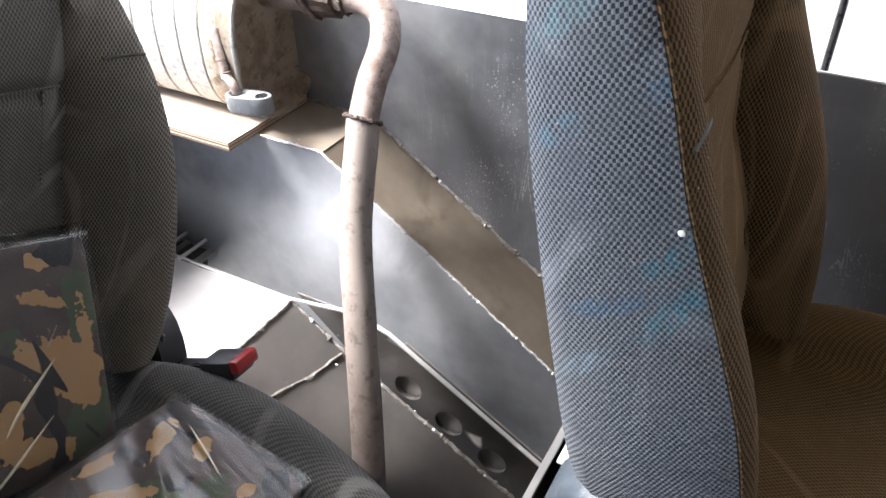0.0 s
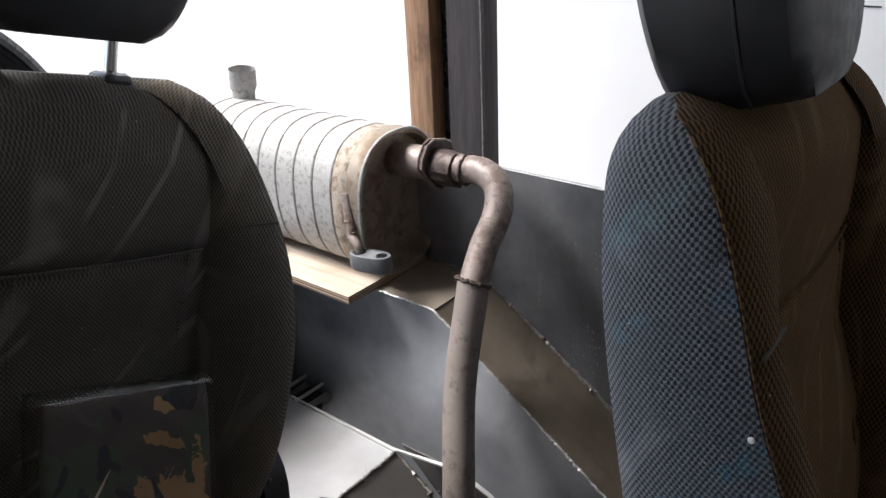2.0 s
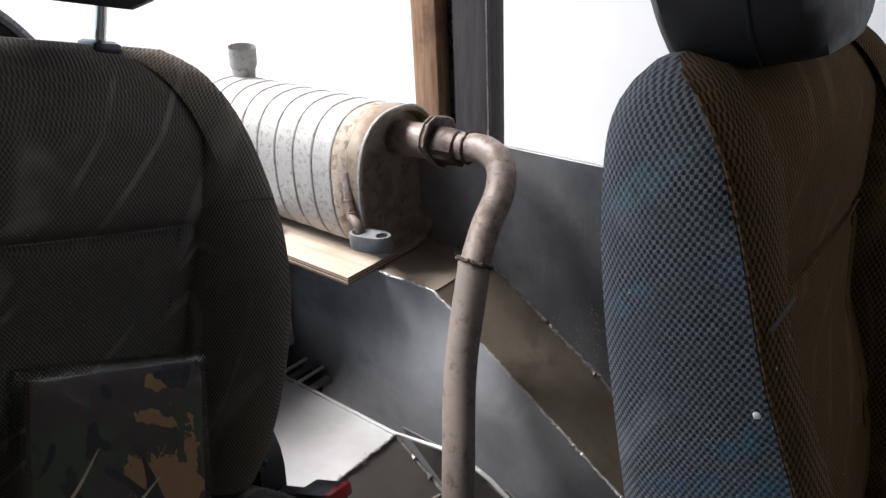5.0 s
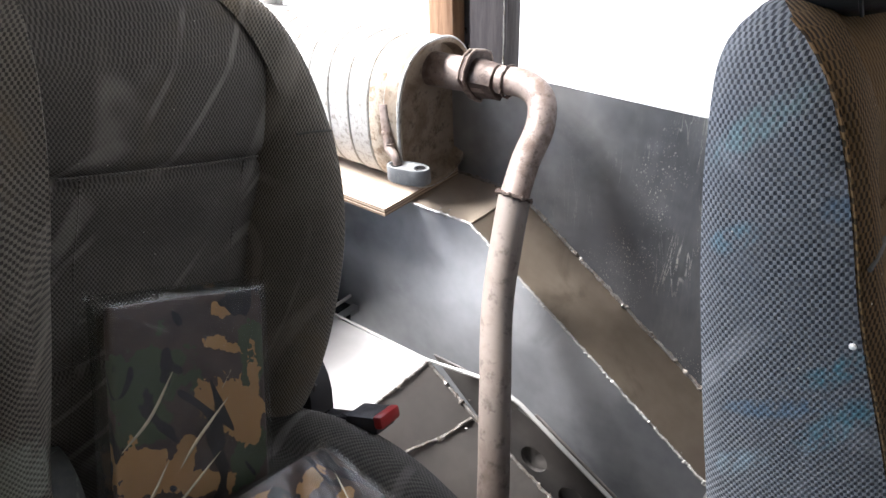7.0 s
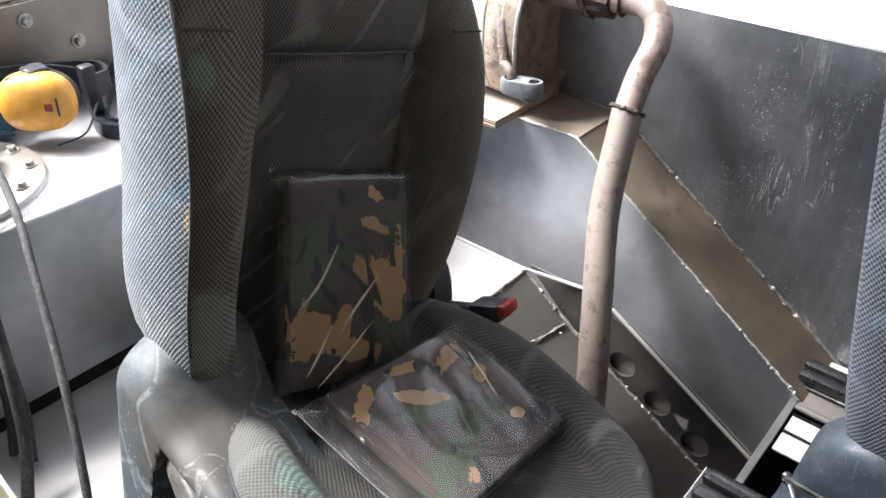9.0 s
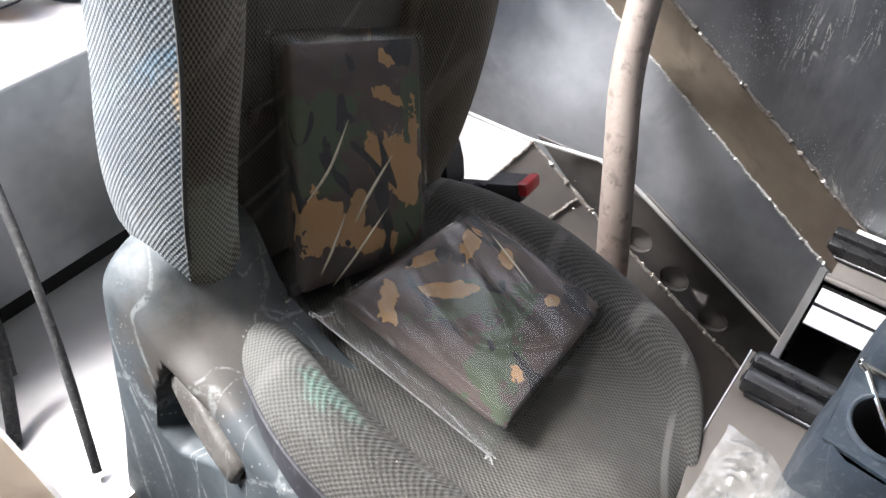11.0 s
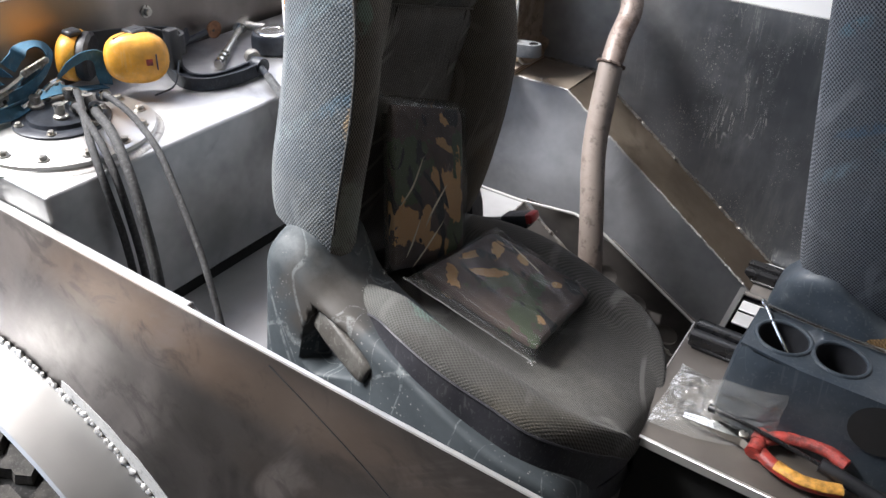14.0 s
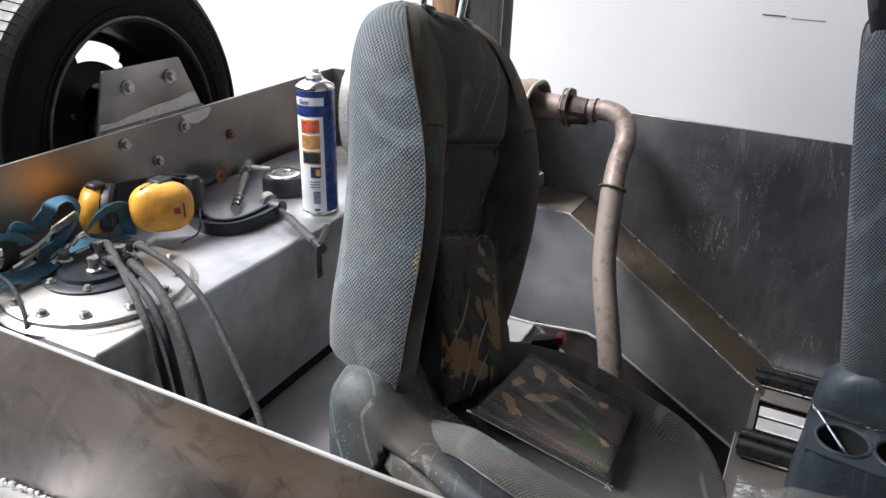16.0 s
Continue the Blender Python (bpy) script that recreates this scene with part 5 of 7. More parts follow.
    part("tail_stub", bm_tube([(-1.14, 0.84, 1.05), (-1.132, 0.84, 1.11), (-1.126, 0.84, 1.158)], lambda t: 0.021 if t < 0.6 else 0.0245, 18, 6, False), M_CASE, sil, "short pale outlet stub")
    # hanger rod and rubber mount
    hang = thing("hanger_mount", "bent steel hanger rod with grey rubber mounting block", "exhaust mount")
    part("strap", bm_tube([(-0.766, 0.724, 1.032), (-0.762, 0.721, 1.010), (-0.757, 0.718, 0.990)], 0.0085, 12, 4, True, (1.0, 0.45, (0, 1, 0))), M_BENDRUST, hang, "flattened rusty rod end")
    part("rod", bm_tube([(-0.757, 0.718, 0.992), (-0.752, 0.714, 0.982), (-0.748, 0.711, 0.972), (-0.733, 0.708, 0.962), (-0.728, 0.708, 0.948)], 0.0065, 12, 6), M_BENDRUST, hang)
    for k in range(4):
        c = Vector((-0.757, 0.718, 0.992)).lerp(Vector((-0.746, 0.711, 0.970)), k / 3)
        part("thread", bm_tube([c + Vector((0, 0, 0.0012)), c - Vector((0, 0, 0.0012))], 0.0078, 10, 1, True, None, False), M_BENDRUST, hang)
    oval_ = [(0.036 * math.copysign(abs(math.cos(a)) ** 0.75, math.cos(a)), 0.0160 * math.sin(a)) for a in (2 * math.pi * k / 36 for k in range(36))]
    turn = pose(-0.709, 0.710, 0.9285, 0, -3, 10)
    blk = part("block", moved(bm_loft([[Vector((u * k, v * k, h)) for u, v in oval_] for h, k in ((0.0, 0.94), (0.003, 1.0), (0.021, 1.0), (0.0245, 0.96), (0.025, 0.86), (0.0235, 0.84), (0.0235, 0.3))]), turn), M_MOUNT, hang, "grey rubber mounting block")
    for u in (-0.020, 0.020):
        part("eye", moved(bm_turned([(0.0085, 0.0236), (0.0085, 0.0246), (0.006, 0.0246), (0.005, 0.0238)], 16, "z", (u, 0, 0)), turn), M_BLACK, blk)
    ply = thing("plywood_board", "plywood offcut with layered edge under the silencer", "board")
    core = part("core", bm_box(-1.24, -0.737, 0.682, 0.865, 0.8715, 0.8835), M_PLYEDGE, ply, "layered edge")
    part("face", bm_box(-1.24, -0.7365, 0.6815, 0.8655, 0.8835, 0.8845), M_PLY, ply)


build_surroundings()
build_tub()
build_seat_box()
build_tank()
build_hoses()
build_exhaust()
build_spare_wheel()


# ---- seats ----
HW = [(0.80, 0.165), (0.84, 0.188), (0.89, 0.208), (0.95, 0.220), (1.05, 0.222), (1.13, 0.213), (1.20, 0.198), (1.26, 0.180), (1.30, 0.160), (1.325, 0.134), (1.337, 0.10)]
HN = [(0.80, 0.165), (0.84, 0.185), (0.89, 0.200), (0.95, 0.210), (1.05, 0.216), (1.13, 0.222), (1.20, 0.226), (1.26, 0.223), (1.30, 0.204), (1.325, 0.174), (1.337, 0.14)]
XF = [(0.80, -0.625), (0.90, -0.608), (1.06, -0.597), (1.16, -0.606), (1.24, -0.632), (1.29, -0.657), (1.32, -0.680), (1.337, -0.703)]
XR = [(0.80, -0.737), (0.90, -0.734), (1.05, -0.724), (1.15, -0.725), (1.20, -0.730), (1.26, -0.736), (1.30, -0.737), (1.325, -0.729), (1.337, -0.714)]
XF_B = [(0.80, -0.610), (0.90, -0.588), (0.98, -0.582), (1.06, -0.587), (1.16, -0.598), (1.24, -0.603), (1.29, -0.614), (1.32, -0.634), (1.337, -0.662)]
XR_B = [(0.80, -0.735), (0.90, -0.731), (1.05, -0.719), (1.20, -0.706), (1.30, -0.696), (1.325, -0.688), (1.337, -0.675)]
HN_B = [(0.80, 0.165), (0.84, 0.185), (0.89, 0.200), (0.95, 0.210), (1.05, 0.216), (1.13, 0.217), (1.20, 0.215), (1.26, 0.206), (1.30, 0.190), (1.325, 0.164), (1.337, 0.13)]


def bm_recliner_cover():
    """Moulded side cover: a domed head, a falling top edge and a pocket sunk for the lever."""
    TOPZ = [(-0.722, 0.780), (-0.719, 0.835), (-0.708, 0.866), (-0.690, 0.884), (-0.665, 0.889), (-0.635, 0.876), (-0.612, 0.848), (-0.592, 0.826), (-0.56, 0.810), (-0.52, 0.795), (-0.483, 0.784), (-0.41, 0.760), (-0.34, 0.736), (-0.27, 0.715), (-0.232, 0.690), (-0.215, 0.640)]
    OUT = [(-0.722, 0.226), (-0.66, 0.232), (-0.60, 0.228), (-0.54, 0.224), (-0.483, 0.232), (-0.40, 0.240), (-0.30, 0.236), (-0.215, 0.200)]
    EDGE = [(-0.722, 0.085), (-0.66, 0.080), (-0.60, 0.050), (-0.54, 0.020), (-0.483, 0.009), (-0.40, 0.008), (-0.215, 0.008)]
    WIDE = [(-0.722, 0.060), (-0.66, 0.060), (-0.60, 0.036), (-0.54, 0.016), (-0.483, 0.012), (-0.40, 0.010), (-0.215, 0.010)]
    pocket = [Vector(p) for p in ((-0.603, 0.797), (-0.614, 0.752), (-0.612, 0.714), (-0.585, 0.702), (-0.522, 0.722), (-0.499, 0.742), (-0.503, 0.760), (-0.545, 0.783))]
    def into(p):
        """How far a point lies inside the pocket's outline."""
        d = 1.0
        for a, b in zip(pocket, pocket[1:] + pocket[:1]):
            e = (b - a).normalized()
            d = min(d, e.x * (p.y - a.y) - e.y * (p.x - a.x))
        return d
    xs = [-0.722 + 0.507 * (i / 116) ** 1.0 for i in range(117)]
    rows = []
    for x in xs:
        top = table(TOPZ, x)
        row = []
        for j in range(81):
            z = 0.585 + (top - 0.585) * (j / 80) ** 0.85
            r, e = table(WIDE, x), table(EDGE, x)
            a, b = max(0.0, 1 - (top - z) / r), max(0.0, 1 - (x + 0.722) / 0.05)
            q = min(1.0, math.hypot(a, b))
            y = table(OUT, x) - e * (1 - math.sqrt(max(0.0, 1 - q * q)))
            k = max(0.0, min(1.0, into(Vector((x, z))) / 0.011))
            k = k * k * (3 - 2 * k)
            y -= k * (0.010 + 0.032 * max(0.0, min(1.0, (-0.520 - x) / 0.075)))
            # raised lip running along the upper side of the pocket down to the crest
            ridge = math.exp(-(((z - (top - 0.020)) / 0.010) ** 2)) * max(0.0, min(1.0, (x + 0.60) / 0.03)) * max(0.0, min(1.0, (-0.46 - x) / 0.05))
            y += 0.004 * ridge
            lean = 0.030 * max(0.0, min(1.0, (0.84 - z) / 0.16)) * max(0.0, min(1.0, (-0.62 - x) / 0.10))
            row.append(Vector((x + lean, -y, z)))
        row.append(Vector((row[-1].x, -0.10, row[-1].z - 0.004)))
        rows.append(row)
    rows.insert(0, [Vector((v.x + 0.002, -0.10, v.z)) for v in rows[0]])
    return bm_loft(rows, cap=False, close=False)


def build_recliner(seat):
    cover = part("recliner_cover", bm_recliner_cover(), M_COVER, seat, "dusty scuffed grey plastic recliner cover", 60)
    axis = [(-0.612, 0.212, 0.786, 0.006), (-0.607, 0.216, 0.785, 0.013), (-0.596, 0.222, 0.780, 0.0165), (-0.570, 0.229, 0.770, 0.0160), (-0.540, 0.234, 0.758, 0.0150), (-0.512, 0.237, 0.7455, 0.0140), (-0.505, 0.2365, 0.7425, 0.0132), (-0.502, 0.234, 0.741, 0.0110)]
    rings = []
    for x, y, z, h in axis:
        rings.append([Vector((x + dz * 0.35, -y + dy, z + dz)) for dy, dz in ((0.030, -h), (0.006, -h), (0.0015, -h * 0.88), (0.0, -h * 0.66), (0.0, h * 0.66), (0.0015, h * 0.88), (0.006, h), (0.030, h))])
    part("lever", bm_loft(rings), M_LEVER, cover, "dusty grey recliner lever", 50)


def build_seat(name, label, place, recline, side_mat, insert_mat, bolster_mat, cushion_mat, head_lift, hinge=(-0.655, 0.80), XF=XF, XR=XR, HN=HN, head=(0.0, 0.108, 0.155), cover_mat=None):
    seat = thing(name, label, "seat", place)
    bend = Matrix.Translation((hinge[0], 0, hinge[1])) @ Matrix.Rotation(radians(-recline), 4, "Y") @ Matrix.Translation((-hinge[0], 0, -hinge[1]))
    h0 = 0.842 if cover_mat else 0.862
    hs = [h0 + (1.337 - h0) * (i / 51) ** 0.80 for i in range(52)]
    low = [0.775, 0.80, 0.82, *hs]
    back = part("backrest", moved(bm_loft([[Vector(p) for p in ((table(XR, h) + 0.002, -0.6 * table(HW, h), h), (table(XR, h) + 0.002, 0.6 * table(HW, h), h), (max(table(XF, h) - 0.075, table(XR, h) + 0.004), 0.1, h), (max(table(XF, h) - 0.075, table(XR, h) + 0.004), -0.1, h))] for h in low]), bend), side_mat, seat)
    for s in (-1, 1):
        rings, seam = [], []
        for h in hs:
            w, f, r = table(HN if s < 0 else HW, h), table(XF, h), table(XR, h)
            inner = min(0.112, w * 0.62)
            sink = 0.060 - 0.052 * max(0.0, min(1.0, (h - 1.08) / 0.18))
            q = min(1.0, (f - r) / 0.09)
            sec = ((r, -inner), (r, -w + 0.035 * q), (r + 0.008 * q, -w + 0.013 * q), (r + 0.026 * q, -w + 0.001), ((r + f) / 2, -w - 0.003), (f - 0.022 * q, -w + 0.002), (f - 0.006 * q, -w + 0.009), (f + 0.001, -w + 0.024), (f, -w + 0.046), (f - min(0.008, sink * 0.3) * q, -w + 0.066), (f - sink * 0.6 * q, -inner - 0.008), (f - (sink + 0.012) * q, -inner + 0.004))
            fade = max(0.0, 1 - (h - h0) / 0.12)
            rings.append([Vector((x, -s * y, h + 0.36 * fade * (-0.668 - x))) for x, y in sec])
            seam.append(Vector((f - 0.004, s * (w - 0.0095), h + 0.36 * fade * (-0.664 - f))))
        mats = [0, 0, 0, 0, 0, 0, 1, 1, 1, 1, 1, 0] if s < 0 else [0, 0, 0, 1, 1, 1, 1, 1, 1, 1, 1, 0]
        b = part("bolster", moved(bm_loft(rings, mats=mats), bend), [side_mat, bolster_mat], back)
        if s < 0:
            part("piping", moved(bm_tube(seam[2:-1], 0.0012 if cover_mat else 0.0020, 6, 1, True, None, False), bend), bolster_mat if cover_mat else M_PIPING, b)
    rings = []
    for h in low:
        w, f, r = table(HW, h), table(XF, h), table(XR, h)
        inner, far = min(0.117, table(HN, h) * 0.645), min(0.117, w * 0.645)
        sink = 0.060 - 0.052 * max(0.0, min(1.0, (h - 1.08) / 0.18))
        crease = 0.008 * math.exp(-(((h - 1.164) / 0.007) ** 2)) + 0.005 * math.exp(-(((h - 0.97) / 0.006) ** 2))
        n = 9
        front = [(f - sink * min(1.0, (f - r) / 0.09) - crease + 0.006 * math.cos(math.pi * (k / (n - 1) - 0.5)), -inner + (inner + far) * k / (n - 1)) for k in range(n)]
        rings.append([Vector((x, y, h)) for x, y in front] + [Vector((max(f - 0.08, r + 0.006), far, h)), Vector((max(f - 0.08, r + 0.006), -inner, h))])
    panel = part("centre_panel", moved(bm_loft(rings), bend), insert_mat, back)
    def on_panel(y, h):
        f, r = table(XF, h), table(XR, h)
        inner = min(0.116, table(HW, h) * 0.64)
        sink = 0.060 - 0.052 * max(0.0, min(1.0, (h - 1.08) / 0.18))
        return (f - sink * min(1.0, (f - r) / 0.09) + 0.006 * math.cos(math.pi * 0.5 * y / inner) - 0.0006, y, h)
    for y in (-0.088, 0.088):
        part("seam", moved(bm_tube([on_panel(y, 0.86 + 0.304 * i / 12) for i in range(13)], 0.0012, 6, 1), bend), insert_mat, panel)
    part("seam", moved(bm_tube([on_panel(-0.108 + 0.216 * i / 12, 1.166) for i in range(13)], 0.0014, 6, 1), bend), insert_mat, panel)
    for s in (-1, 1):
        w, f = table(HN if s < 0 else HW, 1.195), table(XF, 1.195)
        part("seam", moved(bm_tube([(f + 0.0005, s * (w - 0.014), 1.194), (f + 0.001, s * (w - 0.035), 1.195), (f - 0.002, s * (w - 0.062), 1.193)], 0.0014, 6, 4), bend), M_PIPING, back)
    top = 1.337
    xt = (table(XF, top) + table(XR, top)) / 2
    # headrest on two steel posts
    for y in (-0.085, 0.038):
        part("post_collar", moved(bm_box(xt + head[0] - 0.018, xt + head[0] + 0.016, y - 0.016, y + 0.016, top - 0.012, top + 0.004, 0.006, 2), bend), M_BLACK, seat)
        part("headrest_post", moved(bm_tube([(xt + head[0] - 0.004, y, top - 0.03), (xt + head[0], y, top + 0.02), (xt + head[0] + 0.004, y, top + head_lift + 0.05)], 0.0062, 10, 3), bend), M_CHROME if head_lift > 0.03 else M_BLACK, seat)
    rings, seam = [], []
    z0 = top + head_lift
    for i in range(17):
        t = i / 16
        e = math.sin(math.pi * min(1, max(0.02, t * 0.95 + 0.025))) ** 0.22
        hw, fx, rx = head[1] * e, xt + 0.072 + head[0] + 0.015 * (e - 1) + 0.012 * t, xt - 0.028 + head[0] - 0.015 * (e - 1)
        z = z0 + head[2] * t
        rings.append([Vector((x, y - 0.128 + head[1], z)) for x, y in ((rx, -hw * 0.75), (rx + 0.012, -hw * 0.95), (rx + 0.03, -hw), (fx - 0.03, -hw), (fx - 0.008, -hw * 0.94), (fx, -hw * 0.78), (fx + 0.002, 0), (fx, hw * 0.78), (fx - 0.008, hw * 0.94), (fx - 0.03, hw), (rx + 0.03, hw), (rx + 0.012, hw * 0.95), (rx, hw * 0.75))])
        seam.append(Vector((fx - 0.036, -hw - 0.1282 + head[1], z)))
    hr = part("headrest", moved(bm_loft(rings), bend), M_BLACKSOFT, seat, "black headrest")
    part("seam", moved(bm_tube(seam, 0.0016, 6, 1, True, None, False), bend), M_BLACKSOFT, hr)
    # cushion
    nose = [(-0.33 + 0.1285 * math.sin(radians(a)), 0.226 * math.cos(radians(a)) ** 0.9) for a in range(12, 87, 6)]
    W = [(-0.67, 0.205), (-0.60, 0.225), (-0.50, 0.238), (-0.40, 0.236), (-0.33, 0.226), *nose]
    WN = W if cover_mat else [(-0.67, 0.160), (-0.60, 0.170), (-0.55, 0.192), (-0.50, 0.220), (-0.45, 0.234), *W[3:]]
    TOP = [(-0.67, 0.790), (-0.58, 0.788), (-0.48, 0.776), (-0.38, 0.760), (-0.30, 0.750), (-0.25, 0.742), (-0.215, 0.725), (-0.202, 0.70)]
    RISE = [(-0.67, 0.032), (-0.5, 0.053), (-0.36, 0.046), (-0.26, 0.026), (-0.215, 0.010), (-0.2, 0.0)]
    RN = RISE if cover_mat else [(-0.67, 0.002), (-0.60, 0.015), (-0.55, 0.034), *RISE[1:]]
    xs = [-0.67 + 0.468 * math.sin(math.pi / 2 * i / 40) for i in range(41)]
    rings = []
    for x in xs:
        w, v, t, r, q = table(W, x), table(WN, x), table(TOP, x), table(RISE, x), table(RN, x)
        g = min(1.0, w / 0.2)
        sec = ((-v * 0.90, t - 0.10 * g), (-v * 0.955, t - 0.055 * g), (-v * 0.985, t - 0.02 + q), (-v * 0.93, t - 0.002 + q), (-v * 0.83, t + 0.004 + q), (-v * 0.70, t + q * 0.78), (-v * 0.58, t + q * 0.25), (-v * 0.3, t), (0, t + 0.002), (w * 0.3, t), (w * 0.58, t + r * 0.25), (w * 0.70, t + r * 0.78), (w * 0.83, t + 0.004 + r), (w * 0.93, t - 0.002 + r), (w * 0.985, t - 0.02 + r), (w, t - 0.055 * g), (w * 0.93, t - 0.10 * g))
        rings.append(spline([Vector((x, y, z)) for y, z in sec], 3))
    mats = [m for m in (1, 1, 2, 2, 2, 2, 0, 0, 0, 0, 0, 0, 0, 0, 1, 1) for _ in range(3)] + [1]
    cush = part("cushion", bm_loft(rings, mats=mats), [cushion_mat, M_SKIRT, cushion_mat if cover_mat else M_ROLL], seat)
    seam = [Vector((x, -s, z)) for x, s, z in ((x, table(WN, x) * 0.985, table(TOP, x) - 0.022 + table(RN, x)) for x in xs[1:-3])]
    part("piping", bm_tube(seam, 0.0022, 6, 1, True, None, False), M_SKIRT, cush)
    rings = []
    for x in xs:
        w, t = table(W, x) * 0.92, table(TOP, x) - 0.085
        rings.append([Vector((x * 0.98 - 0.01, y, z)) for y, z in ((-w, 0.62), (-w * 1.03, 0.66), (-w, t), (w, t), (w * 1.03, 0.66), (w, 0.62))])
    part("skirt", bm_loft(rings), M_SKIRT, seat, "dark vinyl skirt")
    # recliner cover, valance and lever on the near side
    if cover_mat:
        outline = [(-0.771, 0.60), (-0.775, 0.75), (-0.771, 0.827), (-0.757, 0.858), (-0.735, 0.876), (-0.705, 0.880), (-0.67, 0.858), (-0.627, 0.832), (-0.55, 0.80), (-0.45, 0.765), (-0.33, 0.72), (-0.26, 0.66), (-0.25, 0.60)]
        sh = spline([Vector((x, 0, z)) for x, z in outline], 5)
        mid = Vector((-0.55, 0, 0.68))
        depth = ((-0.15, 1.0), (-0.185, 1.0), (-0.198, 0.985), (-0.205, 0.955), (-0.208, 0.90), (-0.209, 0.5))
        rings = [[Vector((mid.x + (p.x - mid.x) * k, y, mid.z + (p.z - mid.z) * k)) for p in sh] for y, k in depth]
        part("recliner_cover", bm_loft(rings), cover_mat, seat, "smooth blue-grey plastic cover")
    else:
        build_recliner(seat)
    part("far_cover", bm_loft([[Vector((-0.675 + 0.06 * math.cos(b), y, 0.80 + 0.09 * math.sin(b))) for b in (2 * math.pi * j / 24 for j in range(24))] for y in (0.200, 0.232, 0.238)]), M_BLACKSOFT, seat)
    part("pivot_arm", bm_box(-0.66, -0.625, 0.205, 0.214, 0.66, 0.86, 0.003, 1), M_BLACK, seat)
    base = bm_box(-0.66, -0.26, -0.19, 0.19, 0.50, 0.63, 0.006, 1)
    part("seat_frame", base, M_BLACK, seat)
    return seat


SEAT_A = pose(0, 0, 0, -14.5, 0, 0)
build_seat("rear_seat", "grey-blue woven bucket seat, dusty, leaning over, headrest raised", SEAT_A, 0, M_SIDE, M_INSERT, M_BOLSTER, M_CUSHION, 0.036)
SEAT_B = pose(0.643, 0.572, 0.0, 0, 0, 0)
build_seat("driver_seat", "blue woven bucket seat with dirty brown front, headrest down", SEAT_B, 15, M_SIDE2, M_TAN, M_BOLSTER2, M_TAN, -0.02, XF=XF_B, XR=XR_B, HN=HN_B, head=(0.012, 0.088, 0.17), cover_mat=M_COVERBLUE)
fleck = thing("paint_fleck", "small white paint fleck stuck on the seat's woven side", "paint fleck", pose(-0.055, 0.351, 1.155))
part("fleck", bm_turned([(0.0, -0.0015), (0.0018, -0.001), (0.0022, 0.0), (0.0012, 0.0015), (0.0, 0.0018)], 10, "y"), M_WHITE, fleck)


# ---- packages on the seat ----
def build_package(label, m, film, cloth, thick, front, camo, folds, slivers, seed, lift=0.003):
    """A folded cloth in a clear sleeve; film and cloth are (x0, x1, y0, y1), front the side of local z that is seen."""
    pack = thing("camouflage_package", label, "package", m, group="camouflage packages")
    x0, x1, y0, y1 = cloth
    sx, sy, cx0, cy0 = x1 - x0, y1 - y0, (x0 + x1) / 2, (y0 + y1) / 2
    rings = []
    for i in range(31):
        u = i / 15 - 1
        e = (1 - abs(u) ** 10) ** 0.4 if abs(u) < 1 else 0.25
        row = []
        for k in range(44):
            a = 2 * math.pi * k / 44
            c, d = math.copysign(abs(math.cos(a)) ** 0.22, math.cos(a)), math.copysign(abs(math.sin(a)) ** 0.5, math.sin(a))
            lump = 1 + 0.16 * noise.noise((u * 2.5 + seed, c * 2.5, d))
            row.append(Vector((cx0 + u * sx / 2, cy0 + c * sy / 2 * (0.975 + 0.025 * e), thick / 2 + d * thick / 2 * max(e, 0.35) * lump)))
        rings.append(row)
    part("folded_cloth", bm_loft(rings), camo, pack, "woodland camouflage cloth, folded", 60)
    # sleeve: a wrinkled front sheet and a plain back sheet, meeting at the edges
    fx0, fx1, fy0, fy1 = film
    nx, ny = 96, 104
    gx, gy = np.meshgrid(np.linspace(fx0, fx1, nx + 1), np.linspace(fy0, fy1, ny + 1), indexing="ij")
    rim = np.minimum(np.minimum(gx - fx0, fx1 - gx), np.minimum(gy - fy0, fy1 - gy))
    away = np.maximum(np.maximum(x0 - gx, gx - x1), np.maximum(y0 - gy, gy - y1)).clip(0, None)
    half = (thick / 2 + lift) * np.clip(1 - away / 0.030, 0.28, 1) * np.clip(rim / 0.007, 0.04, 1) ** 0.5
    rise = np.zeros_like(gx)
    for pts, w, h in folds:
        line = spline([(px, py, 0) for px, py in pts], 6)
        d = np.full_like(gx, 1.0)
        for p, q in zip(line, line[1:]):
            e = q - p
            t = (((gx - p.x) * e.x + (gy - p.y) * e.y) / max(e.length_squared, 1e-9)).clip(0, 1)
            d = np.minimum(d, np.hypot(gx - p.x - t * e.x, gy - p.y - t * e.y))
        rise += h * np.exp(-d / w)
    rows = []
    for i in range(nx + 1):
        row = []
        for j in range(ny + 1):
            x, y = float(gx[i, j]), float(gy[i, j])
            c = noise.noise((x * 12 + seed, y * 11 + x * 8, seed * 3.1))
            crinkle = 0.0018 * (1 - abs(c)) ** 6 + 0.0004 * noise.noise((x * 60, y * 40, seed))
            k = min(1.0, float(rim[i, j]) / 0.012)
            row.append(Vector((x, y, thick / 2 + front * (float(half[i, j]) + (float(rise[i, j]) + crinkle) * k))))
        back = [Vector((float(gx[i, j]), float(gy[i, j]), thick / 2 - front * float(half[i, j]) * 0.9)) for j in range(ny, -1, -8)]
        rows.append(row + back)
    sleeve = part("clear_sleeve", bm_loft(rows), M_FILM, pack, "clear crinkled plastic sleeve", 60)
    sleeve.visible_shadow = False
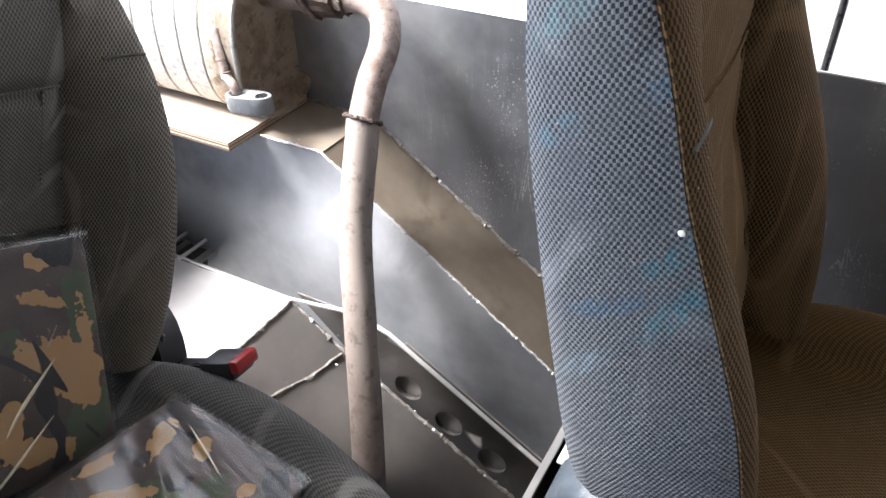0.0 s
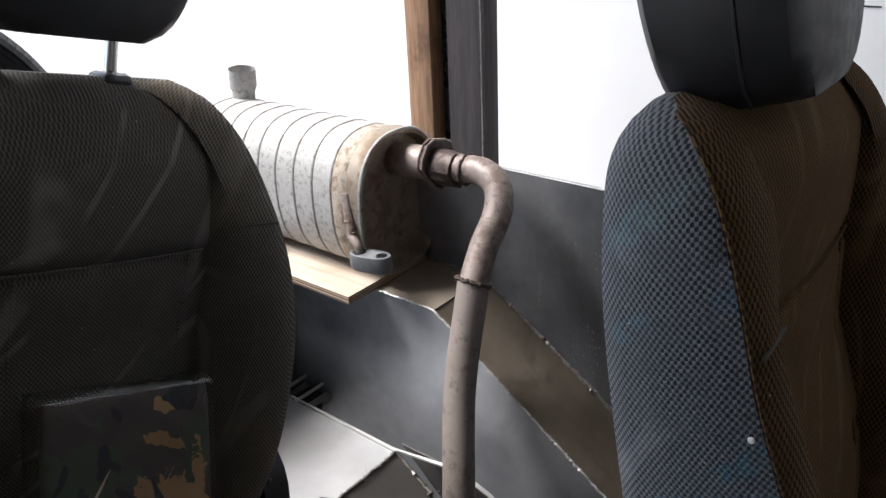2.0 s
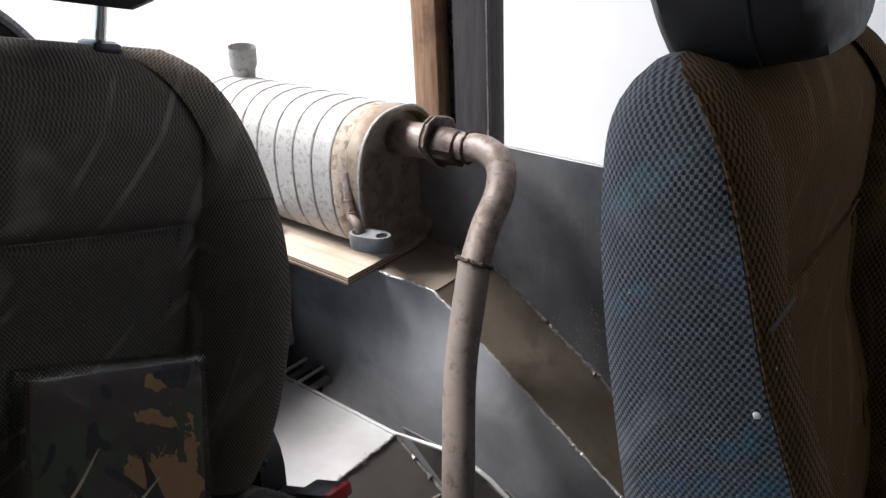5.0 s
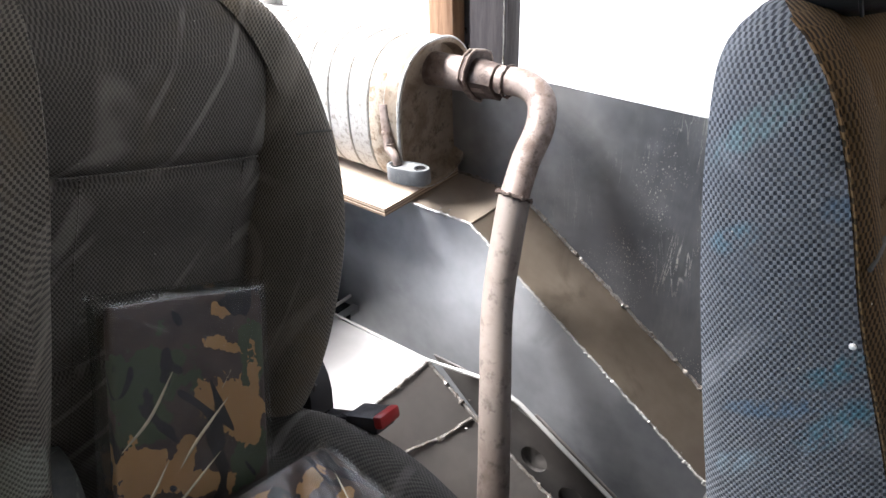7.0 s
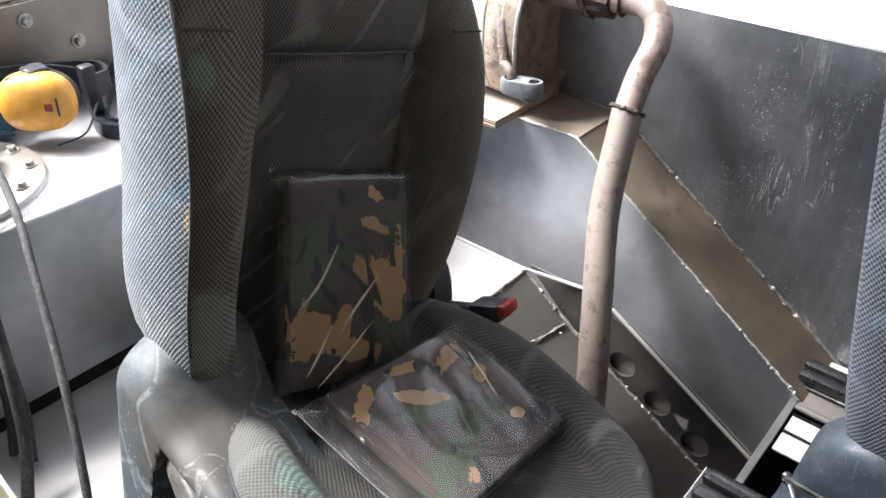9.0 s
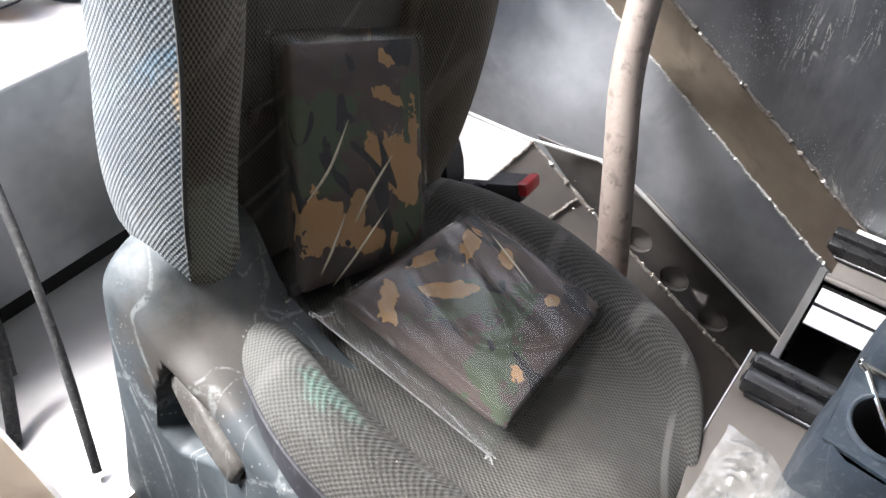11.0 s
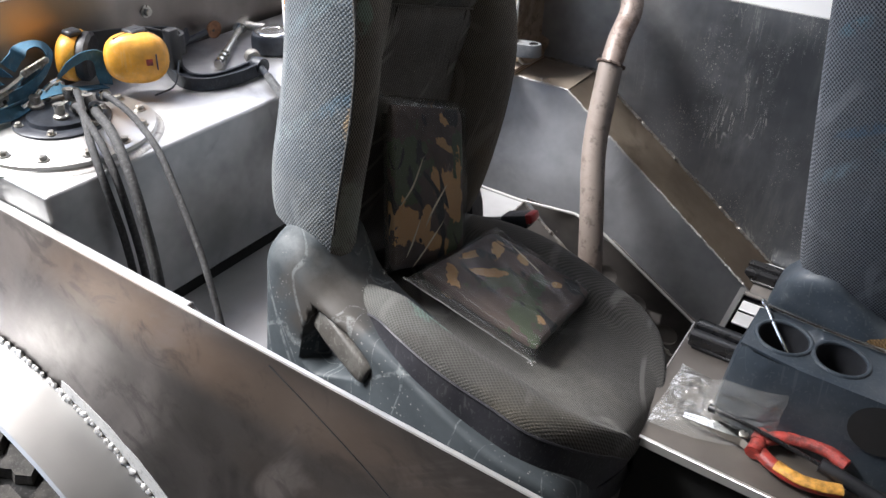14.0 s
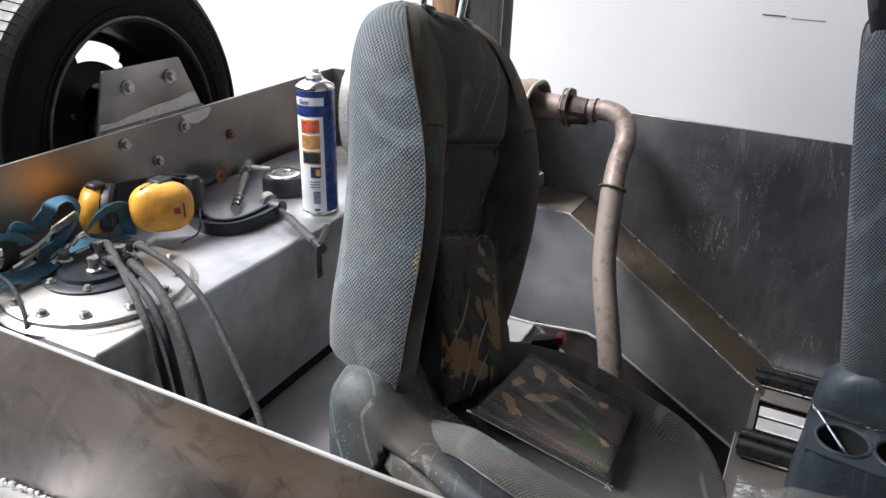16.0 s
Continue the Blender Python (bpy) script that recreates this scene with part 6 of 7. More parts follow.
    # thin gold slivers paint the glints along the film's folds
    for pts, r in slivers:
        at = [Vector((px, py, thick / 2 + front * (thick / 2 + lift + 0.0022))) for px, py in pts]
        part("fold_glint", bm_tube(at, lambda t, r=r: 0.00025 + r * math.sin(math.pi * t) ** 0.7, 8, 8, True, (1.0, 0.35, (0, 0, 1))), M_GLINT, sleeve, "gold glint along a film fold, painted as a sliver")
    edge = [Vector((fx0 + (fx1 - fx0) * i / 24, fy0, thick / 2 + 0.0008 * noise.noise((i * 0.6, seed, 0)))) for i in range(25)]
    if front > 0:
        part("sealed_edge", bm_tube(edge, 0.0009, 6, 1, True, None, False), M_SEAL, sleeve, "sealed film edge")
    for px, py in ((fx0, fy0), (fx1, fy1), (fx1, fy0)):
        knot = bmesh.new()
        rnd = random.Random(seed + int(1000 * px))
        for _ in range(5):
            c = Vector((px + rnd.uniform(-0.003, 0.003), py + rnd.uniform(-0.003, 0.003), thick / 2 + rnd.uniform(-0.002, 0.004)))
            bmesh.ops.create_icosphere(knot, subdivisions=1, radius=1.0, matrix=Matrix.Translation(c) @ Matrix.Rotation(rnd.uniform(0, 3), 4, "X") @ Matrix.Rotation(rnd.uniform(0, 3), 4, "Z") @ Matrix.Diagonal((0.0036, 0.0015, 0.0008, 1)))
        crumple = part("crumpled_corner", knot, M_BAG, sleeve, "crumpled film corner", 0)
        crumple.visible_shadow = False
    return pack


def frame_of(o, ux, uy):
    """A pose with its origin at o, x towards ux and y near uy."""
    x = (Vector(ux) - Vector(o)).normalized()
    y = Vector(uy) - Vector(o)
    z = x.cross(y).normalized()
    y = z.cross(x)
    m = Matrix((x, y, z)).transposed().to_4x4()
    m.translation = Vector(o)
    return m


def pack_pose(centre, along, across):
    """A pose at centre with x along and y near across."""
    c = Vector(centre)
    return frame_of(c, c + Vector(along), c + Vector(across))


# upright one leans on the backrest, flat one rests against it on the cushion
build_package("folded camouflage cloth in clear plastic, leaning on the backrest", pack_pose((-0.600, 0.238, 0.893), (-0.066, 0.079, 0.200), (0.012, 0.178, -0.070)),
    (-0.120, 0.122, -0.100, 0.102), (-0.118, 0.109, -0.084, 0.094), 0.020, -1, M_CAMO_UP,
    [([(0.045, -0.02), (-0.006, -0.054), (-0.035, -0.09)], 0.003, 0.003), ([(0.03, 0.05), (-0.036, 0.0), (-0.066, -0.026)], 0.003, 0.003), ([(-0.04, -0.03), (-0.10, -0.07)], 0.003, 0.003), ([(-0.05, 0.03), (-0.118, -0.059)], 0.003, 0.003), ([(0.10, -0.08), (0.06, 0.02), (0.09, 0.09)], 0.006, 0.002), ([(0.07, 0.095), (-0.02, 0.07), (-0.09, 0.08)], 0.005, 0.002)],
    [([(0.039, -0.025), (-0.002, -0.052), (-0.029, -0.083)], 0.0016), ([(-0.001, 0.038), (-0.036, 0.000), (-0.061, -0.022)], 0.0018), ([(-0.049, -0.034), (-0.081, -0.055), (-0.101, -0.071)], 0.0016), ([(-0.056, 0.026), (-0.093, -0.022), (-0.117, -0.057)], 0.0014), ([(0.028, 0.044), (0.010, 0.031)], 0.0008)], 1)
build_package("folded camouflage cloth in clear plastic, lying on the seat", pack_pose((-0.455, 0.232, 0.760), (0.191, 0.003, -0.045), (-0.008, 0.267, -0.073)),
    (-0.102, 0.098, -0.143, 0.138), (-0.096, 0.091, -0.108, 0.130), 0.022, 1, M_CAMO_FLAT,
    [([(-0.08, 0.108), (-0.014, 0.081), (0.03, 0.058)], 0.005, 0.0045), ([(-0.09, -0.01), (0.01, -0.058), (0.05, -0.045)], 0.006, 0.004), ([(-0.06, 0.055), (-0.011, 0.016), (0.03, -0.012)], 0.006, 0.004), ([(0.044, -0.041), (0.069, -0.011), (0.092, 0.035)], 0.005, 0.0035), ([(-0.09, 0.08), (0.0, 0.05), (0.07, 0.08)], 0.010, 0.002), ([(-0.09, -0.105), (0.0, -0.112), (0.09, -0.112)], 0.003, -0.004)],
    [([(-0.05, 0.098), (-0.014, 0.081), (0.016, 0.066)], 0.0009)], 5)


def bm_ribbon(points, width_dir, w, th, steps=8):
    """A flat band along a run of points; width_dir: the way its width lies, one vector or one a point."""
    path = spline(points, steps)
    n = len(path)
    dirs = [Vector(d) for d in (width_dir if isinstance(width_dir[0], (tuple, list)) else [width_dir] * 2)]
    rings = []
    for i, p in enumerate(path):
        d = (path[min(i + 1, n - 1)] - path[max(i - 1, 0)]).normalized()
        s = i / (n - 1) * (len(dirs) - 1)
        k = min(int(s), len(dirs) - 2)
        wd = dirs[k].lerp(dirs[k + 1], s - k)
        wd = (wd - d * wd.dot(d)).normalized()
        up = d.cross(wd)
        rings.append([p + wd * w / 2 * a + up * th / 2 * b for a, b in ((-1, -1), (1, -1), (1, 1), (-1, 1))])
    return bm_loft(rings)


def build_console():
    con = thing("cup_console", "dark grey plastic centre console with two cup holders", "console")
    y0, y1, zt = 0.252, 0.362, 0.812
    out = [(-0.140, y0 + 0.03), (-0.136, y0 + 0.010), (-0.118, y0 - 0.003), (-0.09, y0 - 0.006), (0.30, y0 - 0.006), (0.30, y1), (-0.12, y1), (-0.138, y1 - 0.02)]
    mid = Vector((0.06, 0.307))
    rings = []
    for z, k, dx in ((0.691, 1.04, 0.0), (0.74, 1.03, 0.0), (0.785, 1.0, 0.0), (0.797, 0.985, 0.0), (zt, 0.95, 0.0)):
        rings.append([Vector((mid.x + (p[0] - mid.x) * (1 + (k - 1) * 0.5), mid.y + (p[1] - mid.y) * k, z)) for p in out])
    body = part("shell", bm_loft(rings, cap=False), M_CONSOLE, con)
    bmz = [
        ([(-0.1345, 0.262), (-0.056, 0.2495), (-0.056, 0.3595), (-0.1335, 0.350)], (-0.091, 0.303), 0.032),
        ([(-0.056, 0.2495), (0.02, 0.2495), (0.02, 0.3595), (-0.056, 0.3595)], (-0.021, 0.304), 0.031),
        ([(0.02, 0.2495), (0.295, 0.2495), (0.295, 0.3595), (0.02, 0.3595)], None, 0),
    ]
    part("top", bm_holed_strip(bmz, -0.004, lambda u, v, d: (u, v, zt + 0.001 + d)), M_CONSOLE, con, "console top with round cup openings")
    for x, r in ((-0.091, 0.032), (-0.021, 0.031)):
        part("cup_well", bm_turned([(r, zt + 0.002), (r * 0.97, zt - 0.01), (r * 0.86, zt - 0.085), (0.0, zt - 0.086)], 32, "z", (x, 0.303, 0), cap=False), M_BLACKSOFT, con, "dark cup well")
        part("cup_lip", bm_tube([(x + (r + 0.002) * math.cos(a), 0.303 + (r + 0.002) * math.sin(a), zt + 0.001) for a in [2 * math.pi * k / 32 for k in range(33)]], 0.003, 8, 1, False), M_CONSOLE, con)
    # flat disc: the pocket's inner shade is painted near-black
    part("side_pocket", bm_turned([(0.036, 0), (0.034, 0.001), (0.0, 0.0012)], 28, "y", (0.045, y0 - 0.0105, 0.778)), M_SHADE, con)
    key = thing("hex_key", "thin bright steel rod standing in the cup holder", "tool")
    part("rod", bm_tube([(-0.126, 0.343, 0.823), (-0.100, 0.318, 0.806), (-0.072, 0.296, 0.786)], 0.0024, 8, 4), M_CHROME, key)
    part("hook", bm_tube([(-0.126, 0.343, 0.823), (-0.133, 0.347, 0.826), (-0.131, 0.354, 0.822), (-0.124, 0.350, 0.817)], 0.0026, 8, 4), M_CHROME, key)
    bar = thing("adjuster_bar", "long bright steel bar lying across the console", "tool")
    part("bar", bm_tube([(-0.134, 0.350, 0.821), (-0.05, 0.348, 0.8175), (0.06, 0.346, 0.8175), (0.2, 0.345, 0.8175)], 0.0035, 8, 4), M_CHROME, bar)


def build_tools_on_plate():
    z = 0.690
    pl = thing("pliers", "insulated pliers with red and worn yellow grips", "pliers")
    rivet = Vector((-0.092, 0.219, z + 0.013))
    ends = {"red": [(-0.068, 0.228, 0.016), (-0.045, 0.241, 0.022), (-0.02, 0.2435, 0.026), (0.005, 0.241, 0.028), (0.028, 0.232, 0.026)], "yellow": [(-0.068, 0.207, 0.013), (-0.045, 0.192, 0.014), (-0.018, 0.186, 0.014), (0.008, 0.190, 0.014), (0.031, 0.200, 0.014)]}
    for k, pts in ends.items():
        path = [(x, y, z + h) for x, y, h in pts]
        g = part("grip", bm_tube(path, lambda t: 0.0098 - 0.001 * t, 12, 6, True, (1.0, 0.8, (0, 0, 1))), M_RED, pl, "red insulated grip")
        inner = [(x, y + (0.001 if k == "red" else -0.0015), z + h + 0.005) for x, y, h in pts[1:]]
        part("grip_inlay", bm_tube(inner, 0.0062 if k == "red" else 0.0086, 10, 6, True, (1.0, 0.6, (0, 0, 1))), M_RED if k == "red" else M_ORANGE, g, "worn yellow inlay" if k == "yellow" else "")
        part("guard", bm_tube([(pts[0][0] - 0.006, pts[0][1] - 0.009, z + 0.014), (pts[0][0] - 0.004, pts[0][1] + 0.009, z + 0.016)], 0.0105, 10, 2), M_RED, g)
    for s in (-1, 1):
        part("jaw", bm_loft([[Vector((x, y0 + dy, z + 0.012 + dz)) for dy, dz in ((-w, -h), (w, -h), (w, h), (-w, h))] for x, y0, w, h in ((-0.072, 0.218 - s * 0.009, 0.005, 0.005), (-0.092, 0.219, 0.009, 0.0065), (-0.115, 0.217 + s * 0.005, 0.0046, 0.005), (-0.168, 0.211 + s * 0.0028, 0.0022, 0.003))]), M_CHROME, pl, "steel jaw")
    part("rivet", bm_turned([(0.006, -0.008), (0.006, 0.007), (0.004, 0.008)], 14, "z", rivet), M_BOLT, pl)
    drv = thing("screwdriver", "slim screwdriver with black handle and shaft", "screwdriver")
    part("shaft", bm_tube([(-0.140, 0.236, z + 0.022), (-0.08, 0.224, z + 0.030), (0.0, 0.214, z + 0.028)], 0.0028, 8, 3), M_BLACK, drv)
    part("tip_collar", bm_tube([(-0.143, 0.2368, z + 0.0215), (-0.134, 0.2348, z + 0.0228)], 0.0055, 10, 2), M_BLACK, drv)
    part("handle", bm_tube([(0.0, 0.214, z + 0.028), (0.03, 0.212, z + 0.024), (0.10, 0.210, z + 0.012)], 0.009, 12, 4), M_BLACKSOFT, drv, "black handle")
    bag = thing("plastic_bag", "crumpled clear plastic bag lying on the plate", "bag")
    bm = bmesh.new()
    n = 44
    grid = []
    for i in range(n + 1):
        row = []
        for j in range(n + 1):
            u, v = i / n, j / n
            x = -0.206 + 0.146 * u + 0.006 * noise.noise((v * 3, 1, 2))
            y = 0.184 + 0.046 * u * u + (0.140 - 0.040 * u) * v
            rim = min(1, 7 * u * (1 - u) + 0.15) * min(1, 7 * v * (1 - v) + 0.15)
            h = 0.0015 + rim * (0.004 + 0.010 * max(0, noise.noise((u * 4, v * 4, 2.0))) + 0.006 * abs(noise.noise((u * 9, v * 8, 5.0))) + 0.002 * noise.noise((u * 22, v * 22, 1.0)))
            lying = Vector((x, y, z + h))
            over = max(0.0, y - 0.234)
            standing = Vector((x, min(y, 0.234) - h * 0.5, z + (h if over == 0 else 0.002) + over * 0.95))
            k = max(0.0, min(1.0, (x + 0.160) / 0.025))
            row.append(bm.verts.new(lying.lerp(standing, k * k * (3 - 2 * k))))
        grid.append(row)
    for i in range(n):
        for j in range(n):
            bm.faces.new((grid[i][j], grid[i + 1][j], grid[i + 1][j + 1], grid[i][j + 1]))
    bmesh.ops.solidify(bm, geom=bm.faces[:], thickness=-0.0008)
    film = part("film", bm, M_BAG, bag, "", 30)
    film.visible_shadow = False


def build_buckle():
    b = thing("seat_belt_buckle", "black seat belt buckle with red release button", "buckle", SEAT_A @ pose(-0.560, 0.232, 0.834, 0, 72, 8))
    part("housing", bm_box(-0.012, 0.012, -0.022, 0.022, -0.012, 0.036, 0.005, 2), M_BLACKSOFT, b)
    part("button", bm_box(-0.013, 0.004, -0.0215, 0.0215, 0.030, 0.044, 0.004, 2), M_DARKRED, b, "red release button")
    part("stalk", bm_box(-0.003, 0.003, -0.012, 0.012, -0.09, -0.008, 0.001, 1), M_BLACK, b)


def build_tank_top():
    z = TZ
    # ear defenders
    ear = thing("ear_defenders", "yellow ear defenders with black headband", "ear defenders", pose(0.030, -0.026, 0.010))
    def cup(name_, centre, axis_dir, rx, rz, depth, label):
        ax = Vector(axis_dir).normalized()
        up = Vector((0, 0, 1))
        sd = up.cross(ax).normalized()
        up = ax.cross(sd)
        rings = []
        for t, k in ((0.0, 0.93), (0.15, 1.0), (0.45, 0.985), (0.68, 0.92), (0.86, 0.74), (0.96, 0.45), (1.0, 0.12)):
            rings.append([Vector(centre) + ax * depth * t + k * (sd * rx * math.copysign(abs(math.cos(a)) ** 0.8, math.cos(a)) + up * rz * math.copysign(abs(math.sin(a)) ** 0.8, math.sin(a))) for a in (2 * math.pi * i / 32 for i in range(32))])
        shell = part(name_, bm_loft(rings), M_YELLOW, ear, label)
        pad = [[Vector(centre) - ax * d + k * (sd * rx * math.cos(a) + up * rz * math.sin(a)) for a in (2 * math.pi * i / 32 for i in range(32))] for d, k in ((-0.002, 0.9), (0.004, 0.99), (0.013, 0.99), (0.018, 0.85), (0.016, 0.5))]
        part("ear_pad", bm_loft(pad), M_BLACKSOFT, shell, "black foam ear pad")
        return shell, ax, sd, up
    a, ax, sd, up = cup("ear_cup", (-1.168, 0.195, z + 0.053), (0.72, -0.66, 0.12), 0.050, 0.041, 0.042, "yellow cup with a small red mark")
    m = Vector((-1.168, 0.195, z + 0.053)) + ax * 0.0405 + sd * 0.022 - up * 0.002
    mark = bm_box(-0.005, 0.005, -0.001, 0.0012, -0.005, 0.005)
    rot = Matrix((sd, ax, up)).transposed().to_4x4()
    part("red_mark", moved(mark, Matrix.Translation(m + ax * -0.0002) @ rot), M_RED, a)
    part("print_bar", moved(bm_box(-0.001, 0.001, -0.001, 0.001, -0.013, 0.012), Matrix.Translation(m + ax * -0.0022 + sd * 0.011) @ rot), M_INK, a, "unreadable line of print")
    cup("ear_cup", (-1.252, 0.150, z + 0.046), (-0.75, -0.62, 0.1), 0.046, 0.040, 0.036, "yellow cup turned away")
    part("headband", bm_ribbon([(-1.161, 0.263, z + 0.05), (-1.180, 0.300, z + 0.045), (-1.225, 0.305, z + 0.045), (-1.262, 0.238, z + 0.05), (-1.262, 0.175, z + 0.06)], (0, 0, 1), 0.034, 0.006), M_BLACKSOFT, ear, "black padded headband")
    part("band_end", bm_box(-1.176, -1.156, 0.254, 0.276, z + 0.012, z + 0.082, 0.005, 2), M_BLACKSOFT, ear, "black moulded end of the headband")
    for pts in ([(-1.171, 0.158, z + 0.09), (-1.166, 0.208, z + 0.097), (-1.171, 0.263, z + 0.075)], [(-1.116, 0.178, z + 0.004), (-1.121, 0.223, z + 0.006), (-1.151, 0.263, z + 0.03)]):
        part("wire_arm", bm_tube(pts, 0.0015, 8, 6), M_CAST, ear, "thin wire arm")
    part("pivot", bm_box(-1.184, -1.154, 0.183, 0.213, z + 0.088, z + 0.098, 0.003, 1), M_BLACKSOFT, ear)
    part("pivot", bm_box(-1.262, -1.238, 0.128, 0.152, z + 0.083, z + 0.093, 0.003, 1), M_BLACKSOFT, ear)
    # ratchet strap
    strap = thing("ratchet_strap", "tangled blue webbing strap with steel ratchet", "strap")
    w = 0.022
    loops = (
        ([(-1.165, -0.137, z + 0.066), (-1.165, -0.124, z + 0.052), (-1.165, -0.101, z + 0.037), (-1.165, -0.071, z + 0.030), (-1.165, -0.040, z + 0.026), (-1.165, -0.018, z + 0.030)], [(-0.7, 0.6, 0.3), (-0.9, 0.4, 0.2), (-0.8, 0.5, 0.4), (-0.7, 0.6, 0.4), (-0.6, 0.7, 0.3), (-0.7, 0.6, 0.3)]),
        ([(-1.180, -0.037, z + 0.042), (-1.180, -0.005, z + 0.047), (-1.180, 0.020, z + 0.058), (-1.180, 0.037, z + 0.072), (-1.180, 0.045, z + 0.089), (-1.180, 0.039, z + 0.103), (-1.180, 0.024, z + 0.112), (-1.180, 0.006, z + 0.111), (-1.180, -0.007, z + 0.100), (-1.180, -0.022, z + 0.088)], [(-0.3, 0.1, -0.9), (-0.3, 0.2, -0.9), (-0.5, 0.4, -0.8), (-0.6, 0.6, -0.5), (-0.5, 0.8, -0.4), (-0.5, 0.8, -0.2), (-0.8, 0.6, -0.0), (-0.9, 0.2, 0.3), (-0.0, -0.7, 0.7), (-0.4, -0.2, 0.9)]),
        ([(-1.203, -0.111, z + 0.049), (-1.203, -0.106, z + 0.067), (-1.203, -0.098, z + 0.077), (-1.203, -0.081, z + 0.080), (-1.203, -0.059, z + 0.077), (-1.203, -0.041, z + 0.068), (-1.203, -0.031, z + 0.056)], [(0.7, -0.7, 0.3), (0.8, -0.5, 0.4), (0.8, -0.4, 0.4), (0.8, -0.3, 0.6), (0.7, -0.2, 0.7), (0.7, -0.1, 0.7), (0.7, 0.1, 0.7)]),
        ([(-1.165, -0.133, z + 0.047), (-1.165, -0.139, z + 0.023), (-1.165, -0.118, z + 0.013), (-1.165, -0.090, z + 0.011), (-1.165, -0.055, z + 0.013)], [(-0.9, -0.2, -0.4), (-0.9, -0.1, 0.4), (-0.9, 0.1, 0.4), (-0.9, 0.3, 0.2), (-0.9, 0.5, -0.0)]),
        ([(-1.172, 0.045, z + 0.054), (-1.172, 0.066, z + 0.067), (-1.172, 0.084, z + 0.073), (-1.172, 0.100, z + 0.075), (-1.172, 0.115, z + 0.071), (-1.172, 0.123, z + 0.060), (-1.172, 0.124, z + 0.042), (-1.172, 0.126, z + 0.019)], [(0.7, -0.6, 0.4), (0.5, -0.5, 0.7), (0.4, -0.5, 0.7), (0.5, -0.4, 0.8), (0.5, 0.2, 0.9), (0.2, 0.7, 0.6), (0.4, 0.8, 0.4), (0.9, 0.4, 0.2)]),
        ([(-1.190, 0.015, z + 0.027), (-1.190, 0.053, z + 0.027), (-1.190, 0.087, z + 0.018), (-1.190, 0.135, z + 0.008)], [(-1.0, 0.2, 0.1), (-0.8, 0.6, 0.2), (-0.7, 0.7, -0.1), (-0.8, 0.6, -0.1)]),
        ([(-1.220, -0.045, z + 0.077), (-1.220, -0.033, z + 0.080), (-1.220, -0.019, z + 0.071), (-1.220, -0.004, z + 0.058)], [(0.7, -0.5, 0.5), (0.5, -0.4, 0.8), (0.5, -0.3, 0.8), (0.7, -0.4, 0.6)]),
        ([(-1.24, -0.10, z + 0.014), (-1.22, -0.09, z + 0.018), (-1.20, -0.05, z + 0.016), (-1.21, 0.0, z + 0.014), (-1.24, 0.03, z + 0.014)], [(0.3, -0.3, 1.0), (0.45, -0.35, 0.8), (0.45, -0.35, 0.8)]),
    )
    for pts, dirs in loops:
        part("webbing", bm_ribbon(pts, dirs, w, 0.0016), M_STRAP, strap)
    grip = (0.55, -0.40, 0.73)
    part("ratchet_handle", bm_ribbon([(-1.173, -0.064, z + 0.055), (-1.173, -0.039, z + 0.058), (-1.175, -0.014, z + 0.066), (-1.177, 0.008, z + 0.077), (-1.179, 0.032, z + 0.082)], grip, 0.012, 0.005), M_CHROME, strap, "bright steel ratchet handle")
    for k in range(7):
        c = Vector((-1.173, -0.004 + 0.0062 * k, z + 0.0755 + 0.0017 * k))
        part("ratchet_tooth", bm_turned([(0.0, -0.002), (0.0055, -0.002), (0.0055, 0.002), (0.0, 0.002)], 8, "x", c), M_BOLT, strap)
    part("ratchet_frame", bm_ribbon([(-1.173, -0.080, z + 0.040), (-1.173, -0.059, z + 0.044), (-1.175, -0.036, z + 0.049)], grip, 0.017, 0.004), M_BOLT, strap, "grey steel ratchet frame")
    part("frame_rivet", bm_turned([(0.0, 0.0), (0.0035, 0.0), (0.0028, 0.002), (0.0, 0.0025)], 12, "x", (-1.172, -0.044, z + 0.044)), M_BLACK, strap)
    part("ratchet_pawl", bm_ribbon([(-1.181, -0.010, z + 0.058), (-1.183, 0.008, z + 0.066), (-1.185, 0.026, z + 0.074)], grip, 0.018, 0.008), M_CAST, strap, "dark steel pawl")
    part("spindle", bm_tube([(-1.167, -0.024, z + 0.028), (-1.170, -0.006, z + 0.033), (-1.175, 0.014, z + 0.043)], 0.0055, 12, 4), M_CHROME, strap, "round bright steel bar")
    part("hook", bm_tube([(-1.179, 0.022, z + 0.038), (-1.181, 0.036, z + 0.044), (-1.185, 0.052, z + 0.045), (-1.189, 0.060, z + 0.036)], 0.0045, 10, 5), M_CHROME, strap, "bright steel hook")
    part("sewn_label", bm_ribbon([(-1.175, -0.112, z + 0.052), (-1.177, -0.099, z + 0.055), (-1.180, -0.086, z + 0.054)], (0.4, -0.3, 0.8), 0.017, 0.0012), M_GREENSTAIN, strap, "small pale green label")
    part("sewn_label", bm_ribbon([(-1.182, -0.096, z + 0.064), (-1.183, -0.082, z + 0.068)], (0.4, -0.3, 0.8), 0.014, 0.0012), M_WHITE, strap, "small white label")
    # G clamp
    cl = thing("g_clamp", "dark cast G clamp lying with its screw over the edge", "clamp")
    bow = [(-1.250, 0.355, z + 0.030), (-1.225, 0.312, z + 0.018), (-1.194, 0.277, z + 0.012), (-1.146, 0.247, z + 0.012), (-1.098, 0.231, z + 0.012), (-1.064, 0.250, z + 0.012), (-1.052, 0.296, z + 0.012), (-1.052, 0.345, z + 0.013)]
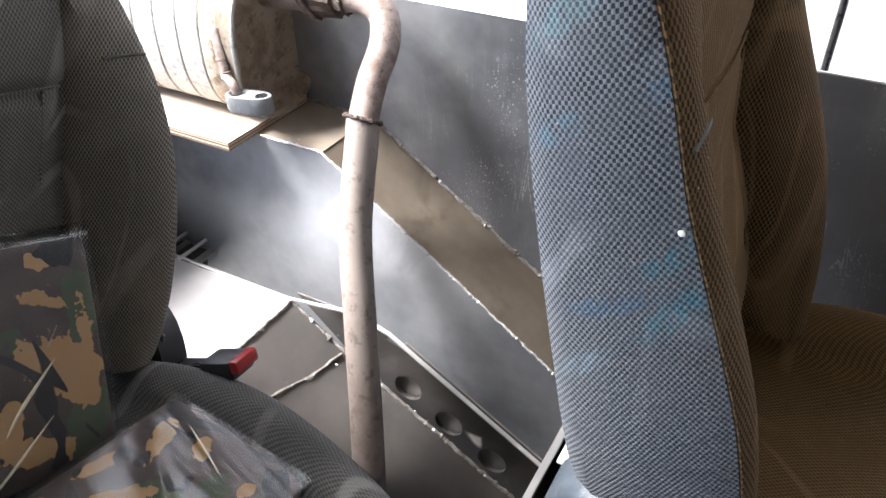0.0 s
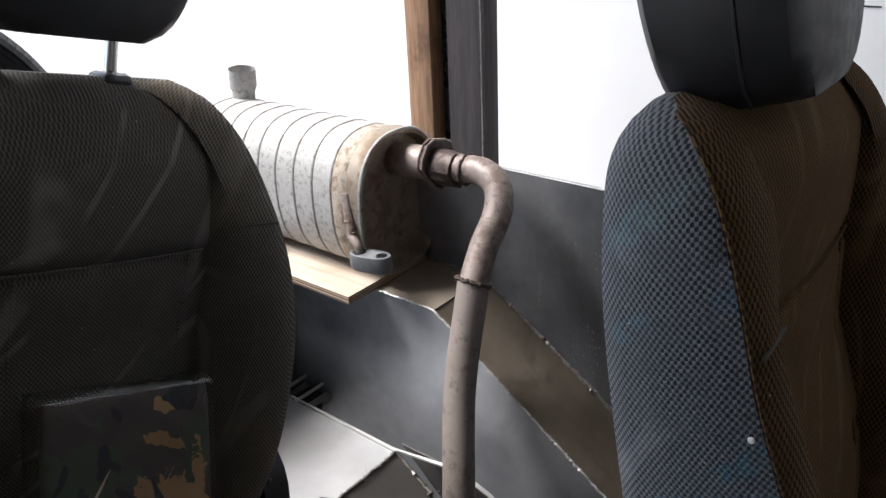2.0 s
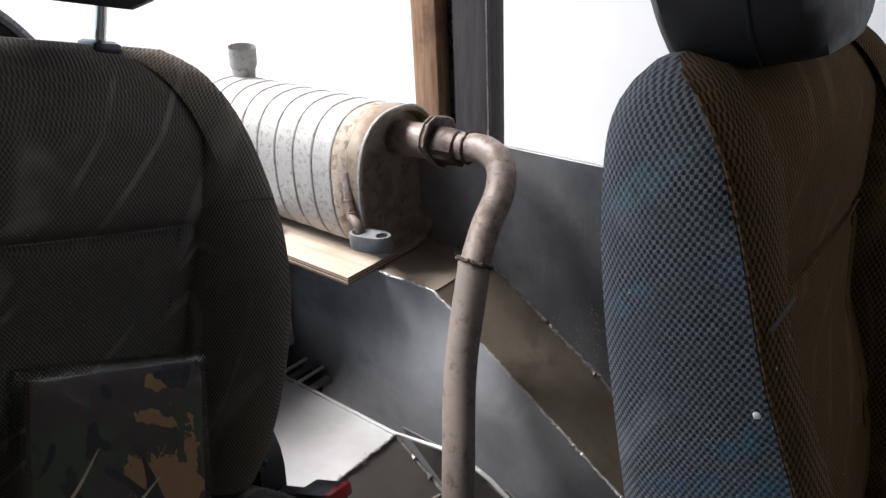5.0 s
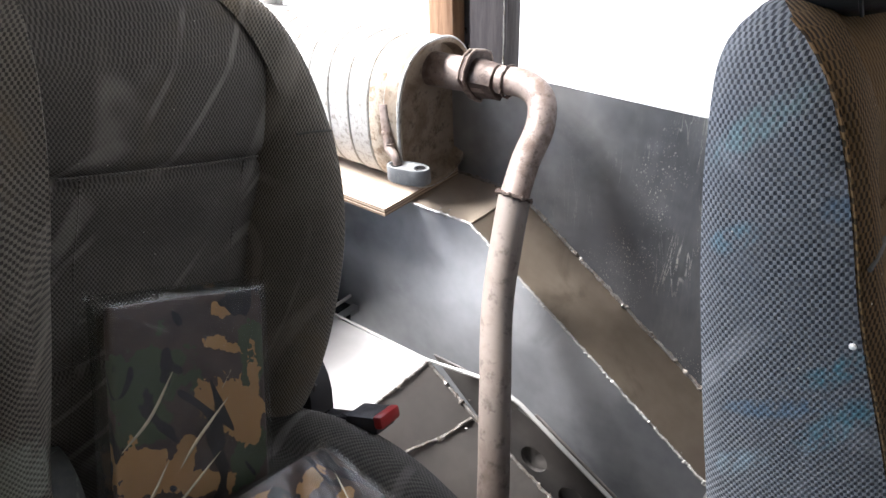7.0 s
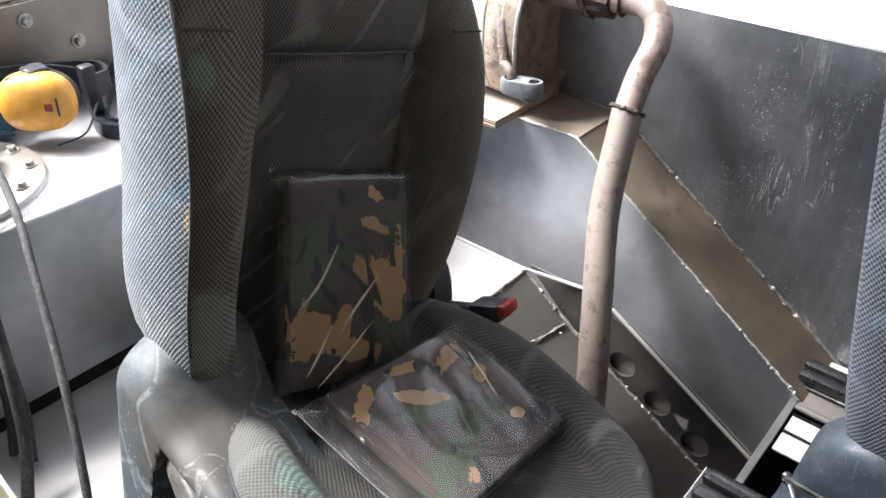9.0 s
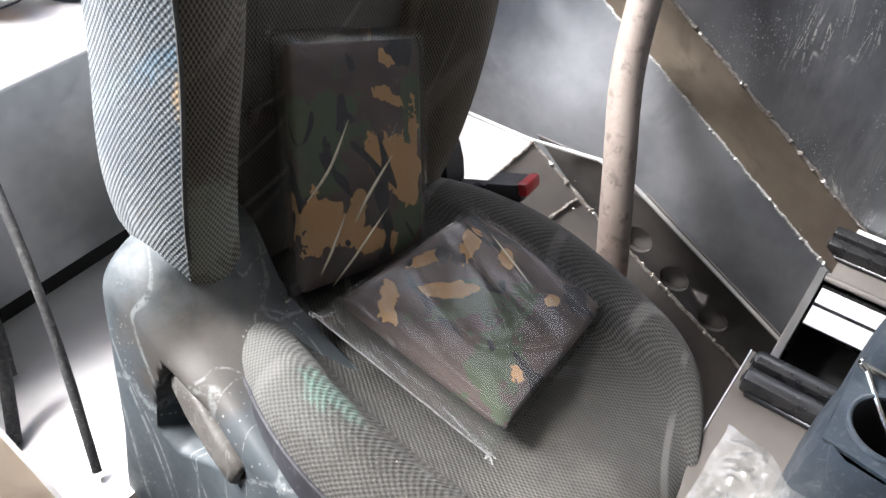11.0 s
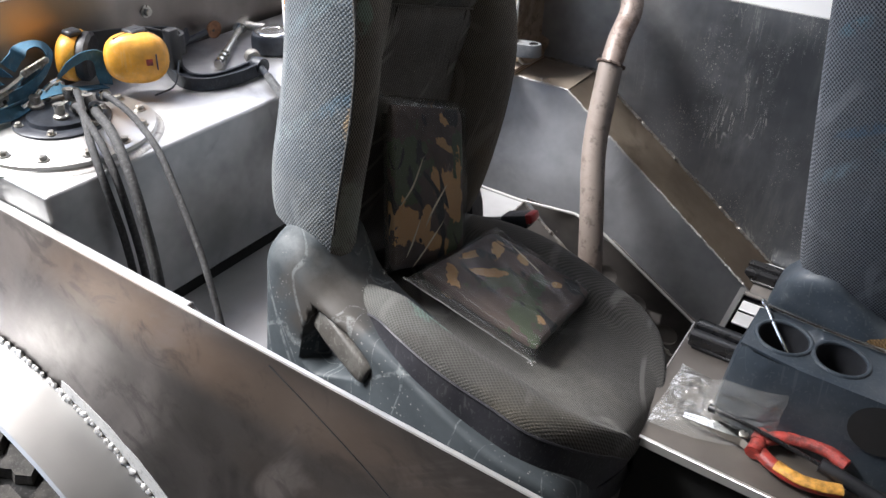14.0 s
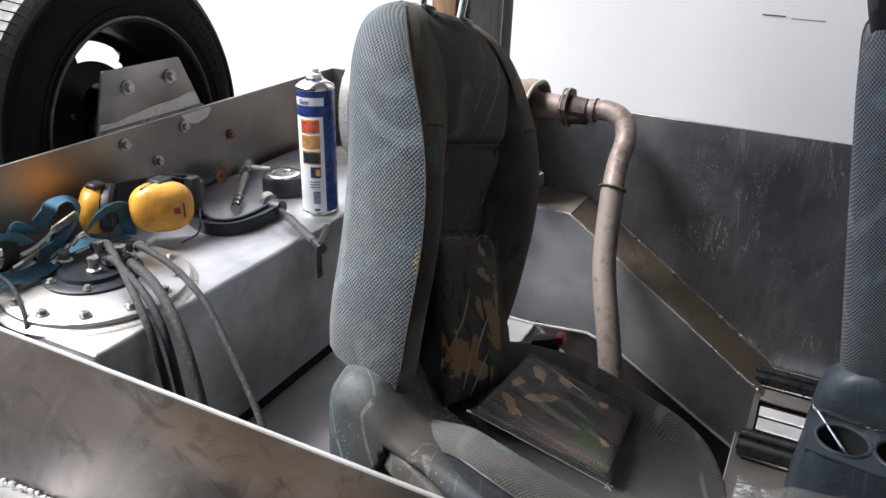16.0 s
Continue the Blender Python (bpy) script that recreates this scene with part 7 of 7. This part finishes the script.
    across = [(0.7, 0.3, 0), (0.7, 0.5, 0), (0.5, 0.7, 0), (0.4, 0.8, 0), (-0.1, 1, 0), (-0.6, 0.8, 0), (-1, 0.2, 0), (-1, 0, 0)]
    body = part("bow", bm_ribbon(bow, across, 0.020, 0.012), M_CAST, cl)
    for side in (-1, 1):
        edge = [Vector(p) + Vector(a).normalized() * 0.0095 * side for p, a in zip(bow, across)]
        part("flange", bm_ribbon(edge, across, 0.005, 0.022), M_CAST, body)
    part("boss", bm_turned([(0.0, -0.014), (0.014, -0.012), (0.016, 0.0), (0.015, 0.012), (0.0, 0.013)], 18, "x", (-1.050, 0.350, z + 0.016)), M_CAST, cl)
    part("screw", bm_tube([(-1.075, 0.365, z + 0.017), (-1.02, 0.335, z + 0.015), (-0.905, 0.272, z + 0.006)], 0.0058, 12, 6), M_CAST, cl, "threaded screw")
    d = (Vector((-0.905, 0.272, z + 0.006)) - Vector((-1.02, 0.335, z + 0.015))).normalized()
    for k in range(24):
        p = Vector((-1.005, 0.327, z + 0.0138)) + d * 0.0042 * k
        part("thread", bm_tube([p, p + d * 0.0018], 0.0074, 10, 1, True, None, False), M_MOUNT, cl)
    part("pad", bm_tube([(-1.09, 0.373, z + 0.018), (-1.074, 0.364, z + 0.017)], 0.014, 16, 2), M_BOLT, cl, "swivel pad")
    hub = part("hub", bm_tube([(-0.912, 0.276, z + 0.006), (-0.892, 0.265, z + 0.004)], 0.009, 12, 2), M_CAST, cl)
    part("wing", bm_tube([(-0.90, 0.27, z + 0.006), (-0.893, 0.275, z + 0.03), (-0.89, 0.28, z + 0.045)], 0.0085, 12, 4, True, (1.0, 0.35, (1, 0, 0))), M_BOLT, cl)
    part("wing", bm_tube([(-0.90, 0.268, z + 0.002), (-0.896, 0.262, z - 0.025), (-0.895, 0.262, z - 0.045)], 0.0075, 12, 4, True, (1.0, 0.35, (1, 0, 0))), M_CAST, cl)
    # ratchet wrench
    wr = thing("ratchet_wrench", "chrome socket wrench lying on the tank", "wrench")
    part("handle", bm_tube([(-1.118, 0.318, z + 0.010), (-1.15, 0.365, z + 0.011), (-1.20, 0.44, z + 0.013), (-1.228, 0.482, z + 0.014)], lambda t: 0.0085 - 0.002 * math.sin(math.pi * t), 12, 6), M_CHROME, wr)
    part("head", bm_tube([(-1.222, 0.472, z + 0.015), (-1.245, 0.508, z + 0.016)], 0.014, 14, 2, True, (1.0, 0.8, (0, 0, 1))), M_CHROME, wr)
    part("socket", bm_tube([(-1.232, 0.488, z + 0.016), (-1.19, 0.51, z + 0.014)], 0.009, 12, 2), M_BOLT, wr)
    for k in range(3):
        part("grip_ring", bm_tube([(-1.122 - 0.012 * k, 0.324 + 0.018 * k, z + 0.0105), (-1.126 - 0.012 * k, 0.330 + 0.018 * k, z + 0.0105)], 0.0098, 12, 1, True, None, False), M_CHROME, wr)
    # tape measure
    tp = thing("tape_measure", "dark rubber tape measure with a pale face", "tape measure", pose(-1.112, 0.452, z + 0.001, 0, 0, 35))
    rings = []
    for h, k in ((0.0, 0.92), (0.004, 1.0), (0.03, 1.0), (0.036, 0.93), (0.037, 0.8)):
        rings.append([Vector((0.040 * k * math.copysign(abs(math.cos(a)) ** 0.7, math.cos(a)), 0.036 * k * math.copysign(abs(math.sin(a)) ** 0.7, math.sin(a)), h)) for a in (2 * math.pi * i / 32 for i in range(32))])
    body = part("case", bm_loft(rings), M_CAST, tp)
    part("face", bm_turned([(0.033, 0.036), (0.033, 0.0385), (0.030, 0.040), (0.022, 0.0395), (0.021, 0.0385), (0.0, 0.0385)], 32), M_CHROME, tp, "bright round face")
    # near-black block paints the shade inside the window
    part("window", bm_box(0.02, 0.0415, -0.02, -0.006, 0.006, 0.024, 0.002, 1), M_SHADE, body)
    part("lock_button", bm_box(0.01, 0.042, 0.004, 0.018, 0.010, 0.022, 0.003, 1), M_CHROME, body)
    # bolt with a rusty head lying near the rear panel
    bt = thing("rusty_bolt", "rust-brown bolt and washer against the rear panel", "bolt")
    part("washer", bm_turned([(0.017, 0), (0.017, 0.004)], 22, "x", (-1.245, 0.425, z + 0.02)), M_WASHER, bt)
    part("shank", bm_tube([(-1.255, 0.36, z + 0.008), (-1.25, 0.395, z + 0.014), (-1.247, 0.425, z + 0.02)], 0.007, 10, 3), M_CAST, bt)
    # dust mask at the near corner
    mk = thing("white_cup", "pale ribbed plastic cup lying at the tank's corner", "cup")
    rings = []
    for t, r in ((0.0, 0.012), (0.008, 0.030), (0.025, 0.040), (0.05, 0.043), (0.075, 0.040), (0.085, 0.03)):
        c0 = Vector((-1.205, -0.185, z + 0.012)) + Vector((0.55, 0.25, 0.45)) * t
        rings.append([c0 + r * (1 + 0.025 * math.cos(12 * a)) * (Vector((0.55, -0.8, 0)).normalized() * math.cos(a) + Vector((-0.35, -0.25, 0.9)).normalized() * math.sin(a)) for a in (2 * math.pi * i / 96 for i in range(96))])
    part("cup", bm_loft(rings), M_CUP, mk)
    # aerosol can
    can = thing("aerosol_can", "white and blue printed aerosol can without a cap", "aerosol can", pose(-1.001, 0.417, z, -1.5, -2.0, 0))
    R = 0.0325
    body = part("can_body", bm_turned([(R * 0.94, 0.0), (R, 0.004), (R, 0.225), (R * 0.96, 0.228)], 40), M_WHITE, can, "white printed tin body")
    part("seam_ring", bm_turned([(R * 1.03, 0.0), (R * 1.04, 0.003), (R * 1.0, 0.005)], 40), M_CHROME, can)
    part("shoulder", bm_turned([(R * 1.03, 0.225), (R * 1.04, 0.229), (R * 0.98, 0.231), (R * 0.84, 0.2345), (R * 0.60, 0.2385), (R * 0.47, 0.2395), (R * 0.47, 0.243), (0.0, 0.2435)], 36), M_CHROME, can, "bright domed top")
    part("nozzle", bm_turned([(0.0125, 0.243), (0.0125, 0.249), (0.0085, 0.2515), (0.0080, 0.2585), (0.0, 0.2595)], 18), M_WHITE, can, "white spray nozzle")
    def band(name_, a0, a1, z0, z1, mat, label, lift=0.0005):
        n = max(3, int((a1 - a0) / 8))
        rows = [[Vector(((R + d) * math.cos(radians(a0 + (a1 - a0) * i / n)), (R + d) * math.sin(radians(a0 + (a1 - a0) * i / n)), zz)) for d, zz in ((0, z0), (lift, z0), (lift, z1), (0, z1))] for i in range(n + 1)]
        return part(name_, bm_loft(rows), mat, body, label)
    face = -70
    band("blue_band", face - 180, face + 180, 0.180, 0.224, M_BLUECAN, "dark blue band")
    band("blue_side", face + 36, face + 150, 0.006, 0.180, M_BLUECAN, "dark blue side")
    band("pale_band", face - 60, face + 40, 0.199, 0.213, M_WHITEPLATE, "pale band", 0.0009)
    for i, m_ in enumerate((M_REDPRINT, M_PRINT, M_PRINT)):
        z0 = 0.152 - i * 0.028
        band("picture_frame", face - 38, face + 24, z0 - 0.001, z0 + 0.023, M_ORANGE, "yellow picture border", 0.0007)
        band("picture", face - 34, face + 20, z0 + 0.001, z0 + 0.020, m_ if i != 2 else M_CAST, "small printed picture", 0.001)
    band("hazard_box", face - 10, face + 22, 0.070, 0.090, M_INK, "black hazard box", 0.0009)
    band("hazard_mark", face + 6, face + 20, 0.074, 0.086, M_YELLOW, "", 0.0012)
    for i in range(3):
        band("print_bar", face - 14, face + 18, 0.062 - i * 0.005, 0.0635 - i * 0.005, M_GREYPLASTIC, "unreadable line of print", 0.0008)
    for i in range(6):
        band("barcode_bar", face - 4, face + 18, 0.022 + i * 0.004, 0.0242 + i * 0.004, M_BLUECAN, "", 0.0008)
    band("oval_mark", face - 2, face + 14, 0.008, 0.012, M_INK, "", 0.0008)
    txt = bpy.data.curves.new("size_word", "FONT")
    txt.body = "Size"
    txt.size = 0.0125
    txt.extrude = 0.0003
    ob = new("size_word", txt)
    dg = bpy.context.evaluated_depsgraph_get()
    me = bpy.data.meshes.new_from_object(ob.evaluated_get(dg))
    bpy.data.objects.remove(ob)
    for v in me.vertices:
        a = radians(face - 40) + v.co.x / R
        v.co = Vector(((R + 0.0012 + v.co.z) * math.cos(a), (R + 0.0012 + v.co.z) * math.sin(a), 0.2015 + v.co.y))
    me.materials.clear()
    me.materials.append(M_INK)
    word = new("size_word", me)
    word.parent = body


build_road_wheel()
build_console()
build_tools_on_plate()
build_buckle()
build_tank_top()
